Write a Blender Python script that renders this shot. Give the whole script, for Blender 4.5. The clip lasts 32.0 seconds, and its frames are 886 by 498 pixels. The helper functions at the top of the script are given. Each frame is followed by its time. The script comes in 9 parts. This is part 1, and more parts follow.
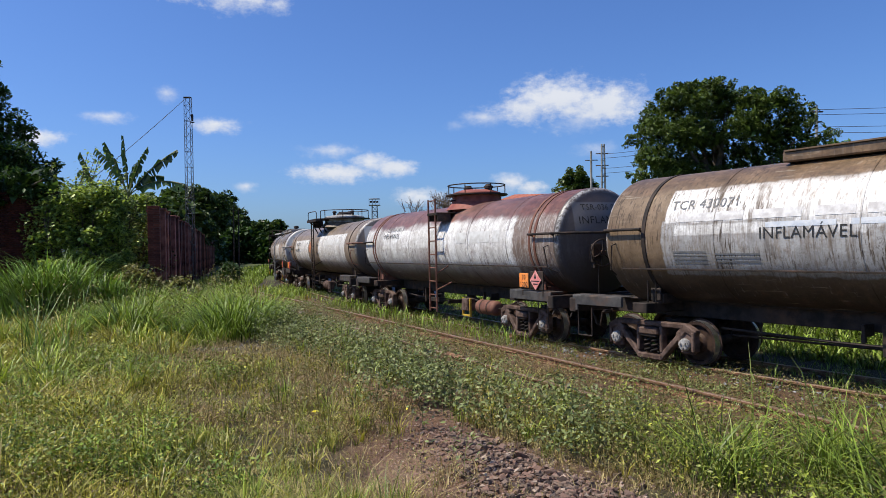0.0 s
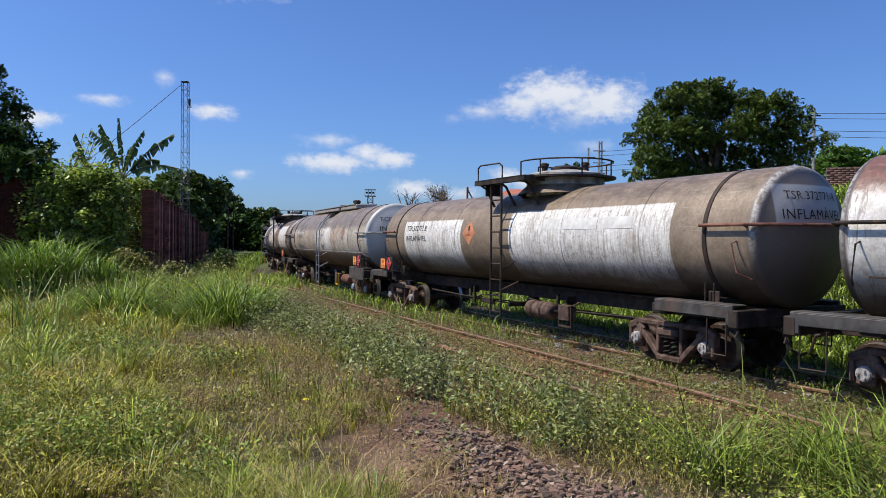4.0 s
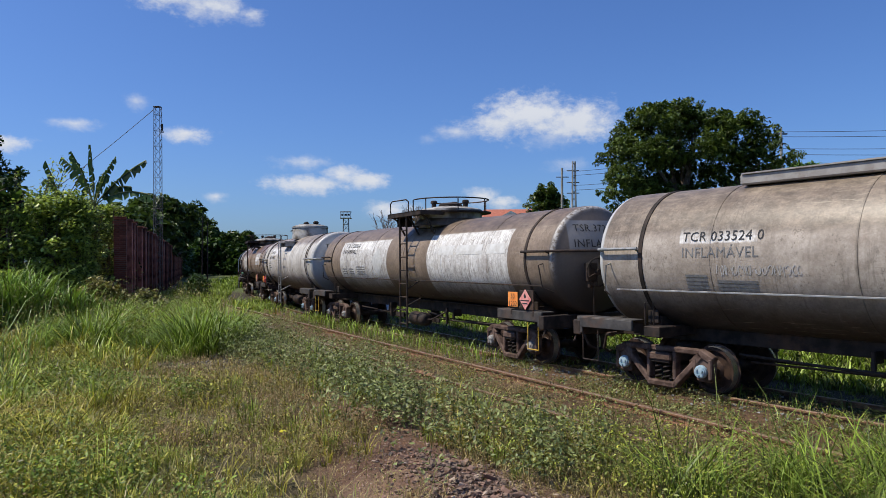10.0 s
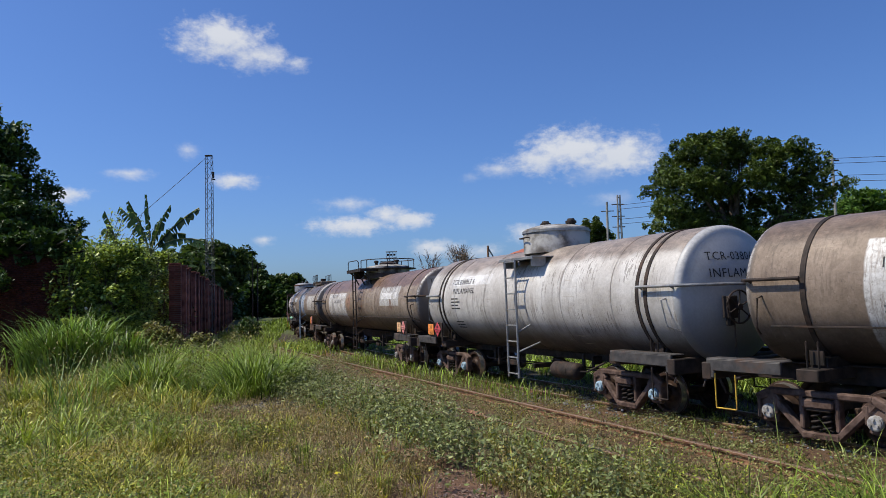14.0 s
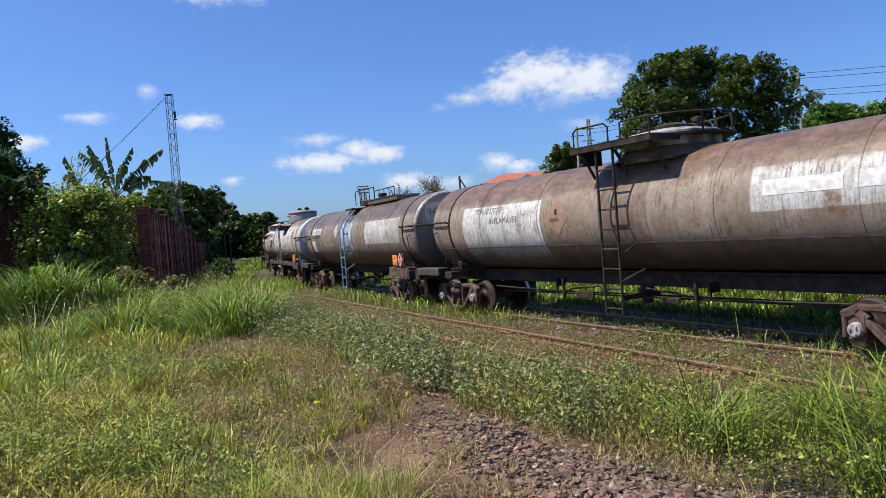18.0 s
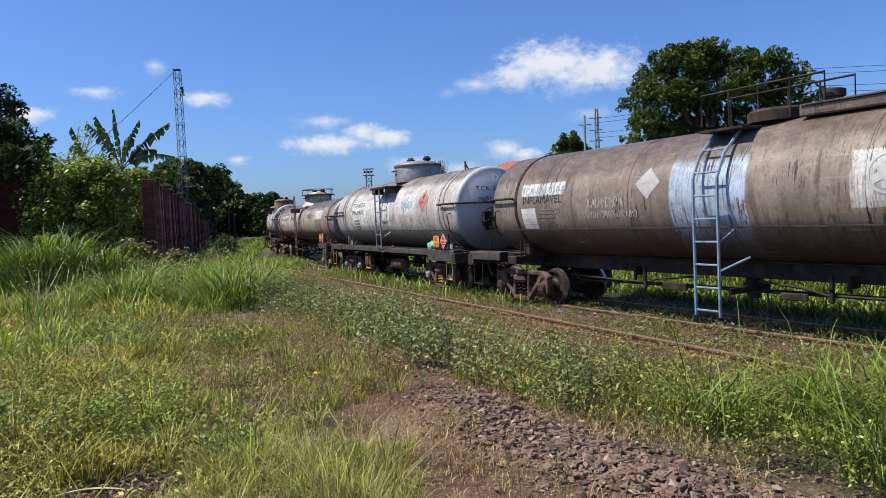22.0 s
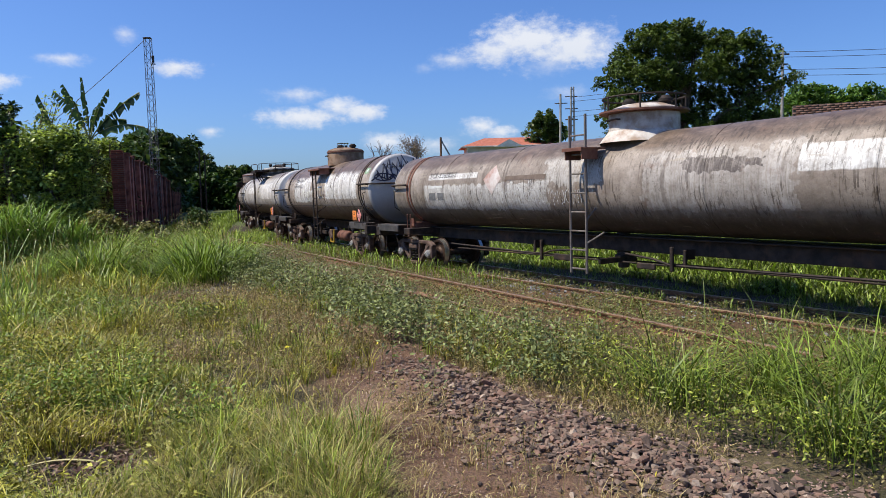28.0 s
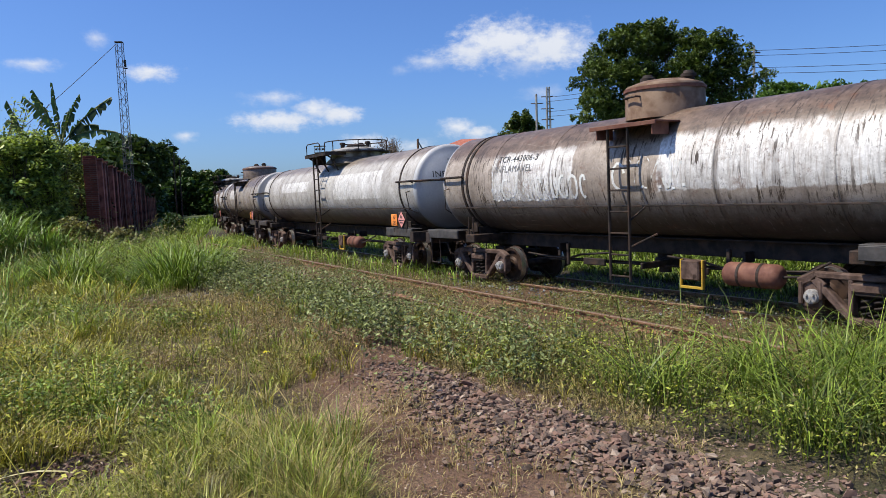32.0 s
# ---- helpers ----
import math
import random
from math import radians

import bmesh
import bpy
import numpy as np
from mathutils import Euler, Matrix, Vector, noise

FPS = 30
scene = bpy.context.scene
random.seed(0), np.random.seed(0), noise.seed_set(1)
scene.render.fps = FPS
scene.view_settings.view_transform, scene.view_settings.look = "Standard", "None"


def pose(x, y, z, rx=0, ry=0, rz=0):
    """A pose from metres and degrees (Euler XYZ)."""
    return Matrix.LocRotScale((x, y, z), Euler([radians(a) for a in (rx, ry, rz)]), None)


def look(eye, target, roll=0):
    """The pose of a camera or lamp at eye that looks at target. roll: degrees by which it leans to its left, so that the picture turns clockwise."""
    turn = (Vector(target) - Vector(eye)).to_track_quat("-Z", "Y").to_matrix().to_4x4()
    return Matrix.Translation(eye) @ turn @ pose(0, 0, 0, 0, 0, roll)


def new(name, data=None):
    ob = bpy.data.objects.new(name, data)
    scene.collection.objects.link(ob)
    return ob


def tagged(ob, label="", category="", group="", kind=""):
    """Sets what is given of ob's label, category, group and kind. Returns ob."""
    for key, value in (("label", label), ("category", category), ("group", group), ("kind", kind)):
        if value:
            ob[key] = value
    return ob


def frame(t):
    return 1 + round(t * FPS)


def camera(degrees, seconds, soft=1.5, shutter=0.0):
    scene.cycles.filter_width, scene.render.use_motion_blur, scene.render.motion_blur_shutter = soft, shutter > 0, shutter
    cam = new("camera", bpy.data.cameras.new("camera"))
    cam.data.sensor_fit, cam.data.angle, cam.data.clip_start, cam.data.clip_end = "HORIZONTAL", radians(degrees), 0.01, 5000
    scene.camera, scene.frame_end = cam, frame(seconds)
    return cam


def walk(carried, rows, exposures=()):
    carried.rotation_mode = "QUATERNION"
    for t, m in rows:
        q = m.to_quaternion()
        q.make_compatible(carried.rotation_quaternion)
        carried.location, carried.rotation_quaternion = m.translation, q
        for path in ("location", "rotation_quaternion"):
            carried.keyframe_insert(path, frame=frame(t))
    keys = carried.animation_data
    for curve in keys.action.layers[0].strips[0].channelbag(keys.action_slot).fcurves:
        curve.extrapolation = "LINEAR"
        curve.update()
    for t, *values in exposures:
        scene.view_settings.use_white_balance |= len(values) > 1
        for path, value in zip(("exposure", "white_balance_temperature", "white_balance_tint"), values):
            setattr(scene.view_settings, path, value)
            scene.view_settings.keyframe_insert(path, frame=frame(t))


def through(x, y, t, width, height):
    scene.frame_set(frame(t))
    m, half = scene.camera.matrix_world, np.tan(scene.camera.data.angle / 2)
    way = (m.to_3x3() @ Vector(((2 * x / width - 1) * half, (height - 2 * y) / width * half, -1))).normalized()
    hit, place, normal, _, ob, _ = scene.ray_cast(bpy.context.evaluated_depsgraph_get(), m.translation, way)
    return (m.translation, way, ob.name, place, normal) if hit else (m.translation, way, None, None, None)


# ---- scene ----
# ======================================================== camera and its walk
cam = camera(63.5, 32.0, soft=0.5, shutter=0.0)

# seconds, eye x, y, z, yaw to the left, pitch, roll
HAND_HELD = [
    (0, -0.02, -0.117, 1.845, 0.34, -0.05, -1.25),
    (0.5, -0.036, -0.123, 1.836, -0.34, -0.27, -0.78),
    (1, -0.013, -0.083, 1.841, -0.45, -0.52, -0.39),
    (1.5, -0.026, -0.115, 1.841, -0.35, -0.7, -0.75),
    (2, -0.016, -0.092, 1.841, -0.53, -0.31, -0.45),
    (2.5, -0.011, -0.101, 1.843, 0, -0.08, -0.32),
    (3, -0.024, -0.119, 1.839, 0.05, 0.19, -0.15),
    (3.5, -0.032, -0.085, 1.821, -0.09, -0.62, 0.43),
    (5.5, -0.027, -0.136, 1.879, -0.36, -0.02, -0.42),
    (6, -0.025, -0.144, 1.892, -0.4, 0.71, -0.93),
    (6.5, -0.016, -0.133, 1.883, -0.24, 0.83, -0.89),
    (7, -0.024, -0.147, 1.889, 1.06, 0.84, -1.71),
    (7.5, -0.054, -0.168, 1.915, 2.78, 2.47, -2.1),
    (8, -0.016, -0.175, 1.891, 3.35, 2.14, -2.25),
    (8.5, -0.005, -0.127, 1.889, 1.07, 0.92, -2.12),
    (9, 0.011, -0.188, 1.912, -1.03, 1.24, -1.68),
    (9.5, 0, -0.165, 1.902, -2.02, 1.32, -0.86),
    (10, -0.02, -0.121, 1.912, -1.98, 1, -0.52),
    (10.5, 0.006, -0.19, 1.901, -1.76, 1.42, -0.3),
    (11, -0.013, -0.068, 1.897, -2.07, 1.74, -0.28),
    (11.5, -0.006, -0.164, 1.909, -2.32, 1.72, -0.45),
    (12, 0.027, -0.137, 1.911, -2.75, 2, -0.99),
    (12.5, -0.009, -0.2, 1.928, -1.66, 2.18, -0.71),
    (13, 0.009, -0.088, 1.932, 0.53, 3.04, -1.19),
    (13.5, -0.06, -0.219, 1.951, 2.21, 4.15, -2.18),
    (15.5, -0.042, -0.213, 1.877, -3.11, 1.3, 0.05),
    (16, -0.009, -0.161, 1.884, -4.04, -1.53, 0.23),
    (16.5, -0.107, -0.142, 1.936, -5.35, -1.48, 1.29),
    (17, -0.028, -0.182, 1.857, -1.52, -2.26, 0.69),
    (17.5, -0.031, -0.285, 1.885, -1.01, -1.07, -0.26),
    (18, -0.002, -0.235, 1.887, -0.25, -1.44, -4.43),
    (18.5, 0.011, -0.196, 1.823, 0.01, -1.2, -4.25),
    (19, 0.024, -0.182, 1.762, 3.43, -1.99, -1.37),
    (19.5, 0.026, -0.187, 1.761, 1.73, -1.39, -2.31),
    (20, 0.01, -0.211, 1.754, 1.84, -3.45, -3.2),
    (20.5, 0.006, -0.254, 1.77, 0.81, -2.98, -2.9),
    (21, -0.025, -0.222, 1.74, -0.38, -2.7, -1.65),
    (21.5, -0.014, -0.255, 1.752, 0.98, -2.99, -2.94),
    (22, -0.014, -0.256, 1.766, 0.07, -2.52, -2.54),
    (22.5, -0.014, -0.222, 1.755, -0.1, -3.15, -2.34),
    (23, -0.021, -0.271, 1.761, -0.18, -3.7, -2.35),
    (23.5, -0.022, -0.262, 1.766, -0.68, -3.6, -2.13),
    (24, -0.008, -0.239, 1.767, -0.41, -3.49, -2.15),
    (24.5, 0.004, -0.265, 1.761, -0.31, -4.55, -2.87),
    (25, 0.013, -0.263, 1.766, -1.86, -4.38, -2.1),
    (25.5, 0.001, -0.275, 1.763, -2.83, -4.34, -1.57),
    (27.5, -0.001, -0.287, 1.767, -1.73, -4.21, -1.78),
    (28, 0.004, -0.292, 1.768, -1.92, -4.48, -1.62),
    (28.5, -0.006, -0.244, 1.763, -1.95, -4.46, -1.66),
    (29, -0.008, -0.301, 1.779, -1.99, -4.06, -1.44),
    (29.5, -0.013, -0.288, 1.772, -2.71, -3.52, -1.35),
    (30, -0.018, -0.3, 1.771, -2.61, -3.55, -1.53),
    (30.5, -0.005, -0.286, 1.77, -2.43, -3.74, -1.56),
    (31, 0.001, -0.286, 1.762, -2.99, -4.17, -1.85),
    (31.5, -0.001, -0.267, 1.775, -4.04, -4.55, -1.98),
    (32, 0.019, -0.288, 1.766, -3.6, -4.43, -2.47),
]


def aim(x, y, z, yaw, pitch, roll):
    a, b = radians(yaw), radians(pitch)
    way = Vector((-math.sin(a) * math.cos(b), math.cos(a) * math.cos(b), math.sin(b)))
    return look((x, y, z), Vector((x, y, z)) + way, roll)


walk(cam, [(t, aim(*p)) for t, *p in HAND_HELD],
     exposures=[(0.0, 0.18), (3.0, 0.22), (6.0, 0.17), (9.0, 0.08), (13.0, 0.02), (16.0, 0.15), (18.0, 0.35), (20.0, 0.31), (22.0, 0.28), (25.0, 0.24), (28.0, 0.28), (32.0, 0.25)])

# ======================================================== world, sun, exposure
SUN_TO = Vector((-0.97, -0.05, 0.0)).normalized()      # towards the sun, on the ground
SUN_UP = radians(57)
SUN_WAY = Vector((SUN_TO.x * math.cos(SUN_UP), SUN_TO.y * math.cos(SUN_UP), math.sin(SUN_UP)))

sun = new("sun", bpy.data.lights.new("sun", "SUN"))
sun.data.energy, sun.data.angle, sun.data.color = 5.0, radians(0.53), (1.0, 0.92, 0.78)
sun.matrix_world = look((0, 0, 60), Vector((0, 0, 60)) - SUN_WAY)

# azimuth to the right of +y, elevation, half width, half height (degrees), density
CLOUDS = [(9.2, 11.6, 6.0, 2.80, 1.00), (12.4, 11.1, 4.4, 2.66, 1.00), (6.4, 10.9, 4.4, 1.68, 0.85), (3.4, 10.3, 3.1, 0.98, 0.50), (11.0, 9.8, 4.7, 1.40, 0.45), (0.9, 9.8, 1.3, 0.70, 0.35), (11.9, 7.5, 2.2, 1.12, 0.40),
          (-9.0, 7.9, 3.4, 0.98, 0.62), (-8.6, 6.2, 4.2, 1.33, 1.00), (-6.0, 7.0, 2.5, 1.26, 0.85), (-3.9, 6.5, 2.5, 1.05, 0.95), (-17.7, 9.8, 2.7, 1.05, 0.90),
          (-25.4, 10.0, 2.2, 0.77, 0.65), (-29.6, 8.4, 2.6, 0.98, 0.95), (-18.6, 20.3, 4.7, 2.66, 1.00), (-16.2, 19.1, 4.2, 1.54, 0.80), (-12.9, 18.6, 1.6, 1.12, 0.75), (-21.2, 11.9, 1.2, 1.12, 0.50), (-15.6, 5.1, 1.3, 0.70, 0.60),
          (5.3, 5.2, 2.1, 1.26, 0.75), (6.7, 4.7, 1.8, 1.12, 0.95), (-2.0, 4.2, 3.1, 1.26, 0.80), (1.4, 3.8, 2.5, 1.26, 0.60),
          (60.0, 14.0, 9.0, 3.00, 0.90), (110.0, 20.0, 12.0, 4.00, 0.90), (-75.0, 16.0, 10.0, 3.50, 0.90), (170.0, 15.0, 14.0, 4.00, 0.90)]

SKY_TURN = math.atan2(SUN_TO.x, SUN_TO.y)


def sky():
    world = bpy.data.worlds.new("sky")
    scene.world = world
    world.use_nodes = True
    nodes, links = world.node_tree.nodes, world.node_tree.links
    nodes.clear()

    def math_node(op, a, b=None, c=None):
        n = nodes.new("ShaderNodeMath")
        n.operation = op
        for k, v in enumerate((a, b, c)):
            if v is None:
                continue
            if isinstance(v, (int, float)):
                n.inputs[k].default_value = v
            else:
                links.new(v, n.inputs[k])
        return n.outputs[0]

    air = nodes.new("ShaderNodeTexSky")
    air.sky_type, air.sun_disc = "NISHITA", False
    air.sun_elevation, air.sun_rotation = SUN_UP, SKY_TURN
    air.air_density, air.dust_density, air.ozone_density = 1.0, 1.1, 5.0
    where = nodes.new("ShaderNodeTexCoord").outputs["Generated"]
    split = nodes.new("ShaderNodeSeparateXYZ")
    links.new(where, split.inputs[0])
    deg = 180 / math.pi
    az = math_node("MULTIPLY", math_node("ARCTAN2", split.outputs[0], split.outputs[1]), deg)
    el = math_node("MULTIPLY", math_node("ARCSINE", split.outputs[2]), deg)
    flat = nodes.new("ShaderNodeCombineXYZ")
    links.new(az, flat.inputs[0])
    links.new(math_node("MULTIPLY", el, 1.5), flat.inputs[1])

    def fluff(scale, detail, rough):
        n = nodes.new("ShaderNodeTexNoise")
        links.new(flat.outputs[0], n.inputs["Vector"])
        n.inputs["Scale"].default_value, n.inputs["Detail"].default_value, n.inputs["Roughness"].default_value = scale, detail, rough
        return n.outputs["Fac"]

    rough = math_node("ADD", math_node("MULTIPLY", fluff(0.36, 7, 0.62), 0.6), math_node("MULTIPLY", fluff(1.1, 6, 0.65), 0.4))
    total, low = None, None
    for a, e, w, h, d in CLOUDS:
        dx = math_node("DIVIDE", math_node("SUBTRACT", az, a), w)
        dy = math_node("DIVIDE", math_node("SUBTRACT", el, e), h)
        dy = math_node("MAXIMUM", dy, math_node("MULTIPLY", dy, 1.35))
        r = math_node("SQRT", math_node("ADD", math_node("MULTIPLY", dx, dx), math_node("MULTIPLY", dy, dy)))
        one = math_node("SUBTRACT", 1.0, r)
        one = math_node("MULTIPLY", math_node("MAXIMUM", math_node("ADD", one, math_node("MULTIPLY", math_node("SUBTRACT", rough, 0.53), 2.3)), 0.0), d)
        total = one if total is None else math_node("MAXIMUM", total, one)
        under = math_node("MULTIPLY", math_node("MAXIMUM", math_node("MULTIPLY", dy, -1.0), 0.0), math_node("MINIMUM", math_node("MAXIMUM", math_node("SUBTRACT", 1.2, r), 0.0), 1.0))
        low = under if low is None else math_node("MAXIMUM", low, under)
    fac = nodes.new("ShaderNodeMapRange")
    fac.interpolation_type = "SMOOTHSTEP"
    links.new(total, fac.inputs[0])
    fac.inputs[1].default_value, fac.inputs[2].default_value = 0.0, 0.82
    fac.inputs[3].default_value, fac.inputs[4].default_value = 0.0, 0.93
    tone = nodes.new("ShaderNodeMix")
    tone.data_type = "RGBA"
    links.new(math_node("MINIMUM", math_node("MULTIPLY", low, 0.8), 1.0), tone.inputs[0])
    tone.inputs[6].default_value, tone.inputs[7].default_value = (7.7, 7.95, 8.5, 1), (5.6, 6.2, 7.2, 1)
    mix = nodes.new("ShaderNodeMix")
    mix.data_type = "RGBA"
    links.new(fac.outputs[0], mix.inputs[0])
    tint = nodes.new("ShaderNodeMix")
    tint.data_type, tint.blend_type = "RGBA", "MULTIPLY"
    tint.inputs[0].default_value, tint.inputs[7].default_value = 1.0, (0.72, 0.96, 1.40, 1)
    links.new(air.outputs[0], tint.inputs[6])
    links.new(tint.outputs[2], mix.inputs[6])
    links.new(tone.outputs[2], mix.inputs[7])
    back = nodes.new("ShaderNodeBackground")
    back.inputs["Strength"].default_value = 0.091
    links.new(mix.outputs[2], back.inputs["Color"])
    out = nodes.new("ShaderNodeOutputWorld")
    links.new(back.outputs[0], out.inputs["Surface"])


sky()


# ======================================================== materials
class Graph:
    """A small helper to wire one procedural material."""

    def __init__(self, name):
        self.mat = bpy.data.materials.new(name)
        self.mat.use_nodes = True
        self.tree = self.mat.node_tree
        self.bsdf = self.tree.nodes["Principled BSDF"]
        self.coord = self.tree.nodes.new("ShaderNodeTexCoord").outputs["Object"]

    def node(self, kind):
        return self.tree.nodes.new(kind)

    def put(self, value, socket):
        if hasattr(value, "links"):
            self.tree.links.new(value, socket)
        elif isinstance(value, (tuple, list)) and len(value) == 3 and socket.type == "RGBA":
            socket.default_value = (*value, 1)
        else:
            socket.default_value = value

    def noise(self, scale, detail=4, rough=0.55, stretch=(1, 1, 1), vector=None):
        m = self.node("ShaderNodeMapping")
        self.put(vector or self.coord, m.inputs["Vector"])
        m.inputs["Scale"].default_value = stretch
        n = self.node("ShaderNodeTexNoise")
        self.put(m.outputs[0], n.inputs["Vector"])
        n.inputs["Scale"].default_value, n.inputs["Detail"].default_value, n.inputs["Roughness"].default_value = scale, detail, rough
        return n.outputs["Fac"]

    def ramp(self, fac, lo, hi, a=0.0, b=1.0):
        n = self.node("ShaderNodeMapRange")
        n.interpolation_type = "SMOOTHSTEP"
        self.put(fac, n.inputs[0])
        for k, v in enumerate((lo, hi, a, b)):
            n.inputs[k + 1].default_value = v
        return n.outputs[0]

    def math(self, op, a, b=0.0):
        n = self.node("ShaderNodeMath")
        n.operation = op
        self.put(a, n.inputs[0])
        self.put(b, n.inputs[1])
        return n.outputs[0]

    def mix(self, fac, a, b, blend="MIX"):
        n = self.node("ShaderNodeMix")
        n.data_type, n.blend_type = "RGBA", blend
        self.put(fac, n.inputs[0])
        self.put(a, n.inputs[6])
        self.put(b, n.inputs[7])
        return n.outputs[2]

    def xyz(self, vector=None):
        n = self.node("ShaderNodeSeparateXYZ")
        self.put(vector or self.coord, n.inputs[0])
        return n.outputs

    def random(self, island=False):
        if island:
            return self.node("ShaderNodeNewGeometry").outputs["Random Per Island"]
        return self.node("ShaderNodeObjectInfo").outputs["Random"]

    def bump(self, height, strength=0.3, distance=0.02):
        n = self.node("ShaderNodeBump")
        n.inputs["Strength"].default_value, n.inputs["Distance"].default_value = strength, distance
        self.put(height, n.inputs["Height"])
        self.put(n.outputs[0], self.bsdf.inputs["Normal"])

    def done(self, color, rough=0.6, metal=0.0, spec=0.5):
        self.put(color, self.bsdf.inputs["Base Color"])
        self.put(rough, self.bsdf.inputs["Roughness"])
        self.put(metal, self.bsdf.inputs["Metallic"])
        self.put(spec, self.bsdf.inputs["Specular IOR Level"])
        return self.mat


def surface(name, a, b, scale=6.0, fine=60.0, rough=0.7, metal=0.0, bump=0.3, stain=None, vary=0.0, island=False):
    """Two tones in patches, a finer grain, an optional stain, and an optional shift from piece to piece."""
    g = Graph(name)
    c = g.mix(g.ramp(g.noise(scale, 5), 0.35, 0.65), a, b)
    grain = g.noise(fine, 3, 0.65)
    c = g.mix(0.35, c, g.mix(grain, (0.25, 0.25, 0.25), (1.0, 1.0, 1.0)), "MULTIPLY")
    c = g.mix(1.0, c, (1.2, 1.2, 1.2), "MULTIPLY")
    if stain:
        c = g.mix(g.ramp(g.noise(scale * 0.37, 6, 0.7), 0.5, 0.72, 0.0, 0.85), c, stain)
    if vary:
        r = g.ramp(g.random(island), 0.0, 1.0, 1 - vary, 1 + vary)
        n = g.node("ShaderNodeCombineXYZ")
        for k in range(3):
            g.put(r, n.inputs[k])
        c = g.mix(1.0, c, n.outputs[0], "MULTIPLY")
    g.bump(grain, bump, 0.01)
    return g.done(c, g.ramp(grain, 0.2, 0.8, max(0.0, rough - 0.12), min(1.0, rough + 0.12)), metal, 0.28)


def foliage(name, a, b, tip=None, through=0.17, rough=0.55, dry=0.0):
    """Leaf colour from blade to blade, with light that passes through."""
    g = Graph(name)
    r = g.random(True)
    c = g.mix(r, a, b)
    c = g.mix(g.ramp(g.noise(0.9, 3), 0.35, 0.7, 0.0, 0.5), c, tip or b)
    other = g.math("FRACT", g.math("MULTIPLY", r, 37.0))
    c = g.mix(g.ramp(other, 0.80, 1.0, 0.0, dry), c, (0.34, 0.27, 0.12))
    # a share of blades goes very dark, painting in the shadows between plants
    c = g.mix(g.ramp(other, 0.05, 0.45, 0.85, 0.0), c, tuple(v * 0.30 for v in a))
    c = g.mix(g.ramp(g.math("FRACT", g.math("MULTIPLY", r, 91.0)), 0.65, 1.0, 0.0, 0.75), c, tuple(min(0.8, v * 1.55) for v in b))
    g.done(c, rough - 0.1, 0.0, 0.30)
    leaf = g.node("ShaderNodeBsdfTranslucent")
    g.put(g.mix(1.0, c, (1.1, 1.15, 0.6), "MULTIPLY"), leaf.inputs["Color"])
    both = g.node("ShaderNodeMixShader")
    both.inputs[0].default_value = through
    g.put(g.bsdf.outputs[0], both.inputs[1])
    g.put(leaf.outputs[0], both.inputs[2])
    out = g.tree.nodes["Material Output"]
    g.put(both.outputs[0], out.inputs["Surface"])
    return g.mat


RUST = surface("rusty_rail_steel", (0.17, 0.085, 0.05), (0.30, 0.17, 0.10), 9, 90, 0.75, 0.25, 0.4, (0.10, 0.05, 0.03))
RAIL_HEAD = surface("worn_rail_head", (0.23, 0.14, 0.095), (0.33, 0.225, 0.16), 12, 120, 0.45, 0.5, 0.2)
FRAME_STEEL = surface("grimy_black_steel", (0.018, 0.015, 0.013), (0.05, 0.036, 0.03), 5, 60, 0.75, 0.1, 0.4, (0.10, 0.055, 0.035))
GREY_PAINT = surface("dirty_grey_paint", (0.045, 0.043, 0.044), (0.085, 0.08, 0.077), 6, 70, 0.6, 0.1, 0.25, (0.10, 0.06, 0.042))
BOGIE_STEEL = surface("dusty_cast_steel", (0.06, 0.036, 0.027), (0.15, 0.10, 0.08), 7, 80, 0.8, 0.1, 0.5, (0.04, 0.03, 0.026))
WHEEL_STEEL = surface("brown_wheel_steel", (0.03, 0.019, 0.015), (0.07, 0.042, 0.03), 8, 90, 0.6, 0.3, 0.3)
TREAD_STEEL = surface("polished_tread", (0.45, 0.43, 0.40), (0.6, 0.58, 0.55), 10, 90, 0.35, 0.9, 0.1)
CAP_WHITE = surface("chalky_axle_cap", (0.20, 0.19, 0.18), (0.40, 0.39, 0.37), 14, 90, 0.7, 0.0, 0.2, (0.2, 0.16, 0.12))
CAP_BLUE = surface("pale_blue_axle_cap", (0.22, 0.33, 0.40), (0.36, 0.46, 0.52), 14, 90, 0.7, 0.0, 0.2, (0.2, 0.16, 0.12))
YELLOW = surface("yellow_safety_paint", (0.40, 0.25, 0.03), (0.58, 0.38, 0.05), 9, 70, 0.6, 0.0, 0.2, (0.16, 0.09, 0.04))
BROWN_IRON = surface("brown_red_oxide", (0.13, 0.055, 0.04), (0.20, 0.095, 0.065), 6, 70, 0.7, 0.1, 0.3)
ORANGE = surface("orange_hazard_plate", (0.82, 0.24, 0.05), (0.88, 0.32, 0.08), 8, 60, 0.55, 0.0, 0.1, (0.45, 0.16, 0.06))
PALE_ORANGE = surface("faded_orange_plate", (0.75, 0.42, 0.2), (0.8, 0.5, 0.28), 8, 60, 0.6, 0.0, 0.1)
RED_SIGN = surface("red_hazard_sign", (0.46, 0.05, 0.07), (0.56, 0.09, 0.11), 8, 60, 0.5, 0.0, 0.1)
PINK_SIGN = surface("faded_pink_sign", (0.62, 0.20, 0.19), (0.70, 0.32, 0.29), 8, 60, 0.6, 0.0, 0.1)
BLACK = surface("black_lettering", (0.02, 0.02, 0.022), (0.04, 0.04, 0.042), 20, 120, 0.7, 0.0, 0.1)
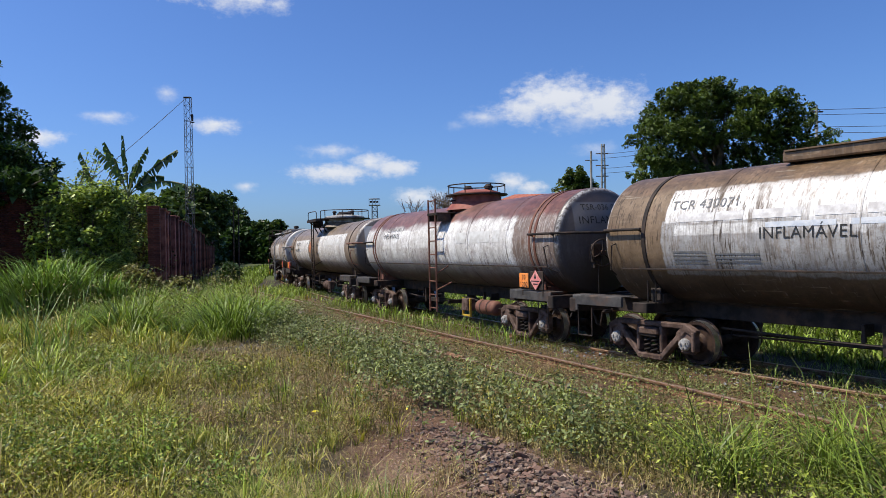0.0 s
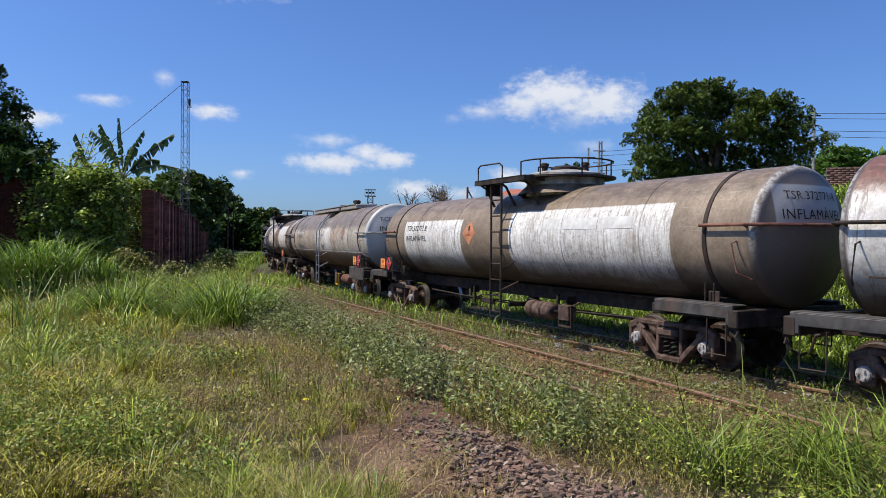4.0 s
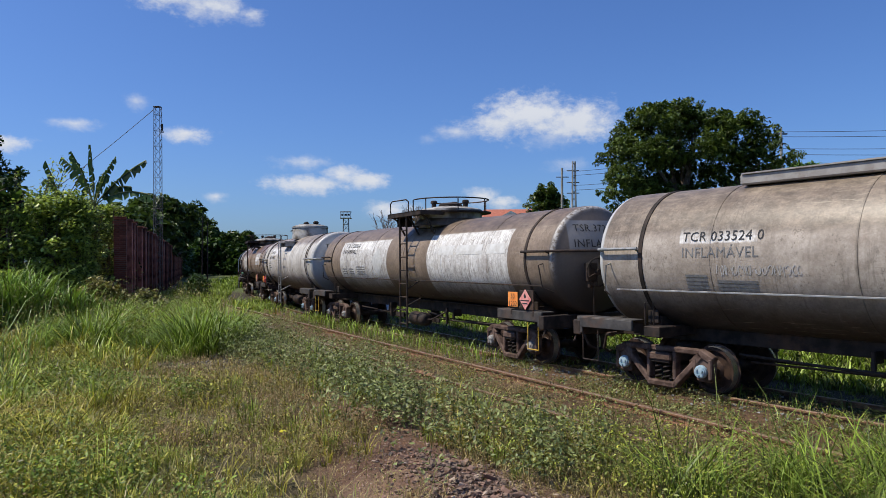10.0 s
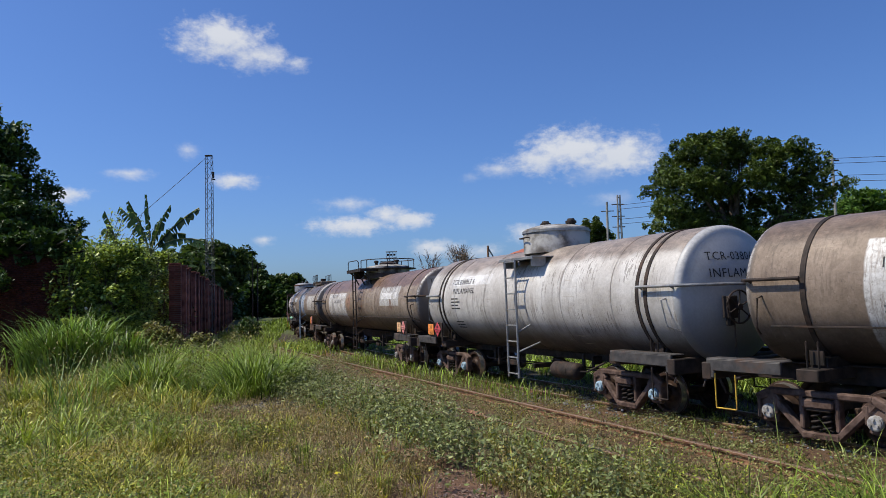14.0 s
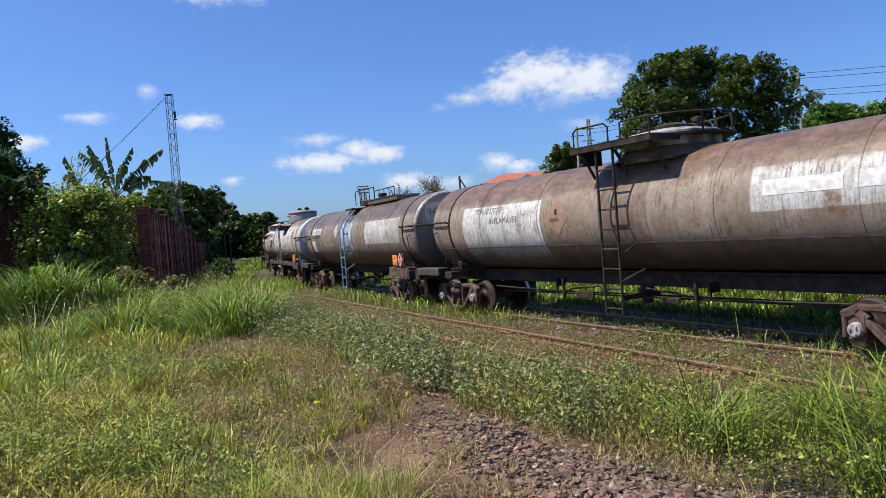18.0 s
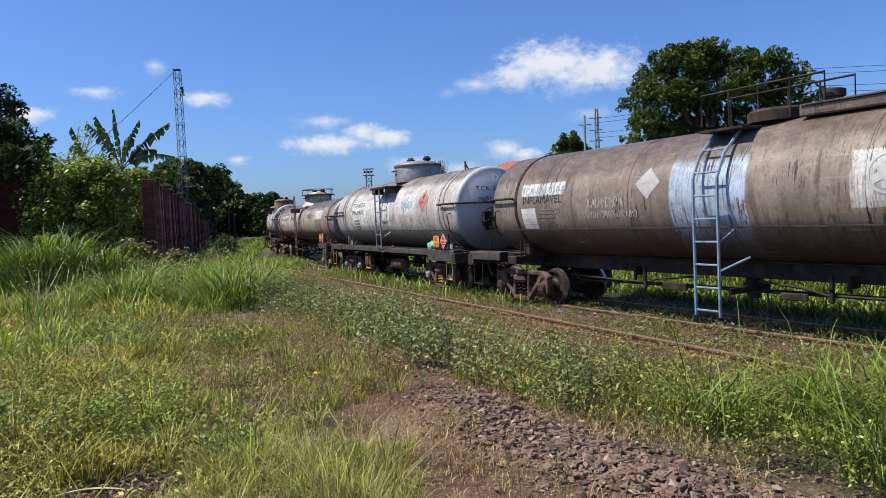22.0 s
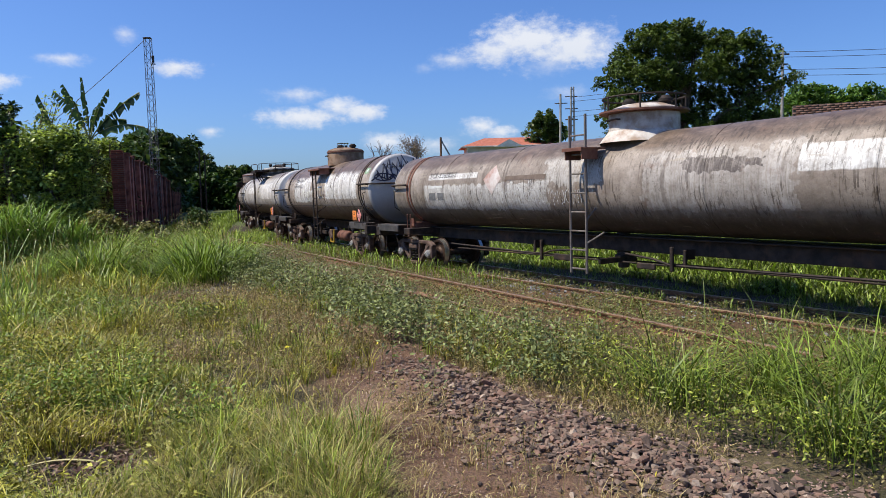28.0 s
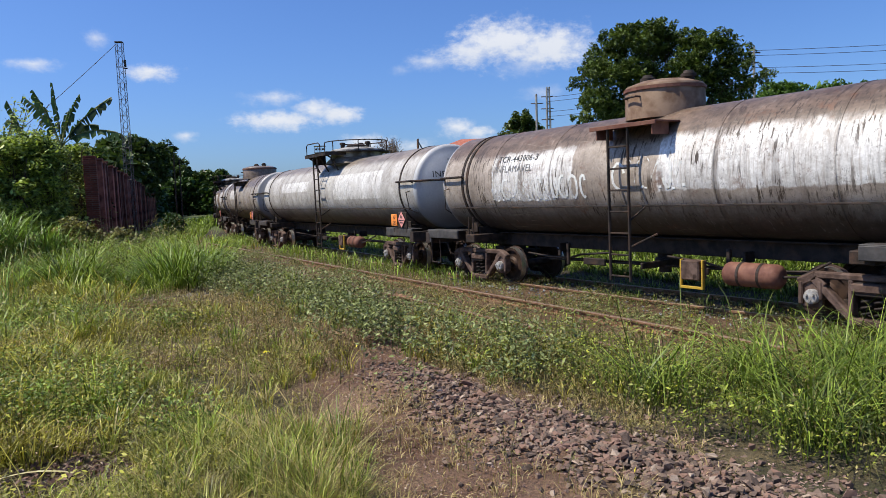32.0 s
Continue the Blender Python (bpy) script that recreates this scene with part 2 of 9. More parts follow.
GREY_LETTER = surface("faded_grey_lettering", (0.13, 0.13, 0.135), (0.2, 0.2, 0.2), 20, 120, 0.7, 0.0, 0.1)
WHITE_LETTER = surface("chalk_white_lettering", (0.6, 0.6, 0.58), (0.75, 0.75, 0.72), 20, 120, 0.7, 0.0, 0.1)
GALV = surface("weathered_galvanised_steel", (0.22, 0.23, 0.24), (0.33, 0.33, 0.33), 6, 60, 0.55, 0.5, 0.2, (0.16, 0.11, 0.08))
MAST_STEEL = surface("dark_weathered_mast_steel", (0.09, 0.09, 0.095), (0.16, 0.155, 0.15), 6, 60, 0.6, 0.3, 0.2, (0.12, 0.07, 0.05))
CONCRETE = surface("weathered_concrete", (0.26, 0.25, 0.23), (0.38, 0.36, 0.33), 3, 40, 0.9, 0.0, 0.4, (0.14, 0.13, 0.11))
WOOD = surface("weathered_sleeper_wood", (0.075, 0.055, 0.04), (0.14, 0.105, 0.08), 8, 70, 0.9, 0.0, 0.6, None, 0.25)
STONE = surface("ballast_stone", (0.12, 0.072, 0.055), (0.36, 0.25, 0.20), 9, 70, 0.9, 0.0, 0.6, (0.10, 0.07, 0.065), 0.35, True)
STONE_GREY = surface("grey_ballast_stone", (0.17, 0.17, 0.17), (0.30, 0.30, 0.30), 9, 70, 0.9, 0.0, 0.6, None, 0.3, True)
BRICK = surface("dark_red_brick", (0.13, 0.036, 0.025), (0.20, 0.06, 0.04), 5, 60, 0.9, 0.0, 0.5, (0.07, 0.04, 0.035), 0.3)
MORTAR = surface("grimy_mortar", (0.10, 0.075, 0.06), (0.17, 0.13, 0.11), 5, 60, 0.95, 0.0, 0.5)
BARK = surface("tree_bark", (0.075, 0.055, 0.04), (0.15, 0.12, 0.095), 5, 40, 0.9, 0.0, 0.7)
PLASTER = surface("cream_plaster", (0.62, 0.56, 0.47), (0.72, 0.67, 0.58), 2, 40, 0.9, 0.0, 0.2)
ROOF_TILE = surface("red_roof_tile", (0.26, 0.085, 0.055), (0.35, 0.125, 0.08), 4, 40, 0.85, 0.0, 0.4, None, 0.2)
GLASS_DARK = surface("dark_window_glass", (0.03, 0.035, 0.04), (0.05, 0.055, 0.06), 3, 40, 0.1, 0.0, 0.05)
STONE_PALE = surface("pale_rose_pebble", (0.26, 0.18, 0.14), (0.44, 0.34, 0.27), 9, 70, 0.9, 0.0, 0.4, None, 0.3, True)
STONE_RUBBLE = surface("dusty_grey_rubble", (0.10, 0.085, 0.075), (0.27, 0.24, 0.21), 9, 70, 0.95, 0.0, 0.5, None, 0.35, True)
GREEN_BAG = surface("green_plastic_bag", (0.10, 0.38, 0.26), (0.45, 0.62, 0.52), 9, 50, 0.3, 0.0, 0.3)

GRASS = foliage("field_grass", (0.12, 0.122, 0.014), (0.45, 0.41, 0.065), (0.34, 0.285, 0.055), dry=0.85)
GRASS_BRIGHT = foliage("bright_tall_grass", (0.075, 0.125, 0.014), (0.31, 0.43, 0.06), (0.20, 0.275, 0.036), dry=0.25)
GRASS_DRY = foliage("straw_grass", (0.25, 0.185, 0.075), (0.46, 0.37, 0.16), (0.30, 0.24, 0.09))
WEED = foliage("grey_green_weed", (0.0616, 0.0868, 0.0252), (0.248, 0.285, 0.101), (0.152, 0.184, 0.056), dry=0.3)
WEED_RED = foliage("reddish_dry_weed", (0.17, 0.105, 0.052), (0.40, 0.285, 0.14), (0.29, 0.205, 0.095))
VINE = foliage("vine_leaves", (0.05, 0.095, 0.018), (0.40, 0.48, 0.13), (0.21, 0.30, 0.065), 0.34)
CROWN = foliage("mango_leaves", (0.04, 0.072, 0.018), (0.135, 0.18, 0.042), (0.07, 0.11, 0.024), 0.2)
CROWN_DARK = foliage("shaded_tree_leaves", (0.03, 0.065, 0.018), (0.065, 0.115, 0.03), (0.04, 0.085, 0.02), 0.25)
DEAD = foliage("dry_dead_leaves", (0.16, 0.10, 0.06), (0.26, 0.18, 0.11), (0.2, 0.14, 0.08), 0.1)
BANANA = foliage("banana_leaf", (0.03, 0.065, 0.016), (0.09, 0.16, 0.04), (0.06, 0.11, 0.025), 0.25, 0.42)
BROADLEAF = foliage("broad_weed_leaf", (0.09, 0.098, 0.012), (0.40, 0.39, 0.06), (0.29, 0.265, 0.042), dry=0.45)
FLOWER = foliage("yellow_flower", (0.75, 0.62, 0.04), (0.85, 0.72, 0.08), None, 0.2)


def earth():
    """Red-brown earth, dead straw and moss-green ground cover in patches."""
    g = Graph("earth_and_ground_cover")
    dirt = g.mix(g.ramp(g.noise(1.1, 6), 0.35, 0.7), (0.19, 0.10, 0.058), (0.36, 0.225, 0.14))
    straw = g.mix(g.noise(14, 4, 0.7), (0.11, 0.085, 0.04), (0.27, 0.21, 0.10))
    moss = g.mix(g.noise(22, 4, 0.7), (0.03, 0.03, 0.012), (0.11, 0.11, 0.035))
    p = g.xyz()
    # a trodden strip runs from the stones towards the far clearing
    off = g.math("ABSOLUTE", g.math("ADD", g.math("ADD", p[0], g.math("MULTIPLY", p[1], 0.16)), -1.0))
    worn = g.ramp(g.math("ADD", off, g.math("MULTIPLY", g.noise(0.8, 5), 3.2)), 2.0, 3.4, 1.0, 0.0)
    far = g.ramp(p[1], 9.0, 16.0, 1.0, 0.15)
    worn = g.math("MULTIPLY", worn, far)
    c = g.mix(g.ramp(g.noise(0.7, 6, 0.65), 0.42, 0.6), moss, straw)
    c = g.mix(worn, c, dirt)
    # the trackside is barer and redder
    across = g.math("ADD", g.math("MULTIPLY", p[0], math.cos(radians(26))), g.math("MULTIPLY", p[1], math.sin(radians(26))))
    side = g.math("ABSOLUTE", g.math("ADD", across, -7.2))
    c = g.mix(g.ramp(g.math("ADD", side, g.math("MULTIPLY", g.noise(1.3, 5), 2.4)), 1.9, 3.2, 0.7, 0.0), c, g.mix(g.noise(6, 5, 0.7), (0.13, 0.055, 0.03), (0.27, 0.14, 0.08)))
    # beyond the running track the ground is green
    c = g.mix(g.ramp(g.math("ADD", across, g.math("MULTIPLY", g.noise(0.6, 4), 1.6)), 11.2, 12.2, 0.0, 0.9), c, g.mix(g.noise(9, 5, 0.7), (0.035, 0.055, 0.012), (0.12, 0.16, 0.035)))
    # the train's shadow, painted into the ground as a dark strip along the track
    train_shade = g.math("ABSOLUTE", g.math("ADD", across, -9.7))
    c = g.mix(g.ramp(g.math("ADD", train_shade, g.math("MULTIPLY", g.noise(1.1, 4), 1.2)), 1.5, 2.4, 0.8, 0.0), c, (0.035, 0.025, 0.019))
    grain = g.noise(38, 7, 0.75)
    c = g.mix(0.85, c, g.mix(g.ramp(grain, 0.3, 0.7), (0.4, 0.38, 0.36), (1.45, 1.45, 1.45)), "MULTIPLY")
    grit = g.noise(150, 4, 0.8)
    c = g.mix(0.8, c, g.mix(g.ramp(grit, 0.35, 0.65), (0.5, 0.5, 0.5), (1.35, 1.35, 1.35)), "MULTIPLY")
    g.bump(g.math("ADD", grain, g.math("MULTIPLY", grit, 0.4)), 0.9, 0.05)
    return g.done(c, 0.95)


EARTH = earth()


# ======================================================== building blocks
def part(name, data, material, parent=None, label=""):
    """Links a bmesh (or a mesh that is shared) as one object under its thing."""
    if isinstance(data, bmesh.types.BMesh):
        me = bpy.data.meshes.new(name)
        data.to_mesh(me)
        data.free()
        me.materials.append(material)
    else:
        me = data
    ob = new(name, me)
    if parent is not None:
        ob.parent = parent
    return tagged(ob, label)


def as_mesh(bm, material, smooth=False):
    me = bpy.data.meshes.new("shared")
    if smooth:
        for f in bm.faces:
            f.smooth = True
    bm.to_mesh(me)
    bm.free()
    me.materials.append(material)
    return me


def box(bm, c, s, rot=None, bevel=0.0):
    """A box of size s at c, with broken edges."""
    m = Matrix.Translation(c) @ (rot.to_4x4() if rot is not None else Matrix()) @ Matrix.Diagonal((*s, 1))
    made = bmesh.ops.create_cube(bm, size=1.0, matrix=m)
    if bevel:
        edges = list({e for v in made["verts"] for e in v.link_edges})
        bmesh.ops.bevel(bm, geom=edges, offset=bevel, segments=1, affect="EDGES")
    return bm


def solid(*boxes, bevel=0.008):
    bm = bmesh.new()
    for b in boxes:
        box(bm, b[0], b[1], b[2] if len(b) > 2 else None, bevel)
    return bm


def rod(bm, a, b, r, n=8, r2=None):
    """A round bar from a to b."""
    a, b = Vector(a), Vector(b)
    d = b - a
    m = Matrix.Translation((a + b) / 2) @ d.to_track_quat("Z", "Y").to_matrix().to_4x4()
    bmesh.ops.create_cone(bm, cap_ends=True, segments=n, radius1=r, radius2=r if r2 is None else r2, depth=d.length, matrix=m)
    return bm


def bars(*items, r=0.02, n=8):
    bm = bmesh.new()
    for a, b in items:
        rod(bm, a, b, r, n)
    return bm


def tube(bm, pts, r, n=8):
    """A bent pipe through points."""
    pts = [Vector(p) for p in pts]
    rings = []
    for i, p in enumerate(pts):
        t = (pts[min(i + 1, len(pts) - 1)] - pts[max(i - 1, 0)]).normalized()
        side = t.cross(Vector((0, 0, 1)))
        side = side.normalized() if side.length > 1e-3 else Vector((1, 0, 0))
        up = side.cross(t)
        rings.append([bm.verts.new(p + r * (math.cos(2 * math.pi * k / n) * side + math.sin(2 * math.pi * k / n) * up)) for k in range(n)])
    for a, b in zip(rings, rings[1:]):
        for k in range(n):
            bm.faces.new((a[k], a[(k + 1) % n], b[(k + 1) % n], b[k]))
    bm.faces.new(rings[0][::-1])
    bm.faces.new(rings[-1])
    return bm


def lathe(profile, axis="X", n=48, cap=True):
    """Turns (along, radius) pairs round an axis through the origin."""
    bm = bmesh.new()
    rings = []
    for x, r in profile:
        ring = []
        for k in range(n):
            a = 2 * math.pi * k / n
            c, s = r * math.cos(a), r * math.sin(a)
            ring.append(bm.verts.new({"X": (x, c, s), "Y": (c, x, s), "Z": (c, s, x)}[axis]))
        rings.append(ring)
    for a, b in zip(rings, rings[1:]):
        for k in range(n):
            bm.faces.new((a[k], a[(k + 1) % n], b[(k + 1) % n], b[k]))
    if cap:
        bm.faces.new(rings[0][::-1])
        bm.faces.new(rings[-1])
    bmesh.ops.recalc_face_normals(bm, faces=bm.faces)
    return bm


def smooth(bm, angle=40):
    for f in bm.faces:
        f.smooth = True
    for e in bm.edges:
        if len(e.link_faces) == 2 and e.calc_face_angle(0) > radians(angle):
            e.smooth = False
    return bm


def shift(bm, v):
    bmesh.ops.translate(bm, verts=bm.verts, vec=v)
    return bm


def raw_mesh(name, verts, faces, material, kind_smooth=False):
    """A mesh straight from arrays: verts (n, 3), faces (m, 3) or (m, 4)."""
    me = bpy.data.meshes.new(name)
    verts, faces = np.asarray(verts, np.float32), np.asarray(faces, np.int32)
    n, k = faces.shape
    me.vertices.add(len(verts))
    me.vertices.foreach_set("co", verts.ravel())
    me.loops.add(n * k)
    me.loops.foreach_set("vertex_index", faces.ravel())
    me.polygons.add(n)
    me.polygons.foreach_set("loop_start", np.arange(0, n * k, k, dtype=np.int32))
    me.polygons.foreach_set("loop_total", np.full(n, k, np.int32))
    if kind_smooth:
        me.polygons.foreach_set("use_smooth", np.ones(n, bool))
    me.update(calc_edges=True)
    me.materials.append(material)
    return me


# ======================================================== the plan: two axes along and across the tracks
TURN = radians(26)
ALONG = np.array((-math.sin(TURN), math.cos(TURN)))
ACROSS = np.array((math.cos(TURN), math.sin(TURN)))
RAIL_Z = -0.12          # rail top of the track that the train runs on


def curve_v(u):
    """The running track's centre line, across from the along-axis."""
    near = min(u, 60.0)
    if u < 2:
        return curve_v(2.0) + 0.146 * (2 - u)
    return 8.5 + 0.003 * (near - 17) ** 2 + 0.004 * max(0.0, 9 - u) ** 2 + 0.258 * (u - near) + 0.0012 * (u - near) ** 2


def curve_arr(u):
    return np.array([curve_v(float(a)) for a in np.ravel(u)]).reshape(np.shape(u))


def spot(u, v, z=0.0):
    p = ALONG * u + ACROSS * v
    return Vector((p[0], p[1], z))


# arc length along the running track, so that the cars keep their distance
_US = np.arange(-60, 150, 0.25)
_VS = curve_arr(_US)
_ARC = np.concatenate([[0], np.cumsum(np.hypot(np.diff(_US), np.diff(_VS)))])
_ARC = _ARC - np.interp(10.0, _US, _ARC) + 10.0


def on_track(s, z=0.0):
    u = float(np.interp(s, _ARC, _US))
    return spot(u, curve_v(u), z)


def ease(a, b, x):
    t = np.clip((x - a) / (b - a), 0, 1)
    return t * t * (3 - 2 * t)


def stones_off(x, y):
    """Distance from the middle of the row of stones."""
    line = np.interp(y, [2.6, 3.4, 4.6, 6.0, 7.6], [2.7, 2.05, 1.2, 0.5, -0.2])
    return np.abs(x - line) / np.interp(y, [2.6, 4.0, 6.0, 7.6], [1.1, 0.92, 0.66, 0.45])


def ground_z(x, y):
    """Height of the ground at arrays x, y."""
    x, y = np.asarray(x, float), np.asarray(y, float)
    u, v = x * ALONG[0] + y * ALONG[1], x * ACROSS[0] + y * ACROSS[1]
    vc = np.interp(u, _US, _VS)
    z = -0.12 - 0.10 * ease(7.0, 7.6, v) * (v < vc + 3)
    z = z - 0.10 * (v >= vc + 3)
    high = 1.0 + 2.4 / (1 + np.exp(np.clip((u - 20) / 5, -30, 30)))
    z = z + (high + 0.1) * ease(2.2, 6.5, v - vc) * ease(-60, -40, u + 0 * v)
    z = z + 0.05 * ease(15, 24, y) * (v < 7)
    z = z + 0.09 * (1 - ease(0.8, 1.6, np.abs(v - vc)))
    z = z + 0.05 * np.sin(x * 0.9 + 0.4 * y) * np.sin(y * 0.7) * ease(0, 3, np.abs(v - 6.2)) * ease(1.5, 2.5, np.abs(v - vc))
    # the low heap under the row of stones
    z = z + 0.09 * np.exp(-1.4 * stones_off(x, y) ** 2) * ease(1.6, 2.6, y) * (1 - ease(6.6, 8.2, y))
    return z


# ======================================================== ground and tracks
def ground():
    us = np.concatenate([np.arange(-60, -12, 6.0), np.arange(-12, 1, 0.4), np.arange(1, 12, 0.2), np.arange(12, 36, 0.4), np.arange(36, 90, 2.5), np.arange(90, 420, 30), [600, 1200, 2500]])
    vs = np.concatenate([[-2500, -1200, -600, -300, -150, -90], np.arange(-60, -18, 4.0), np.arange(-18, -1, 0.4), np.arange(-1, 6, 0.2), np.arange(6, 24, 0.4), np.arange(24, 70, 3.0), np.arange(70, 300, 30), [400, 700, 1300, 2500]])
    us = np.concatenate([[-2500, -1000, -400, -150], us])
    uu, vv = np.meshgrid(us, vs, indexing="ij")
    x, y = uu * ALONG[0] + vv * ACROSS[0], uu * ALONG[1] + vv * ACROSS[1]
    z = ground_z(x, y)
    rng = np.random.default_rng(3)
    z = z + rng.normal(0, 0.012, z.shape) * (np.abs(uu) < 60)
    n, m = uu.shape
    idx = np.arange(n * m).reshape(n, m)
    faces = np.stack([idx[:-1, :-1], idx[:-1, 1:], idx[1:, 1:], idx[1:, :-1]], -1).reshape(-1, 4)[:, ::-1]
    me = raw_mesh("ground", np.stack([x, y, z], -1).reshape(-1, 3), faces, EARTH, True)
    return tagged(new("ground", me), "uneven red earth ground with straw and low green cover", "ground", kind="structure")


ground()

RAIL_SHAPE = [(-0.065, -0.125), (0.065, -0.125), (0.065, -0.113), (0.012, -0.1), (0.009, -0.04), (0.032, -0.03), (0.034, -0.006),
              (0.026, 0.0), (-0.026, 0.0), (-0.034, -0.006), (-0.032, -0.03), (-0.009, -0.04), (-0.012, -0.1), (-0.065, -0.113)]


def sweep(points, material):
    """A rail of the usual section along points (x, y, z of its top)."""
    pts = [Vector(p) for p in points]
    verts, faces, k = [], [], len(RAIL_SHAPE)
    for i, p in enumerate(pts):
        t = (pts[min(i + 1, len(pts) - 1)] - pts[max(i - 1, 0)])
        side = Vector((t.y, -t.x, 0)).normalized()
        verts += [p + side * a + Vector((0, 0, b)) for a, b in RAIL_SHAPE]
    for i in range(len(pts) - 1):
        for j in range(k):
            faces.append((i * k + j, i * k + (j + 1) % k, (i + 1) * k + (j + 1) % k, (i + 1) * k + j))
    me = bpy.data.meshes.new("rail")
    me.from_pydata(verts, [], faces)
    me.materials.append(material)
    me.materials.append(RAIL_HEAD)
    for f in me.polygons:
        if f.index % k in (6, 7, 8):
            f.material_index = 1
    return me


def track(name, label, place, gauge, z, us, rail_material):
    """Two rails with fishplates, on sleepers that the earth half hides."""
    thing = tagged(new(name), label, "railway track", kind="structure")
    for side in (-1, 1):
        rail = part("rail", sweep([place(u, side * gauge / 2, z if side > 0 else z - (0.05 if name == "siding_track" else 0)) for u in us], rail_material), None, thing)
        for u in np.arange(us[0] + 5.2, us[-1], 12.0):
            a, b = place(u - 0.3, side * (gauge / 2), z - 0.06), place(u + 0.3, side * (gauge / 2), z - 0.06)
            part("fishplate", rod(bmesh.new(), a, b, 0.045, 4), RUST, rail)
    bm = solid(((0, 0, 0), (1.9, 0.2, 0.14)), bevel=0.012)
    shared = as_mesh(bm, WOOD)
    rng = random.Random(5)
    for u in np.arange(us[0], min(us[-1], 46), 0.62):
        p, q = place(u, 0.0, z - 0.205 - 0.02 * rng.random()), place(u + 0.1, 0.0, 0)
        ob = part("sleeper", shared, None, thing)
        ob.matrix_basis = Matrix.Translation(p) @ pose(0, 0, 0, rng.uniform(-1, 1), rng.uniform(-1.5, 1.5), math.degrees(math.atan2(q.y - p.y, q.x - p.x)) + 90 + rng.uniform(-2, 2))
    return thing


track("running_track", "rusty metre-gauge running track half sunk in earth", lambda u, o, z: spot(u, curve_v(u) + o, z), 1.07, RAIL_Z + 0.075, np.arange(-40, 120, 1.0), RUST)
track("siding_track", "disused rusty siding overgrown with weeds", lambda u, o, z: spot(u, 6.10 + o, z), 1.1, 0.0, np.arange(-30, 48, 1.0), RUST)


# ======================================================== tank wagons
MID = [2.04]      # height of the tank's axis over the rail, car by car


def tank_paint(name, side, top, belly, head, panels, top_at=0.45, stain=0.5, streak=0.5, metal=0.35, radius=1.03, length=6.0, head_panel=None, flecks=0.6, wob_crown=0.32, even=0.0, off=0.2):
    """Aluminium paint with an oil-brown crown, a belly darkened for soot and shade, run-down streaks and painted
    fields.
    """
    g = Graph(name)
    p = g.xyz()
    high = g.math("DIVIDE", g.math("ADD", p[2], -MID[0]), radius)
    patch = g.noise(1.1, 6, 0.62)
    fine = g.noise(26, 4, 0.7)
    run = g.noise(7.0, 4, 0.6, (1.0, 0.25, 0.09))
    c = g.mix(g.ramp(patch, 0.35, 0.7, 0.0, 0.35), side, top)
    for x0, x1, z0, z1, col, edge in panels:
        wob = g.math("MULTIPLY", g.math("ADD", g.noise(5, 4), -0.5), edge)
        inx = g.math("MULTIPLY", g.ramp(g.math("ADD", p[0], wob), x0 - 0.015, x0 + 0.015), g.ramp(g.math("ADD", p[0], wob), x1 - 0.015, x1 + 0.015, 1.0, 0.0))
        inz = g.math("MULTIPLY", g.ramp(g.math("ADD", high, wob), z0 - 0.015, z0 + 0.015), g.ramp(g.math("ADD", high, wob), z1 - 0.015, z1 + 0.015, 1.0, 0.0))
        near = g.math("LESS_THAN", p[1], 0.1)
        worn = g.math("MULTIPLY", g.ramp(g.noise(9, 6, 0.75), 0.34, 0.46, 0.6, 1.0), g.ramp(g.noise(30, 4, 0.7, (1.0, 0.3, 0.06)), 0.40, 0.50, 0.5, 1.0))
        c = g.mix(g.math("MULTIPLY", g.math("MULTIPLY", inx, inz), g.math("MULTIPLY", near, worn)), c, col)
    crown = g.ramp(g.math("ADD", high, g.math("MULTIPLY", g.math("ADD", g.noise(1.6, 6, 0.65), -0.5), wob_crown)), top_at - 0.06, top_at + 0.1)
    c = g.mix(g.math("MULTIPLY", crown, 0.92), c, g.mix(g.ramp(g.noise(7, 7, 0.75, (0.5, 1.0, 1.0)), 0.3, 0.7), tuple(v * 0.55 for v in top), tuple(min(1, v * 1.4) for v in top)))
    # darker towards the bottom: shade under the barrel painted in with the soot
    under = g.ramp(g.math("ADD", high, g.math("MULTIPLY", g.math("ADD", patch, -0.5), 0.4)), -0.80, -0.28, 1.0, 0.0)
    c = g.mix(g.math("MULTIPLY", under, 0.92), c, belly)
    drip = g.math("MULTIPLY", g.math("MULTIPLY", g.ramp(run, 0.50, 0.64), g.ramp(g.noise(0.9, 3, 0.5, (1.0, 1.0, 0.6)), 0.42, 0.62)), g.ramp(high, -0.7, 0.5, 0.6, 1.0))
    c = g.mix(g.math("MULTIPLY", drip, streak), c, tuple(v * 0.6 for v in top))
    where = g.ramp(g.noise(1.3, 4, 0.6), 0.38, 0.62)
    thin = g.noise(26.0, 4, 0.65, (1.0, 0.3, 0.07))
    c = g.mix(g.math("MULTIPLY", g.math("MULTIPLY", g.ramp(thin, 0.555, 0.585), where), min(0.95, streak * 1.2)), c, tuple(v * 0.40 for v in top))
    c = g.mix(g.math("MULTIPLY", g.ramp(thin, 0.40, 0.30), streak * 0.22), c, (0.50, 0.48, 0.45))
    mott = g.noise(6.5, 7, 0.72)
    c = g.mix(0.85 * (1 - 0.7 * even), c, g.mix(g.ramp(mott, 0.25, 0.75), (0.74, 0.71, 0.68), (1.24, 1.24, 1.24)), "MULTIPLY")
    # the rolled rings of the shell weather each in its own tone, and rust creeps round their joints
    ring = g.noise(1.5, 1, 0.4, (1.0, 0.03, 0.03))
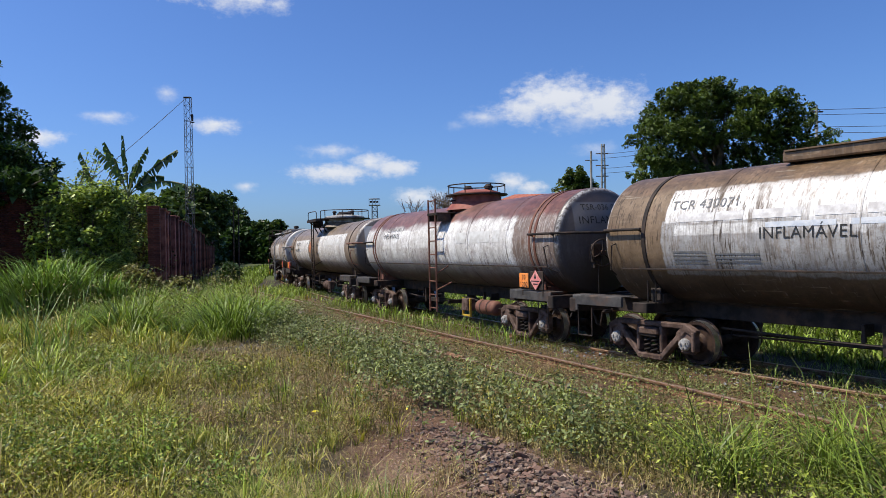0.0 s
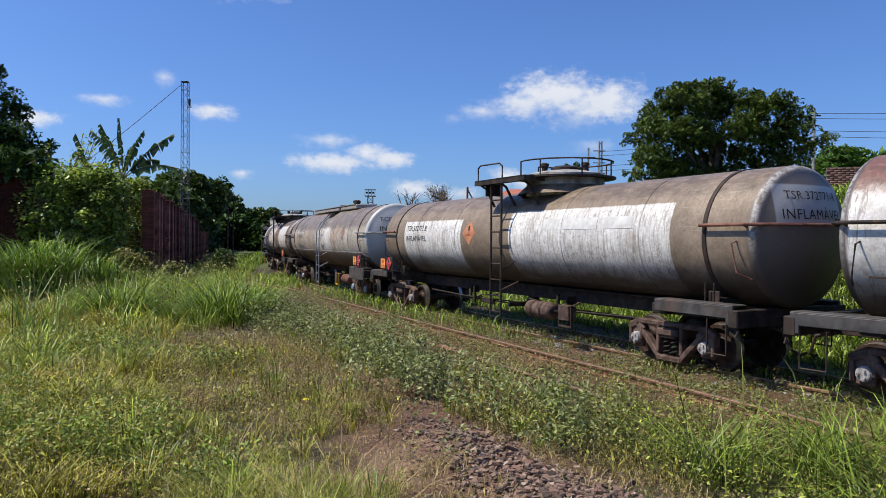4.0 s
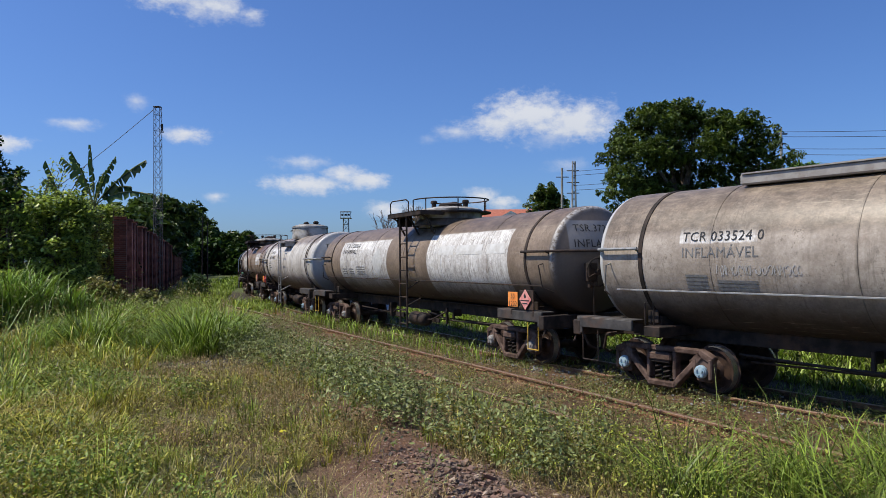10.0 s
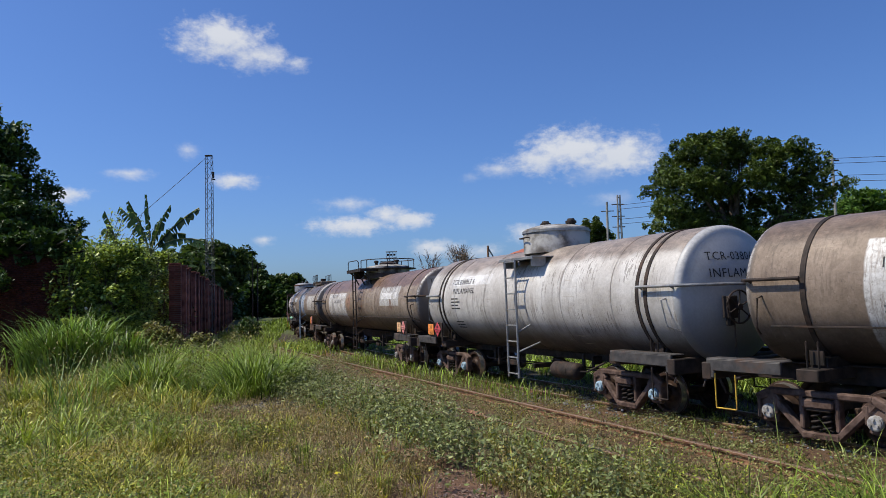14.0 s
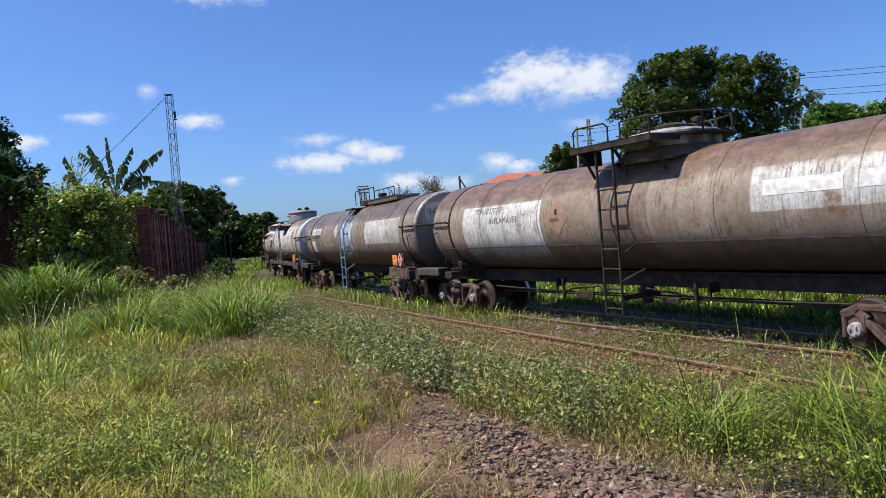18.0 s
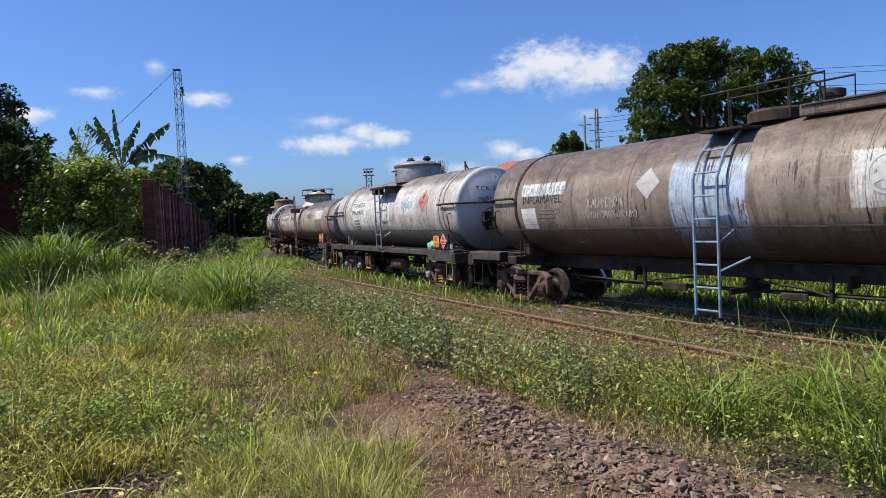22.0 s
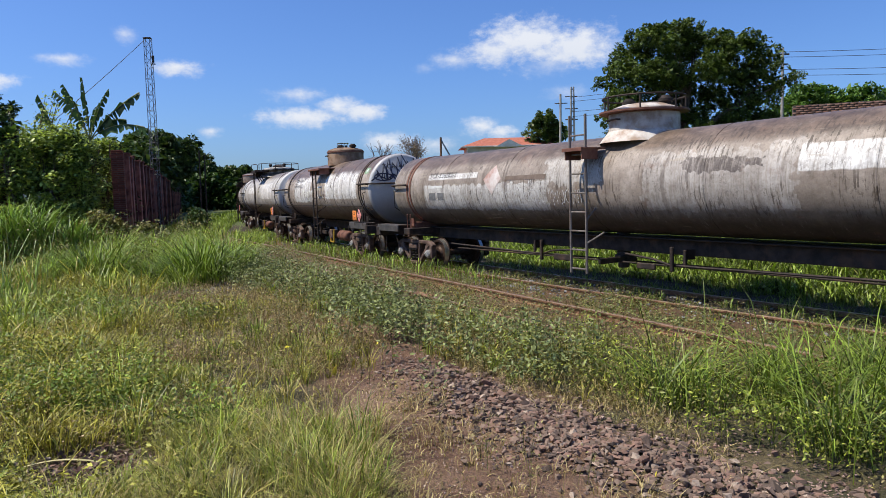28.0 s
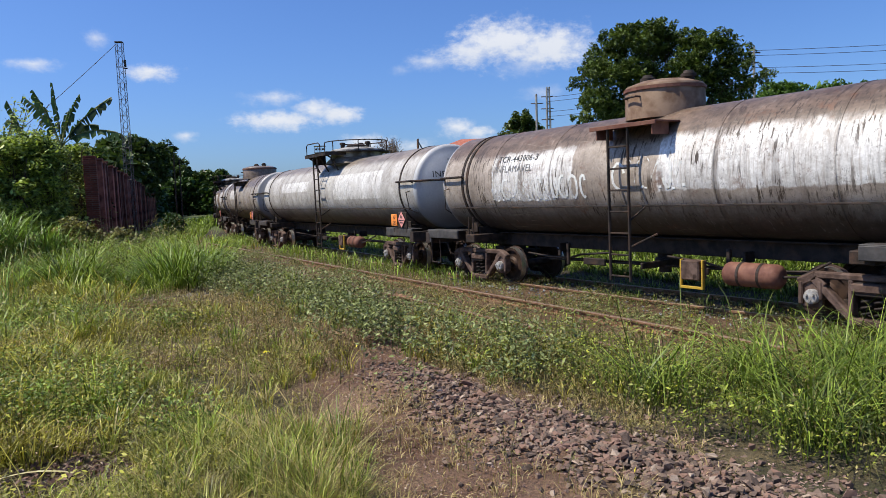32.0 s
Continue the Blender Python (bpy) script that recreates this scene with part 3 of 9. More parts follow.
    c = g.mix(0.9, c, g.mix(g.ramp(ring, 0.3, 0.7), (0.84, 0.82, 0.80), (1.14, 1.14, 1.14)), "MULTIPLY")
    lap = g.math("ABSOLUTE", g.math("ADD", g.math("FRACT", g.math("ADD", g.math("DIVIDE", g.math("ADD", p[0], length - off), length / 3), 0.5)), -0.5))
    joint = g.ramp(g.math("ADD", lap, g.math("MULTIPLY", g.noise(5, 4, 0.7), 0.03)), 0.012, 0.032, 0.55, 0.0)
    c = g.mix(g.math("MULTIPLY", joint, g.ramp(g.noise(1.7, 3), 0.4, 0.6, 0.2, 1.0)), c, tuple(v * 0.5 for v in top))
    scratch = g.ramp(g.noise(24, 4, 0.7, (0.12, 1.0, 1.6)), 0.60, 0.68, 0.0, 0.4)
    c = g.mix(g.math("MULTIPLY", scratch, where), c, tuple(v * 0.75 for v in top))
    pale = g.ramp(g.noise(16, 4, 0.65, (0.10, 1.0, 1.3)), 0.60, 0.67, 0.0, 0.5)
    c = g.mix(g.math("MULTIPLY", pale, g.ramp(g.noise(0.8, 3, 0.6), 0.45, 0.62)), c, (0.40, 0.34, 0.26))
    fleck = g.math("MULTIPLY", g.ramp(g.noise(17, 8, 0.8, (1.0, 1.0, 0.7)), 0.555, 0.59, 0.0, 0.85 * flecks), g.ramp(g.noise(1.9, 4, 0.6), 0.40, 0.58, 0.15, 1.0))
    c = g.mix(fleck, c, tuple(v * 0.5 for v in top))
    rusty = g.ramp(g.noise(2.3, 7, 0.72), 0.56, 0.70, 0.0, stain)
    c = g.mix(rusty, c, g.mix(mott, (0.11, 0.05, 0.03), (0.24, 0.115, 0.06)))
    ends = g.ramp(g.math("ABSOLUTE", g.math("ADD", p[0], -off)), length - 0.02, length + 0.02)
    c = g.mix(g.math("MULTIPLY", ends, 0.92), c, g.mix(g.ramp(patch, 0.3, 0.7, 0.0, 0.6), tuple(v * 0.95 for v in head), tuple(v * 0.55 for v in head)))
    # the heads' lower half takes the belly colour too, as painted shade
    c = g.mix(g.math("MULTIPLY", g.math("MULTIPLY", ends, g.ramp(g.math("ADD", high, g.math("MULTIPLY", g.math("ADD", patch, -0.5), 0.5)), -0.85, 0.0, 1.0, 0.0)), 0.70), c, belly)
    scuff = g.math("ABSOLUTE", g.math("ADD", g.math("ABSOLUTE", g.math("ADD", p[0], -off)), -length - 0.07))
    scuff = g.math("MULTIPLY", g.ramp(scuff, 0.015, 0.055, 0.75, 0.0), g.math("MULTIPLY", g.ramp(g.noise(14, 5, 0.75), 0.40, 0.58), g.ramp(high, -0.5, 0.3)))
    c = g.mix(scuff, c, (0.52, 0.51, 0.50))
    if head_panel:
        lead = g.math("MULTIPLY", g.ramp(p[0], off + length - 0.02, off + length + 0.02), g.math("MULTIPLY", g.ramp(high, 0.17, 0.19), g.ramp(high, 0.70, 0.73, 1.0, 0.0)))
        lead = g.math("MULTIPLY", lead, g.ramp(g.math("ABSOLUTE", p[1]), 0.66, 0.69, 1.0, 0.0))
        c = g.mix(g.math("MULTIPLY", lead, 0.8), c, tuple(v * 0.7 for v in head_panel))
    c = g.mix(0.4, c, g.mix(fine, (0.45, 0.45, 0.45), (1.25, 1.25, 1.25)), "MULTIPLY")
    g.bump(g.math("ADD", g.math("MULTIPLY", fine, 0.4), g.noise(1.7, 2)), 0.25, 0.02)
    rough = g.ramp(g.math("ADD", crown, g.math("MULTIPLY", mott, 0.7)), 0.0, 1.5, 0.60, 0.40)
    shine = g.ramp(g.math("ADD", crown, under), 0.0, 0.9, metal, 0.0)
    return g.done(c, rough, shine, 0.4)


def make_wheel():
    bm = lathe([(-0.065, 0.06), (-0.065, 0.12), (-0.02, 0.16), (-0.01, 0.27), (-0.06, 0.285), (-0.062, 0.335), (0.045, 0.345), (0.05, 0.372),
                (0.072, 0.368), (0.075, 0.29), (0.03, 0.27), (0.025, 0.16), (0.07, 0.12), (0.07, 0.06)], "Y", 28)
    me = as_mesh(smooth(bm, 30), WHEEL_STEEL)
    me.materials.append(TREAD_STEEL)
    for f in me.polygons:
        r = math.hypot(f.center.x, f.center.z)
        if 0.332 < r < 0.36 and abs(f.normal.y) < 0.5:
            f.material_index = 1
    return me


def make_cap(material):
    bm = lathe([(-0.05, 0.095), (0.02, 0.095), (0.03, 0.085), (0.045, 0.085), (0.05, 0.07)], "Y", 18)
    for k in range(3):
        a = 2.1 * k + 0.5
        rod(bm, (0.05 * math.cos(a), 0.045, 0.05 * math.sin(a)), (0.05 * math.cos(a), 0.075, 0.05 * math.sin(a)), 0.018, 6)
    return as_mesh(bm, material)


def make_side_frame():
    """A cast truss side: flat top chord, pedestals over the axles, slanting legs, two windows and a spring opening."""
    bm = bmesh.new()
    box(bm, (0, 0, 0.690), (1.36, 0.13, 0.085), None, 0.018)
    for s in (-1, 1):
        tilt = Euler((0, radians(26 * s), 0)).to_matrix()
        box(bm, (s * 0.77, 0, 0.635), (0.26, 0.13, 0.12), tilt, 0.02)
        box(bm, (s * 0.72, 0.01, 0.44), (0.25, 0.10, 0.34), None, 0.025)
        box(bm, (s * 0.845, 0, 0.46), (0.06, 0.15, 0.30), None, 0.015)
        box(bm, (s * 0.60, 0, 0.50), (0.06, 0.15, 0.24), None, 0.015)
        lean = Euler((0, radians(-45 * s), 0)).to_matrix()
        box(bm, (s * 0.405, 0, 0.355), (0.56, 0.13, 0.095), lean, 0.018)
        box(bm, (s * 0.235, 0, 0.45), (0.06, 0.14, 0.42), None, 0.014)
        box(bm, (s * 0.63, 0, 0.60), (0.18, 0.13, 0.12), Euler((0, radians(-45 * s), 0)).to_matrix(), 0.015)
    box(bm, (0, 0, 0.165), (0.50, 0.16, 0.09), None, 0.018)
    box(bm, (0, -0.02, 0.575), (0.42, 0.19, 0.11), None, 0.018)
    return as_mesh(bm, BOGIE_STEEL)


def make_spring(material):
    bm = bmesh.new()
    pts = [(0.055 * math.cos(a), 0.055 * math.sin(a), 0.215 + 0.30 * i / 40) for i, a in enumerate(np.linspace(0, 8 * math.pi, 41))]
    tube(bm, pts, 0.017, 5)
    return as_mesh(smooth(bm, 60), material)


STAINED_DRUM = surface("oil_stained_pale_drum", (0.10, 0.085, 0.07), (0.42, 0.41, 0.39), 2.6, 60, 0.65, 0.05, 0.2, (0.06, 0.045, 0.036))
WHEEL = make_wheel()
CAPS = [make_cap(CAP_WHITE), make_cap(CAP_BLUE), make_cap(BOGIE_STEEL)]
SIDE_FRAME = make_side_frame()
SPRING, SPRING_YELLOW = make_spring(FRAME_STEEL), make_spring(YELLOW)
BOLSTER = as_mesh(solid(((0, 0, 0.56), (0.34, 1.75, 0.16)), ((0, 0, 0.68), (0.3, 0.6, 0.12)), ((0, 0.62, 0.66), (0.2, 0.12, 0.1)), ((0, -0.62, 0.66), (0.2, 0.12, 0.1)), bevel=0.012), FRAME_STEEL)
BRAKE_BEAM = as_mesh(solid(((0.36, 0, 0.36), (0.08, 1.4, 0.08)), ((-0.36, 0, 0.36), (0.08, 1.4, 0.08)), ((0.33, 0.53, 0.40), (0.06, 0.09, 0.26)), ((0.33, -0.53, 0.40), (0.06, 0.09, 0.26)),
                         ((-0.33, 0.53, 0.40), (0.06, 0.09, 0.26)), ((-0.33, -0.53, 0.40), (0.06, 0.09, 0.26)), bevel=0.01), FRAME_STEEL)
AXLE = as_mesh(smooth(lathe([(-0.80, 0.06), (-0.62, 0.06), (-0.6, 0.075), (0.6, 0.075), (0.62, 0.06), (0.80, 0.06)], "Y", 16), 30), WHEEL_STEEL)
AXLE_Z, HALF_BASE = 0.42, 0.70


def bogie(car, x, cap, yellow_springs):
    """A bogie under a car, and its two wheelsets, which turn."""
    bolster = part("bogie", BOLSTER, None, car, "dusty cast-steel bogie")
    bolster.location = (x, 0, 0)
    for s in (-1, 1):
        side = part("side_frame", SIDE_FRAME, None, bolster)
        side.location = (0, s * 0.78, 0)
        for k in (-1, 1):
            spring = part("spring", SPRING_YELLOW if yellow_springs else SPRING, None, bolster)
            spring.location = (k * 0.075, s * 0.78, 0)
    part("brake_beam", BRAKE_BEAM, None, bolster)
    sets = []
    for k in (-1, 1):
        wheelset = part("wheelset", AXLE, None, car)
        wheelset.location = (x + k * HALF_BASE, 0, AXLE_Z)
        for s in (-1, 1):
            wheel = part("wheel", WHEEL, None, wheelset)
            wheel.matrix_basis = pose(0, s * 0.5, 0, 0, 0, 0 if s < 0 else 180)
            end = part("axle_cap", CAPS[cap], None, wheelset)
            end.matrix_basis = pose(0, s * 0.84, 0, 0, 0, 180 if s < 0 else 0)
        sets.append((wheelset, x + k * HALF_BASE))
    return sets


def letters(text, size, spacing=1.0):
    """Flat letters as a mesh with their lower left corner at the origin."""
    cu = bpy.data.curves.new("letters", "FONT")
    cu.body, cu.size, cu.resolution_u, cu.space_character = text, size, 2, spacing
    ob = bpy.data.objects.new("letters", cu)
    me = bpy.data.meshes.new_from_object(ob)
    bpy.data.objects.remove(ob)
    return me


def side_letters(car, text, x, high, size, radius, material, spacing=1.05, name="lettering", squeeze=1.0):
    """Letters laid on the tank's camera-side flank; high is the angle above the middle, in degrees."""
    me = letters(text, size, spacing)
    for v in me.vertices:
        a = radians(high) + v.co.y / radius
        r = radius + 0.006
        v.co = (x + v.co.x * squeeze, -r * math.cos(a), MID[0] + r * math.sin(a))
    me.materials.clear()
    me.materials.append(material)
    return part(name, me, None, car)


def side_patch(bm, x0, x1, a0, a1, radius, lift=0.008, slant=0.0):
    """A thin field on the flank between two angles (degrees)."""
    n = max(2, int(abs(a1 - a0) / 6) + 1)
    rows = []
    for k in range(n + 1):
        a = radians(a0 + (a1 - a0) * k / n)
        d = slant * k / n
        rows.append([bm.verts.new((x + d, -(radius + lift) * math.cos(a), MID[0] + (radius + lift) * math.sin(a))) for x in (x0, x1)])
    for p, q in zip(rows, rows[1:]):
        bm.faces.new((p[0], p[1], q[1], q[0]))
    return bm


def side_diamond(car, x, high, half, radius, material, inner=None, name="hazard_diamond", label=""):
    bm = bmesh.new()

    def at(dx, dy, lift):
        a = radians(high) + dy / radius
        return bm.verts.new((x + dx, -(radius + lift) * math.cos(a), MID[0] + (radius + lift) * math.sin(a)))

    quads = []
    n = 6
    for i in range(n):
        f0, f1 = -1 + 2 * i / n, -1 + 2 * (i + 1) / n
        w0, w1 = (1 - abs(f0)) * half, (1 - abs(f1)) * half
        quad = [at(-w0, f0 * half, 0.0055), at(w0, f0 * half, 0.0055), at(w1, f1 * half, 0.0055), at(-w1, f1 * half, 0.0055)]
        quads.append(quad)
    for q in quads:
        bm.faces.new(q)
    bmesh.ops.remove_doubles(bm, verts=bm.verts, dist=1e-4)
    ob = part(name, smooth(bm, 40), material, car, label)
    if inner:
        side_letters(car, inner, x - 0.030 * len(inner) * half / 0.30 * 0.75, high - 4, 0.075 * half / 0.30, radius + 0.003, BLACK, name="sign_lettering", squeeze=0.75)
        bm = bmesh.new()
        side_patch(bm, x - 0.035, x + 0.035, high + 3, high + 9, radius, 0.009)
        part("flame_mark", bm, BLACK, car)
    return ob


def end_letters(car, text, z, size, x, material, radius, dish):
    """Letters on the leading head, read from in front."""
    me = letters(text, size, 1.1)
    w = max(v.co.x for v in me.vertices)
    for v in me.vertices:
        y, h = v.co.x - w / 2, z + MID[0] - 2.04 + v.co.y
        r = min(1.0, math.hypot(y, h - MID[0]) / radius)
        v.co = (x + dish * (1 - 0.8 * r * r) + 0.016, y, h)
    me.materials.clear()
    me.materials.append(material)
    return part("head_lettering", me, None, car)


def head_scrawl(car, x, material, radius, dish, strokes):
    """Painted strokes on the leading head, as flat ribbons."""
    for k, pts in enumerate(strokes):
        bm, last = bmesh.new(), None
        for n, (y, h) in enumerate(pts):
            r = math.hypot(y, h - MID[0]) / radius
            xx = x + dish * (1 - 0.8 * r * r) + 0.02
            d = Vector(pts[min(n + 1, len(pts) - 1)]) - Vector(pts[max(n - 1, 0)])
            side = Vector((-d.y, d.x)).normalized() * 0.018
            pair = [bm.verts.new((xx, y + side.x * e, h + side.y * e)) for e in (-1, 1)]
            if last:
                bm.faces.new((last[0], last[1], pair[1], pair[0]))
            last = pair
        part("scrawl_stroke", bm, material, car)


def flank_ribbon(car, pts, radius, material, wide, name="paint_stroke"):
    """A thin painted stroke on the flank through (x, angle in degrees)."""
    bm, last = bmesh.new(), None
    flat = [Vector((x, radians(a) * radius)) for x, a in pts]
    for n, p in enumerate(flat):
        d = flat[min(n + 1, len(flat) - 1)] - flat[max(n - 1, 0)]
        side = Vector((-d.y, d.x)).normalized() * wide * 0.5
        pair = []
        for e in (-1, 1):
            q = p + side * e
            a = q.y / radius
            pair.append(bm.verts.new((q.x, -(radius + 0.005) * math.cos(a), MID[0] + (radius + 0.005) * math.sin(a))))
        if last:
            bm.faces.new((last[0], last[1], pair[1], pair[0]))
        last = pair
    part(name, bm, material, car)


def flank_scrawl(car, x0, x1, a0, a1, radius, material, seed, wide=0.013):
    """A hand-sprayed scrawl: loose loops and strokes that cannot be read."""
    rng = random.Random(seed)
    x = x0
    tall = a1 - a0
    while x < x1:
        w = rng.uniform(0.5, 1.1) * radians(tall) * radius * 0.6
        if rng.random() < 0.55:
            n = 9
            turn = rng.uniform(0, 6.3)
            pts = [(x + w * (0.5 + 0.42 * math.cos(turn + 5.2 * k / n)), a0 + tall * (0.5 + 0.45 * math.sin(turn + 5.2 * k / n) + 0.05 * rng.random())) for k in range(n)]
        else:
            pts = [(x + w * k / 4 + rng.uniform(-0.02, 0.02), a0 + tall * ((0.05, 0.95, 0.35, 0.9, 0.0)[k] + rng.uniform(-0.12, 0.12))) for k in range(5)]
        flank_ribbon(car, pts, radius, material, wide)
        x += w * rng.uniform(0.9, 1.25)


def flank_ring(car, x, high, r, radius, material):
    """A ring-shaped mark with crossed bands inside it."""
    c = radians(high) * radius
    ring = [(x + r * math.cos(t), math.degrees((c + r * math.sin(t)) / radius)) for t in np.linspace(0, 2 * math.pi, 25)]
    flank_ribbon(car, ring, radius, material, 0.035, "ring_mark")
    for t in (0.4, 1.45, 2.5):
        flank_ribbon(car, [(x + f * r * 0.8 * math.cos(t), math.degrees((c + f * r * 0.8 * math.sin(t)) / radius)) for f in (-1, -0.3, 0.3, 1)], radius, material, 0.10, "mark_band")


def placard(car, x, y, z, n1, n2, plate, sign):
    """A two-line orange plate with its diamond beside it, on a little rack."""
    rack = part("placard_rack", solid(((x + 0.41, y + 0.03, z + 0.0), (0.44, 0.03, 0.36)), ((x + 0.1, y + 0.03, z - 0.15), (0.5, 0.03, 0.05)), ((x - 0.1, y + 0.08, z - 0.24), (0.05, 0.12, 0.1)), ((x + 0.6, y + 0.08, z - 0.24), (0.05, 0.12, 0.1)), bevel=0.006), FRAME_STEEL, car)
    part("orange_plate", solid(((x, y - 0.005, z), (0.32, 0.012, 0.275)), bevel=0.004), plate, rack, "orange hazard plate with two lines of figures")
    for text, dz in ((n1, 0.015), (n2, -0.125)):
        me = letters(text, 0.135, 1.05)
        w = max(v.co.x for v in me.vertices)
        for v in me.vertices:
            v.co = (x - w / 2 + v.co.x, y - 0.014, z + dz + v.co.y)
        me.materials.clear()
        me.materials.append(BLACK)
        part("plate_figure", me, None, rack)
    turn = Euler((0, radians(45), 0)).to_matrix()
    part("diamond_sign", solid(((x + 0.41, y - 0.008, z + 0.01), (0.27, 0.012, 0.27), turn), bevel=0.004), sign, rack, "red diamond-shaped hazard sign")
    flame = bmesh.new()
    for dx, dz, s in ((0.41, 0.09, 0.06), (0.39, 0.065, 0.045), (0.43, 0.065, 0.045)):
        box(flame, (x + dx, y - 0.017, z + dz), (s * 0.5, 0.004, s), Euler((0, radians(20 * (dx - 0.41) * 50), 0)).to_matrix())
    box(flame, (x + 0.41, y - 0.017, z - 0.005), (0.28, 0.004, 0.016))
    box(flame, (x + 0.41, y - 0.017, z - 0.06), (0.16, 0.004, 0.02))
    part("flame_mark", flame, BLACK, rack)


def brake_cylinder(car, x, material, y=-0.78, z=0.62):
    bm = smooth(lathe([(-0.42, 0.03), (-0.42, 0.10), (-0.37, 0.155), (-0.33, 0.165), (0.33, 0.165), (0.37, 0.155), (0.42, 0.10), (0.42, 0.03)], "X", 20), 50)
    tank = part("air_reservoir", shift(bm, (x, y, z)), material, car, "rusty brown air reservoir")
    part("reservoir_strap", shift(lathe([(-0.02, 0.172), (0.02, 0.172)], "X", 20, False), (x - 0.15, y, z)), FRAME_STEEL, tank)
    part("reservoir_strap", shift(lathe([(-0.02, 0.172), (0.02, 0.172)], "X", 20, False), (x + 0.15, y, z)), FRAME_STEEL, tank)
    part("air_pipe", tube(bmesh.new(), [(x + 0.4, y, z), (x + 0.65, y, z + 0.02), (x + 0.9, y + 0.25, z + 0.2)], 0.018), FRAME_STEEL, tank)


def valve_box(car, x, y=-0.95, z=0.60, frame_mat=None):
    w, h = 0.36, 0.40
    f = part("valve_frame", solid(((x - w / 2, y, z), (0.028, 0.05, h)), ((x + w / 2, y, z), (0.028, 0.05, h)), ((x, y, z - h / 2), (w + 0.028, 0.05, 0.04)), bevel=0.006), frame_mat or YELLOW, car,
             "yellow guard frame round a brake valve" if frame_mat is None else "")
    part("brake_valve", solid(((x, y + 0.04, z + 0.05), (0.30, 0.20, 0.28)), ((x - 0.1, y + 0.02, z + 0.06), (0.12, 0.12, 0.12)), ((x + 0.09, y + 0.0, z - 0.04), (0.1, 0.12, 0.1)), bevel=0.015), BOGIE_STEEL, f)


def ladder(car, x, z0, z1, y, width, material, top_y=None, step=0.33, curved=False):
    """Two stiles and rungs; a curved one leans over to the crown."""
    def line(z):
        if curved and z > MID[0] + 0.16:
            f = (z - MID[0] - 0.16) / (z1 - MID[0] - 0.16)
            return y + (top_y - y) * f * f
        return y
    zs = np.linspace(z0, z1, 9)
    stiles = []
    for s in (-1, 1):
        stiles.append(part("stile", tube(bmesh.new(), [(x + s * width / 2, line(z), z) for z in zs], 0.024, 6), material, car))
    n = int((z1 - z0 - 0.1) / step)
    for k in range(n + 1):
        z = z0 + 0.08 + k * step
        part("rung", rod(bmesh.new(), (x - width / 2, line(z), z), (x + width / 2, line(z), z), 0.015, 6), material, stiles[0])
    for z in (0.95, 1.35):
        part("ladder_stay", rod(bmesh.new(), (x + width / 2, y, z), (x + width / 2 + (0.35 if z < 1 else 0.05), -0.95 if z < 1 else -0.86, z + 0.2), 0.016, 6), material, stiles[1])


def strap(car, x, radius, material, wide=0.07, lift=0.014):
    bm = lathe([(-wide / 2, radius - 0.02), (-wide / 2, radius + lift), (wide / 2, radius + lift), (wide / 2, radius - 0.02)], "X", 56, False)
    return part("strap", shift(smooth(bm, 30), (x, 0, MID[0])), material, car)


def seam(car, x, radius, material):
    bm = lathe([(-0.012, radius - 0.01), (-0.008, radius + 0.006), (0.008, radius + 0.006), (0.012, radius - 0.01)], "X", 56, False)
    return part("weld_seam", shift(smooth(bm, 60), (x, 0, MID[0])), material, car)


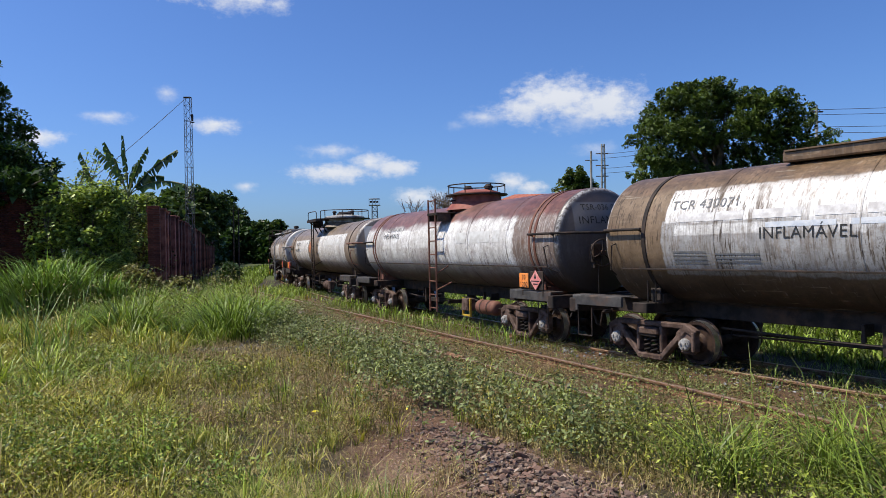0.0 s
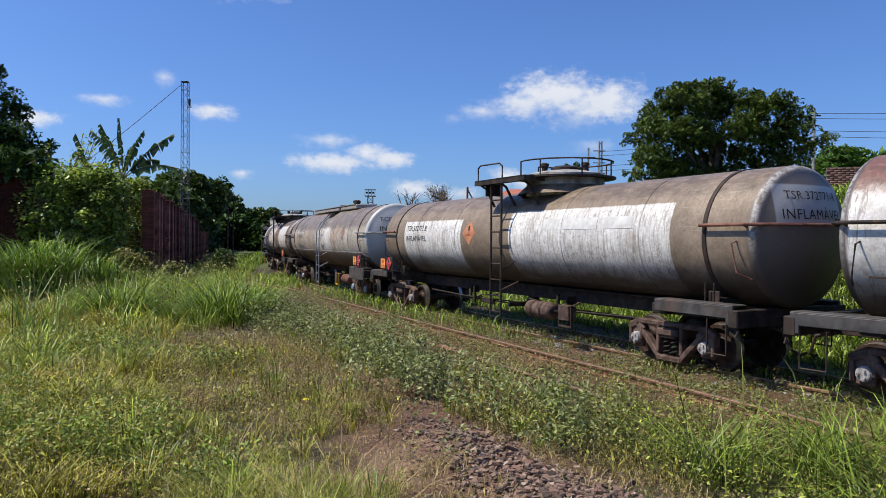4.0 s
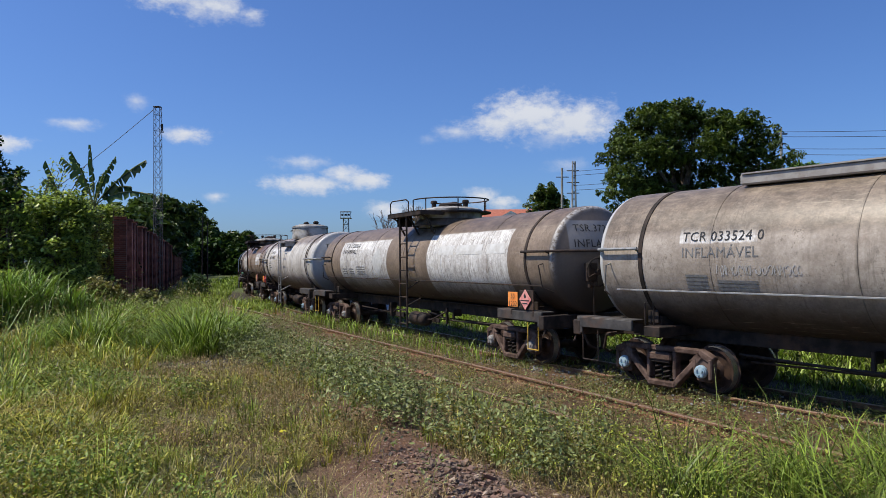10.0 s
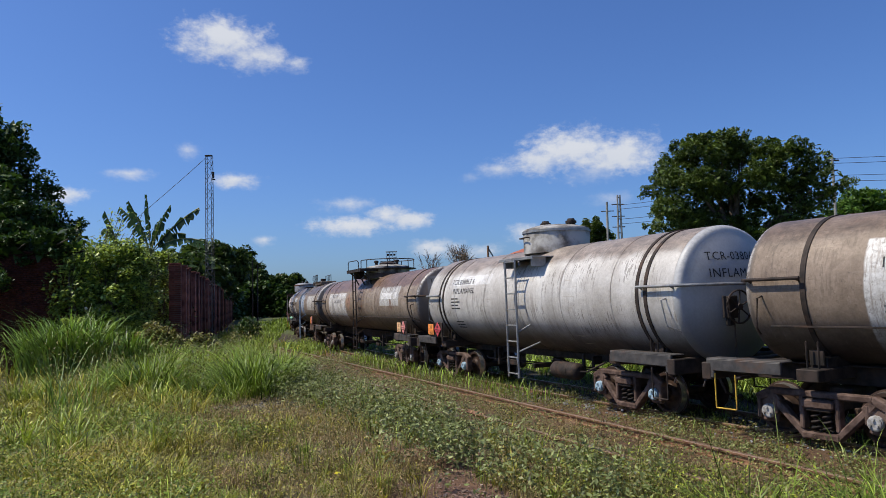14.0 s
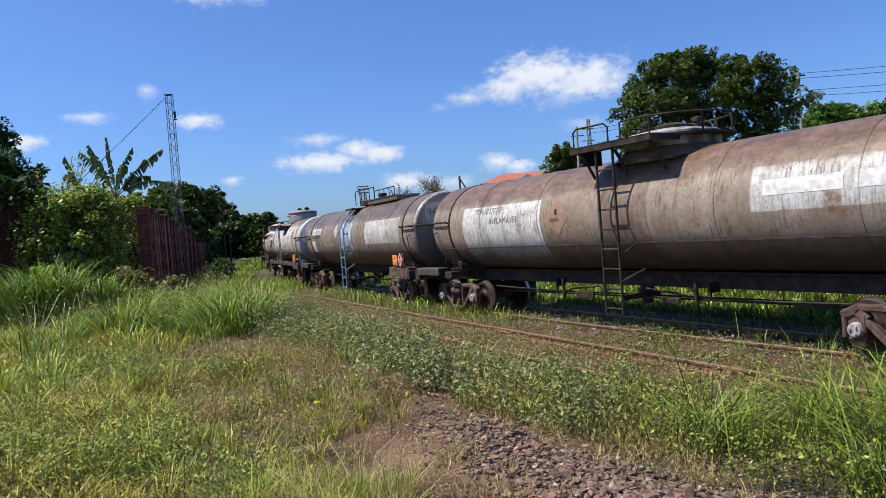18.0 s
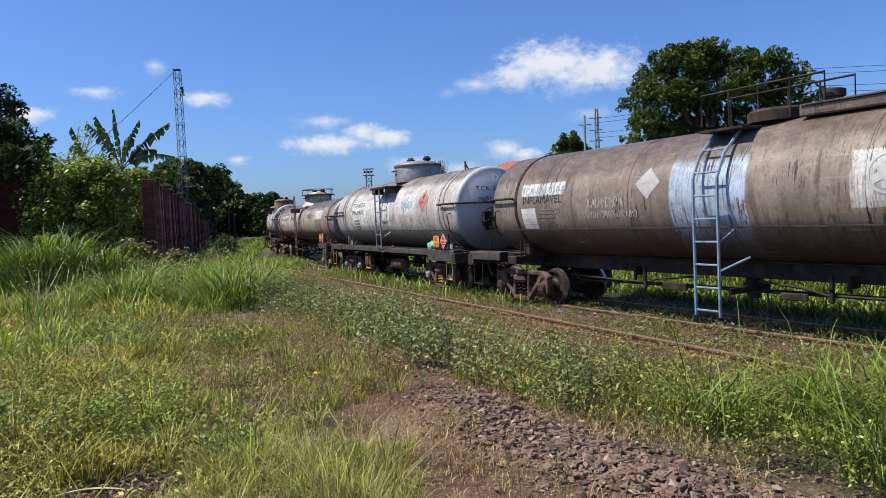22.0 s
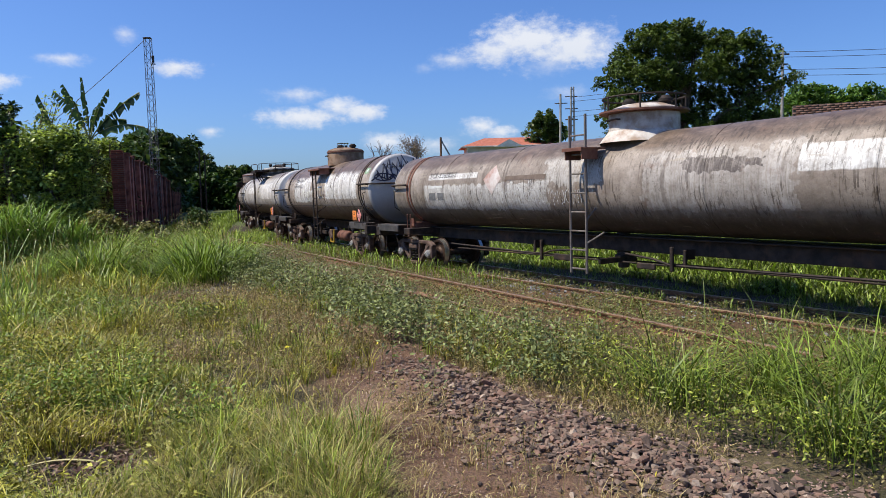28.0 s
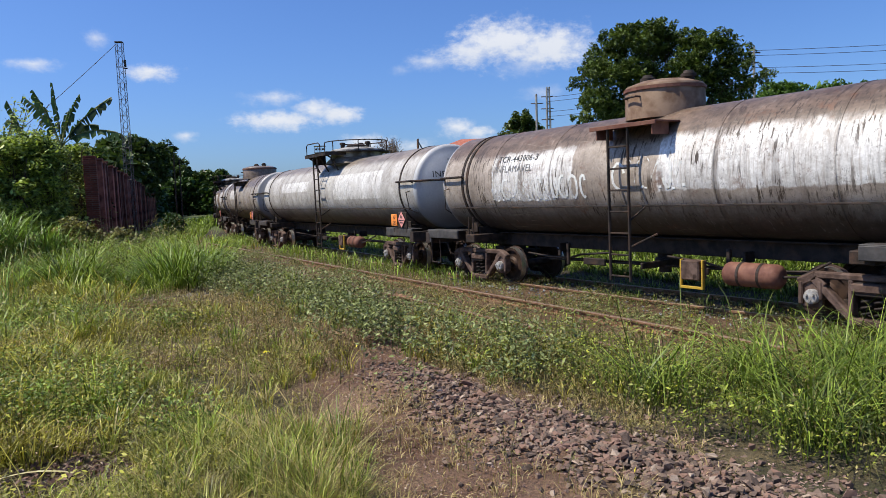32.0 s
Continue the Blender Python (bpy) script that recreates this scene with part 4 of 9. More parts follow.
def tank_car(spec):
    """One four-axle tank wagon; x runs forward, z is up from the rail."""
    half, R, dish = spec["half"], spec["radius"], 0.34
    MID[0] = spec.get("axis", 2.04)
    off = spec.get("off", 0.2)
    x0, x1 = off - half - 1.12, off + half + 1.12      # weld line of each head
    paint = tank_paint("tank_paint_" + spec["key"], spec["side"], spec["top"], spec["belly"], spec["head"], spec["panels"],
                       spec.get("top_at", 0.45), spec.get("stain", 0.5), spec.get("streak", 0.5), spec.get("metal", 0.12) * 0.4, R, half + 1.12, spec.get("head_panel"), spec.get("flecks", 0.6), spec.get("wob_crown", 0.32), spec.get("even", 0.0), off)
    car = tagged(new("tank_wagon"), spec["label"], "tank wagon", "wagons of the train")
    prof = []
    knuckle = 0.10
    rim = dish * (1 - 0.8 * ((R - knuckle) / R) ** 2)
    for k in range(9):
        r = (R - knuckle) * k / 8
        prof.append((dish * (1 - 0.8 * (r / R) ** 2), r))
    for k in range(1, 6):
        a = math.pi / 2 * k / 5
        prof.append((rim * math.cos(a), R - knuckle + knuckle * math.sin(a)))
    prof[0] = (prof[0][0], 0.02)
    left = [(x0 - d, r) for d, r in prof]
    right = [(x1 + d, r) for d, r in prof][::-1]
    body = lathe(left + [(x0 + (x1 - x0) * k / 8, R) for k in range(1, 8)] + right, "X", 64)
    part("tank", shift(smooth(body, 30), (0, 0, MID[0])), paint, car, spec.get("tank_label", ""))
    trim = spec.get("trim", FRAME_STEEL)
    rail_mat = spec.get("rail_mat", trim)
    for x in (x0 + 0.75, x1 - 0.72):
        for d in spec.get("straps", (0.0,)):
            strap(car, x + d, R, spec.get("strap_mat", trim))
        part("saddle", solid(((x, 0, 1.09), (0.24, 1.5, 0.16)), ((x, -0.78, 1.16), (0.20, 0.03, 0.20)), ((x, 0.78, 1.16), (0.20, 0.03, 0.20)), ((x + 0.08, -0.88, 1.20), (0.025, 0.03, 0.36)), ((x - 0.08, -0.88, 1.20), (0.025, 0.03, 0.36)), bevel=0.01), spec.get("strap_mat", trim), car)
    for k in range(1, 6):
        seam(car, x0 + (x1 - x0) * k / 6, R, paint)
    # long grab rail below the middle, end rails round the heads
    if spec.get("line", True):
        for s in (-1, 1):
            part("side_ledge", solid((((x0 + x1) / 2, s * (R - 0.045), MID[0] - 0.47), (x1 - x0 - 0.5, 0.02, 0.025)), bevel=0.003), rail_mat, car)
    for xe, s in ((x0, -1), (x1, 1)):
        pts = [(xe - s * 0.75, -R - 0.07, MID[0] + 0.16), (xe + s * 0.02, -R - 0.07, MID[0] + 0.16), (xe + s * 0.22, -R * 0.86, MID[0] + 0.16), (xe + s * (dish + 0.06), -R * 0.45, MID[0] + 0.16),
               (xe + s * (dish + 0.08), 0, MID[0] + 0.16), (xe + s * (dish + 0.06), R * 0.45, MID[0] + 0.16), (xe + s * 0.22, R * 0.86, MID[0] + 0.16), (xe + s * 0.02, R + 0.07, MID[0] + 0.16), (xe - s * 0.75, R + 0.07, MID[0] + 0.16)]
        rail = part("end_rail", tube(bmesh.new(), pts, 0.024), rail_mat, car)
        for d in (-0.7, 0.0):
            part("rail_bracket", bars(((xe + s * d, -R - 0.07, MID[0] + 0.16), (xe + s * d, -R + 0.03, MID[0] + 0.12)), r=0.018), rail_mat, rail)
        part("grab_iron", tube(bmesh.new(), [(xe - s * 0.16, -R * 0.99, 1.98), (xe - s * 0.16, -R - 0.1, 1.95), (xe - s * 0.1, -R - 0.06, 1.55), (xe - s * 0.02, -R * 0.86, 1.46)], 0.013, 6), rail_mat, rail)
    # underframe
    lead, trail = half + 1.45, -half - 1.45
    part("centre_sill", solid((((lead + trail) / 2, 0, 0.90), (lead - trail, 0.36, 0.26)), (((lead + trail) / 2, 0, 1.03), (lead - trail - 0.6, 0.62, 0.025)), bevel=0.008), FRAME_STEEL, car)
    if spec.get("deck"):
        for s in (-1, 1):
            part("side_sill", solid((((lead + trail) / 2, s * 1.05, 1.02), (lead - trail - 0.2, 0.14, 0.13)), bevel=0.01), GREY_PAINT, car)
        part("deck_plate", solid((((lead + trail) / 2, 0, 1.075), (lead - trail - 0.3, 2.1, 0.02)), bevel=0.004), FRAME_STEEL, car)
    for xe, s in ((trail, -1), (lead, 1)):
        plate = spec.get("lead_mat", GREY_PAINT) if s > 0 else spec.get("plate_mat", GREY_PAINT)
        w = spec.get("plate_w", 1.45) if s > 0 else 1.15
        ph = spec.get("plate_h", 0.17) if s > 0 else 0.16
        for k in (-1, 1):
            part("end_plate", solid(((xe - s * w / 2, k * 1.12, 1.10 - ph / 2), (w, 0.05, ph)), ((xe - s * w / 2, k * 1.0, 1.105), (w, 0.28, 0.02)), ((xe - s * 0.06, k * 1.12, 0.90), (0.12, 0.05, 0.12)), bevel=0.008), plate, car)
        part("end_sill", solid(((xe, 0, 0.93), (0.16, 2.3, 0.24)), bevel=0.012), FRAME_STEEL, car)
        part("body_bolster", solid(((xe - s * 1.45, 0, 0.95), (0.3, 2.1, 0.16)), bevel=0.012), FRAME_STEEL, car)
        part("coupler", solid(((xe + s * 0.13, 0, 0.82), (0.24, 0.17, 0.17)), ((xe + s * 0.25, -0.06, 0.82), (0.14, 0.10, 0.26)), ((xe + s * 0.22, 0.09, 0.82), (0.12, 0.08, 0.22)), bevel=0.02), BOGIE_STEEL, car)
        step_mat = YELLOW if spec.get("yellow_steps") else FRAME_STEEL
        part("step_iron", bars(((xe - s * 0.12, -1.12, 0.90), (xe - s * 0.12, -1.12, 0.42)), ((xe - s * 0.45, -1.12, 0.90), (xe - s * 0.45, -1.12, 0.42)), ((xe - s * 0.12, -1.12, 0.42), (xe - s * 0.45, -1.12, 0.42)), r=0.011), step_mat, car)
        part("step_iron", bars(((xe - s * 0.12, 1.12, 0.90), (xe - s * 0.12, 1.12, 0.42)), ((xe - s * 0.45, 1.12, 0.90), (xe - s * 0.45, 1.12, 0.42)), ((xe - s * 0.12, 1.12, 0.42), (xe - s * 0.45, 1.12, 0.42)), r=0.011), step_mat, car)
        part("brake_hose", tube(bmesh.new(), [(xe - s * 0.1, -0.3, 0.78), (xe + s * 0.12, -0.3, 0.74), (xe + s * 0.22, -0.26, 0.5), (xe + s * 0.26, -0.1, 0.42), (xe + s * 0.27, 0.0, 0.44)], 0.022), FRAME_STEEL, car)
        part("uncoupling_rod", tube(bmesh.new(), [(xe + s * 0.06, -1.15, 0.70), (xe + s * 0.06, -1.05, 0.88), (xe + s * 0.08, -0.1, 0.95)], 0.014, 6), FRAME_STEEL, car)
    # rods and rigging
    part("brake_rod", bars(((-half + 1.1, -0.22, 0.55), (half - 1.1, -0.22, 0.60)), ((-half + 1.1, 0.4, 0.5), (half - 1.1, 0.4, 0.55)), r=0.016), FRAME_STEEL, car)
    for at, size in (((-0.9, -0.5, 0.60), (0.5, 0.06, 0.12)), ((0.35, -0.3, 0.62), (0.06, 0.9, 0.1)), ((1.2, -0.5, 0.58), (0.4, 0.05, 0.1)), ((-1.6, -0.45, 0.7), (0.06, 0.06, 0.4)), ((1.7, -0.45, 0.72), (0.06, 0.06, 0.4))):
        part("brake_lever", solid((at, size), bevel=0.012), FRAME_STEEL, car)
    for sx in (-1, 1):
        part("pipe_run", tube(bmesh.new(), [(sx * 0.6, -0.42, 0.76), (sx * 1.3, -0.44, 0.70), (sx * 1.6, -0.40, 0.62), (sx * 2.2, -0.40, 0.62), (sx * (half - 1.0), -0.35, 0.66)], 0.02, 6), FRAME_STEEL, car)
        part("underframe_bracket", solid(((sx * 1.9, -0.28, 0.80), (0.05, 0.24, 0.16)), ((sx * 1.9, -0.38, 0.70), (0.06, 0.05, 0.12)), bevel=0.01), FRAME_STEEL, car)
    part("outlet_valve", smooth(shift(lathe([(0.45, 0.10), (0.62, 0.10), (0.64, 0.16), (0.68, 0.16), (0.7, 0.12), (1.1, 0.12)], "Z", 16), (0.2, 0, 0)), 40), FRAME_STEEL, car)
    if spec.get("cyl"):
        brake_cylinder(car, spec["cyl"], spec.get("cyl_mat", BROWN_IRON))
    if spec.get("box"):
        valve_box(car, spec["box"], frame_mat=None if spec.get("yellow_box") else FRAME_STEEL)
    # ladder, dome and walkway
    lx, top = spec["ladder"], MID[0] + R
    lmat = spec.get("ladder_mat", trim)
    dx = spec.get("dome_x", 0.8)
    kind = spec["dome"]
    if kind == "platform":
        deck = top + 0.20
        wm = spec.get("walk_mat", trim)
        ladder(car, lx, 0.42, deck + 0.02, -R - 0.16, 0.40, lmat)
        walkway = part("walkway", solid(((lx + 0.15, -0.90, deck), (1.9, 0.65, 0.03)), ((lx + 0.15, -1.21, deck - 0.04), (1.9, 0.03, 0.11)), ((lx - 0.79, -0.90, deck - 0.04), (0.03, 0.65, 0.10)), ((lx + 1.09, -0.90, deck - 0.04), (0.03, 0.65, 0.10)), bevel=0.004), wm, car)
        part("dome_platform", shift(smooth(lathe([(0.0, 0.66), (0.0, 1.02), (0.035, 1.02), (0.035, 0.66)], "Z", 32, False), 30), (dx, 0, deck - 0.015)), wm, walkway)
        for k in (-0.7, 0.1, 0.95):
            part("walkway_brace", tube(bmesh.new(), [(lx + k, -1.18, deck - 0.04), (lx + k + 0.02, -1.0, deck - 0.16), (lx + k + 0.05, -0.80, top - 0.34)], 0.026, 6), wm, walkway)
        part("bracket_plate", solid(((lx - 0.72, -0.78, deck - 0.15), (0.03, 0.42, 0.30)), bevel=0.004), wm, walkway)
        drum = part("dome", shift(smooth(lathe([(0, 0.80), (0.44, 0.78), (0.46, 0.74), (0.52, 0.42), (0.54, 0.03)], "Z", 36), 35), (dx, 0, top - 0.16)), spec.get("dome_mat", STAINED_DRUM), car)
        part("dome_skirt", shift(smooth(lathe([(0.0, 0.98), (0.16, 0.82), (0.18, 0.79)], "Z", 36, False), 40), (dx, 0, top - 0.13)), paint, drum)
        part("dome_lid", shift(smooth(lathe([(0, 0.30), (0.06, 0.30), (0.10, 0.22), (0.12, 0.04)], "Z", 24), 35), (dx, 0, top + 0.36)), spec.get("dome_mat", trim), car)
        for a in (0.6, 2.4, 4.2):
            part("dome_valve", shift(smooth(lathe([(0, 0.06), (0.12, 0.06), (0.13, 0.085), (0.18, 0.085), (0.2, 0.05)], "Z", 12), 40), (dx + 0.42 * math.cos(a), 0.42 * math.sin(a), top + 0.33)), trim, car)
        ring = [(dx + 0.96 * math.cos(a), 0.96 * math.sin(a), deck + 0.33) for a in np.linspace(-0.58 * math.pi, 1.0 * math.pi, 24)]
        ring = [(ring[0][0], ring[0][1], deck)] + ring
        hoop = part("dome_railing", tube(bmesh.new(), ring, 0.017, 6), trim, car)
        for k in range(4, 25, 4):
            p = ring[k]
            part("railing_post", rod(bmesh.new(), p, (p[0], p[1], deck), 0.015, 6), trim, hoop)
        hand = [(lx - 0.72, -1.18, deck), (lx - 0.72, -1.18, deck + 0.28), (lx - 0.66, -1.16, deck + 0.34), (lx - 0.15, -1.0, deck + 0.36), (lx - 0.10, -0.96, deck + 0.3), (lx - 0.10, -0.96, deck)]
        part("hand_loop", tube(bmesh.new(), hand, 0.017, 6), trim, car)
    elif kind == "drum":
        ladder(car, lx, spec.get("ladder_foot", 0.42), top + spec.get("ladder_top", -0.28), -R - 0.16, 0.40, lmat, top_y=-R * 0.82, curved=False)
        dt = top - spec.get("dome_low", 0.0)
        dr = spec.get("dome_r", 0.78)
        part("dome", shift(smooth(lathe([(0, dr), (0.50, dr), (0.53, dr - 0.02), (0.60, dr * 0.64), (0.63, 0.03)], "Z", 36), 35), (dx, 0, dt - 0.12)), spec.get("dome_mat", paint), car)
        part("dome_rim", shift(lathe([(0, dr + 0.005), (0.0, dr + 0.02), (0.05, dr + 0.02), (0.05, dr + 0.005)], "Z", 36, False), (dx, 0, dt + 0.32)), spec.get("rim_mat", BROWN_IRON), car)
        part("dome_handle", tube(bmesh.new(), [(dx - 0.35 * dr / 0.78, -dr * 0.9, dt + 0.22), (dx - 0.36 * dr / 0.78, -dr * 1.02, dt + 0.22), (dx + 0.02, -dr - 0.08, dt + 0.22), (dx + 0.03, -dr + 0.01, dt + 0.22)], 0.016, 6), trim, car)
        for vx, vy in ((-0.25, -0.1), (0.35, 0.15)):
            part("dome_valve", shift(smooth(lathe([(0, 0.09), (0.08, 0.09), (0.09, 0.12), (0.14, 0.12), (0.15, 0.09), (0.19, 0.07)], "Z", 16), 40), (dx + vx, vy, dt + 0.42)), trim, car)
        if spec.get("hoop"):
            # a collar of plate round the dome's top, with a ring rail over it
            part("dome_walkway", shift(smooth(lathe([(0.0, dr + 0.02), (0.0, dr + 0.16), (0.03, dr + 0.16), (0.03, dr + 0.02)], "Z", 36, False), 30), (dx, 0, dt + 0.34)), spec.get("walk_mat", trim), car)
            ring = [(dx + (dr + 0.1) * math.cos(a), (dr + 0.1) * math.sin(a), dt + 0.60) for a in np.linspace(0, 2 * math.pi, 29)]
            hoop = part("dome_railing", tube(bmesh.new(), ring, 0.016, 6), trim, car)
            for k in range(0, 28, 4):
                p = ring[k]
                part("railing_post", rod(bmesh.new(), p, (p[0], p[1], dt + 0.36), 0.014, 6), trim, hoop)
            part("dome_skirt", shift(smooth(lathe([(0.0, dr + 0.16), (0.18, dr + 0.02), (0.20, dr)], "Z", 36, False), 40), (dx, 0, top - 0.16)), spec.get("dome_mat", paint), car)
        sw = spec.get("shelf_w", 1.3)
        shelf = part("step_shelf", solid(((lx + sw * 0.09, -0.93, top - 0.24), (sw, 0.55, 0.025)), ((lx + sw * 0.09, -1.2, top - 0.26), (sw, 0.03, 0.06)), bevel=0.004), spec.get("walk_mat", trim), car)
        for s in (-0.32, 0.52):
            part("shelf_brace", solid(((lx + s * sw, -1.0, top - 0.33), (0.025, 0.36, 0.20)), bevel=0.004), spec.get("walk_mat", trim), shelf)
    else:
        # a low ridge walkway along the crown, with the ladder bent over to it
        ladder(car, lx, 0.30, top - 0.12, -R - 0.14, 0.42, lmat, top_y=-R * 0.62, curved=True)
        part("shelf", solid(((lx + 0.05, -0.62, top - 0.10), (0.75, 0.5, 0.04)), bevel=0.006), spec.get("walk_mat", trim), car)
        r0, r1 = spec["ridge"]
        part("ridge_walkway", solid((((r0 + r1) / 2, -0.1, top + 0.03), (r1 - r0, 0.75, 0.15)), (((r0 + r1) / 2, -0.1, top + 0.11), (r1 - r0 - 0.06, 0.8, 0.02)), bevel=0.02), spec.get("ridge_mat", paint), car)
        part("dome", shift(smooth(lathe([(0, 0.45), (0.14, 0.45), (0.18, 0.4), (0.2, 0.03)], "Z", 28), 35), (lx + 0.45, -0.05, top - 0.02)), trim, car)
        part("dome_valve", shift(smooth(lathe([(0, 0.11), (0.10, 0.11), (0.11, 0.14), (0.2, 0.14), (0.22, 0.1)], "Z", 14), 40), (lx + 1.25, -0.05, top + 0.1)), trim, car)
        if spec.get("crown_rail"):
            c0, c1 = spec["crown_rail"]
            for s in (-0.35, 0.35):
                rr = part("crown_railing", tube(bmesh.new(), [(c0, s, top + 0.05), (c0, s, top + 0.52), (c1, s, top + 0.52), (c1, s, top + 0.05)], 0.017, 6), trim, car)
                for k in range(1, 4):
                    x = c0 + (c1 - c0) * k / 4
                    part("railing_post", rod(bmesh.new(), (x, s, top), (x, s, top + 0.52), 0.014, 6), trim, rr)
    # hand brake wheel on the leading head
    if spec.get("wheel"):
        xw, yw, zw = x1 + dish + 0.18, -0.30, 1.82
        bm = bmesh.new()
        tube(bm, [(xw, yw + 0.25 * math.cos(a), zw + 0.25 * math.sin(a)) for a in np.linspace(0, 2 * math.pi, 25)], 0.015, 6)
        for k in range(3):
            a = math.pi * k / 3 + 0.4
            rod(bm, (xw, yw + 0.25 * math.cos(a), zw + 0.25 * math.sin(a)), (xw, yw - 0.25 * math.cos(a), zw - 0.25 * math.sin(a)), 0.012, 6)
        rod(bm, (xw - 0.03, yw, zw), (xw + 0.03, yw, zw), 0.05, 12)
        hw = part("brake_wheel", bm, trim, car)
        part("brake_mast", solid(((xw - 0.1, yw - 0.08, zw), (0.13, 0.20, 0.34)), ((xw - 0.1, yw - 0.10, zw - 0.2), (0.10, 0.10, 0.16)), ((xw - 0.05, yw - 0.06, zw - 0.55), (0.022, 0.022, 0.75)), bevel=0.012), trim, hw)
    if spec.get("plate"):
        placard(car, lead - 0.85, -1.17, 1.31, "30", spec["plate"], spec.get("plate_col", ORANGE), spec.get("sign_col", PINK_SIGN))
    if spec.get("plate_back"):
        placard(car, trail + 0.95, -1.17, 1.31, "30", spec["plate_back"], ORANGE, RED_SIGN)
    for text, x, high, size, m in spec.get("text", ()):
        side_letters(car, text, x, high, size, R, m)
    for text, z, size in spec.get("end_text", ()):
        end_letters(car, text, z + 0.13, size * 0.98, x1, spec.get("end_mat", BLACK), R, dish)
    if spec.get("head_mark"):
        end_letters(car, spec["head_mark"], 2.70, 0.24, x1, WHITE_LETTER, R, dish)
    if spec.get("graffiti"):
        rng = random.Random(12)
        strokes = []
        for k in range(11):
            y0 = -0.80 + 0.15 * k
            zz = 2.24 + 0.05 * rng.random()
            tall = (0.66 + 0.1 * (k % 3 - 1)) * math.sqrt(max(0.05, 1 - (y0 / 0.97) ** 2))
            strokes.append([(y0, zz + rng.uniform(0, 0.1)), (y0 + rng.uniform(-0.02, 0.10), zz + tall * 0.55), (y0 + rng.uniform(0.02, 0.14), zz + tall), (y0 + rng.uniform(0.10, 0.22), zz + tall * 0.5), (y0 + rng.uniform(0.12, 0.26), zz + tall * rng.uniform(0.0, 0.25))])
        strokes.append([(-0.92 + 0.2 * k, 2.30 + (0.10 if k % 2 else -0.02) + 0.02 * k * (9 - k) / 9) for k in range(10)])
        strokes.append([(-0.6 + 0.24 * math.cos(t), 2.38 + 0.1 * math.sin(t)) for t in np.linspace(0, 6.0, 12)])
        head_scrawl(car, x1, SPRAY_BLUE, R, dish, strokes)
    if spec.get("bag"):
        bm = bmesh.new()
        bmesh.ops.create_icosphere(bm, subdivisions=3, radius=1.0)
        for v in bm.verts:
            n = 1 + 0.35 * noise.noise(v.co * 2.2) + 0.2 * noise.noise(v.co * 6)
            v.co = Vector((lead - 1.45 + 0.26 * v.co.x * n, -0.98 + 0.13 * v.co.y * n, 1.19 + 0.12 * v.co.z * n))
        part("plastic_bag", smooth(bm, 25), GREEN_BAG, car, "crumpled green plastic bag on the deck")
    for x, high, hs, m, inner in spec.get("diamonds", ()):
        side_diamond(car, x, high, hs, R, m, inner)
    for spots, m, nm in spec.get("bars", ()):
        for b0, b1, a0, a1, sl in spots:
            part(nm, side_patch(bmesh.new(), b0, b1, a0, a1, R, 0.004, sl), m, car)
    for b0, b1, a0, a1, m, seed in spec.get("scrawl", ()):
        flank_scrawl(car, b0, b1, a0, a1, R, m, seed, 0.05 if m is WHITE_LETTER else 0.013)
    for x, high, r, m in spec.get("rings", ()):
        flank_ring(car, x, high, r, R, m)
    sets = bogie(car, half, spec.get("cap", 0), spec.get("yellow_springs", False)) + bogie(car, -half, spec.get("cap", 0), False)
    return car, sets


# ---- the train, car by car: bogie places along the track at the start
SILVER, WHITE, LIGHT = (0.52, 0.52, 0.51), (0.74, 0.74, 0.73), (0.64, 0.64, 0.63)
BROWN, SOOT_SHADE = (0.155, 0.115, 0.085), (0.024, 0.015, 0.011)
PLAIN = dict(side=SILVER, top=BROWN, belly=SOOT_SHADE, head=SILVER, panels=[], radius=1.03)


def spec(key, lead, trail, label, dome, **more):
    s = dict(PLAIN, key=key, half=(trail - lead) / 2, middle=(lead + trail) / 2, label=label, dome=dome, ladder=0.45, dome_x=0.7)
    s.update(more)
    return s


FLAG = GREY_LETTER


def name_bars(x0, x1, a0, a1):
    """Plain worn bars, one for each word of a name that can no longer be read."""
    rng, out, x = random.Random(int(x0 * 100)), [], x0
    while x < x1 - 0.2:
        w = min(rng.choice((0.5, 0.7, 0.95, 1.1)), x1 - x)
        out.append((x, x + w, a0, a1, 0.0))
        x += w + rng.choice((0.14, 0.18))
    return out


WORN_GREY = surface("worn_grey_letters", (0.46, 0.44, 0.43), (0.66, 0.65, 0.64), 9, 60, 0.7, 0.0, 0.1, (0.70, 0.70, 0.69))
FAINT = surface("ghosted_pale_letters", (0.48, 0.47, 0.45), (0.60, 0.60, 0.59), 6, 60, 0.7, 0.0, 0.1, (0.62, 0.62, 0.61))
GHOST_BLUE = surface("ghosted_blue_grey_letters", (0.46, 0.50, 0.56), (0.60, 0.62, 0.65), 9, 60, 0.7, 0.0, 0.1, (0.72, 0.72, 0.72))
SCRAWL_PALE = surface("pale_spray_paint", (0.38, 0.34, 0.27), (0.50, 0.46, 0.38), 9, 60, 0.7, 0.0, 0.1)
SCRAWL_GREY = surface("grey_spray_paint", (0.34, 0.33, 0.32), (0.42, 0.41, 0.40), 9, 60, 0.7, 0.0, 0.1)
LOGO_GREY = surface("grey_ring_paint", (0.42, 0.42, 0.41), (0.50, 0.50, 0.49), 9, 60, 0.7, 0.0, 0.1)
PALE_MARK = surface("chalky_pale_paint", (0.52, 0.52, 0.50), (0.62, 0.62, 0.60), 6, 60, 0.6, 0.0, 0.1, (0.35, 0.32, 0.29))
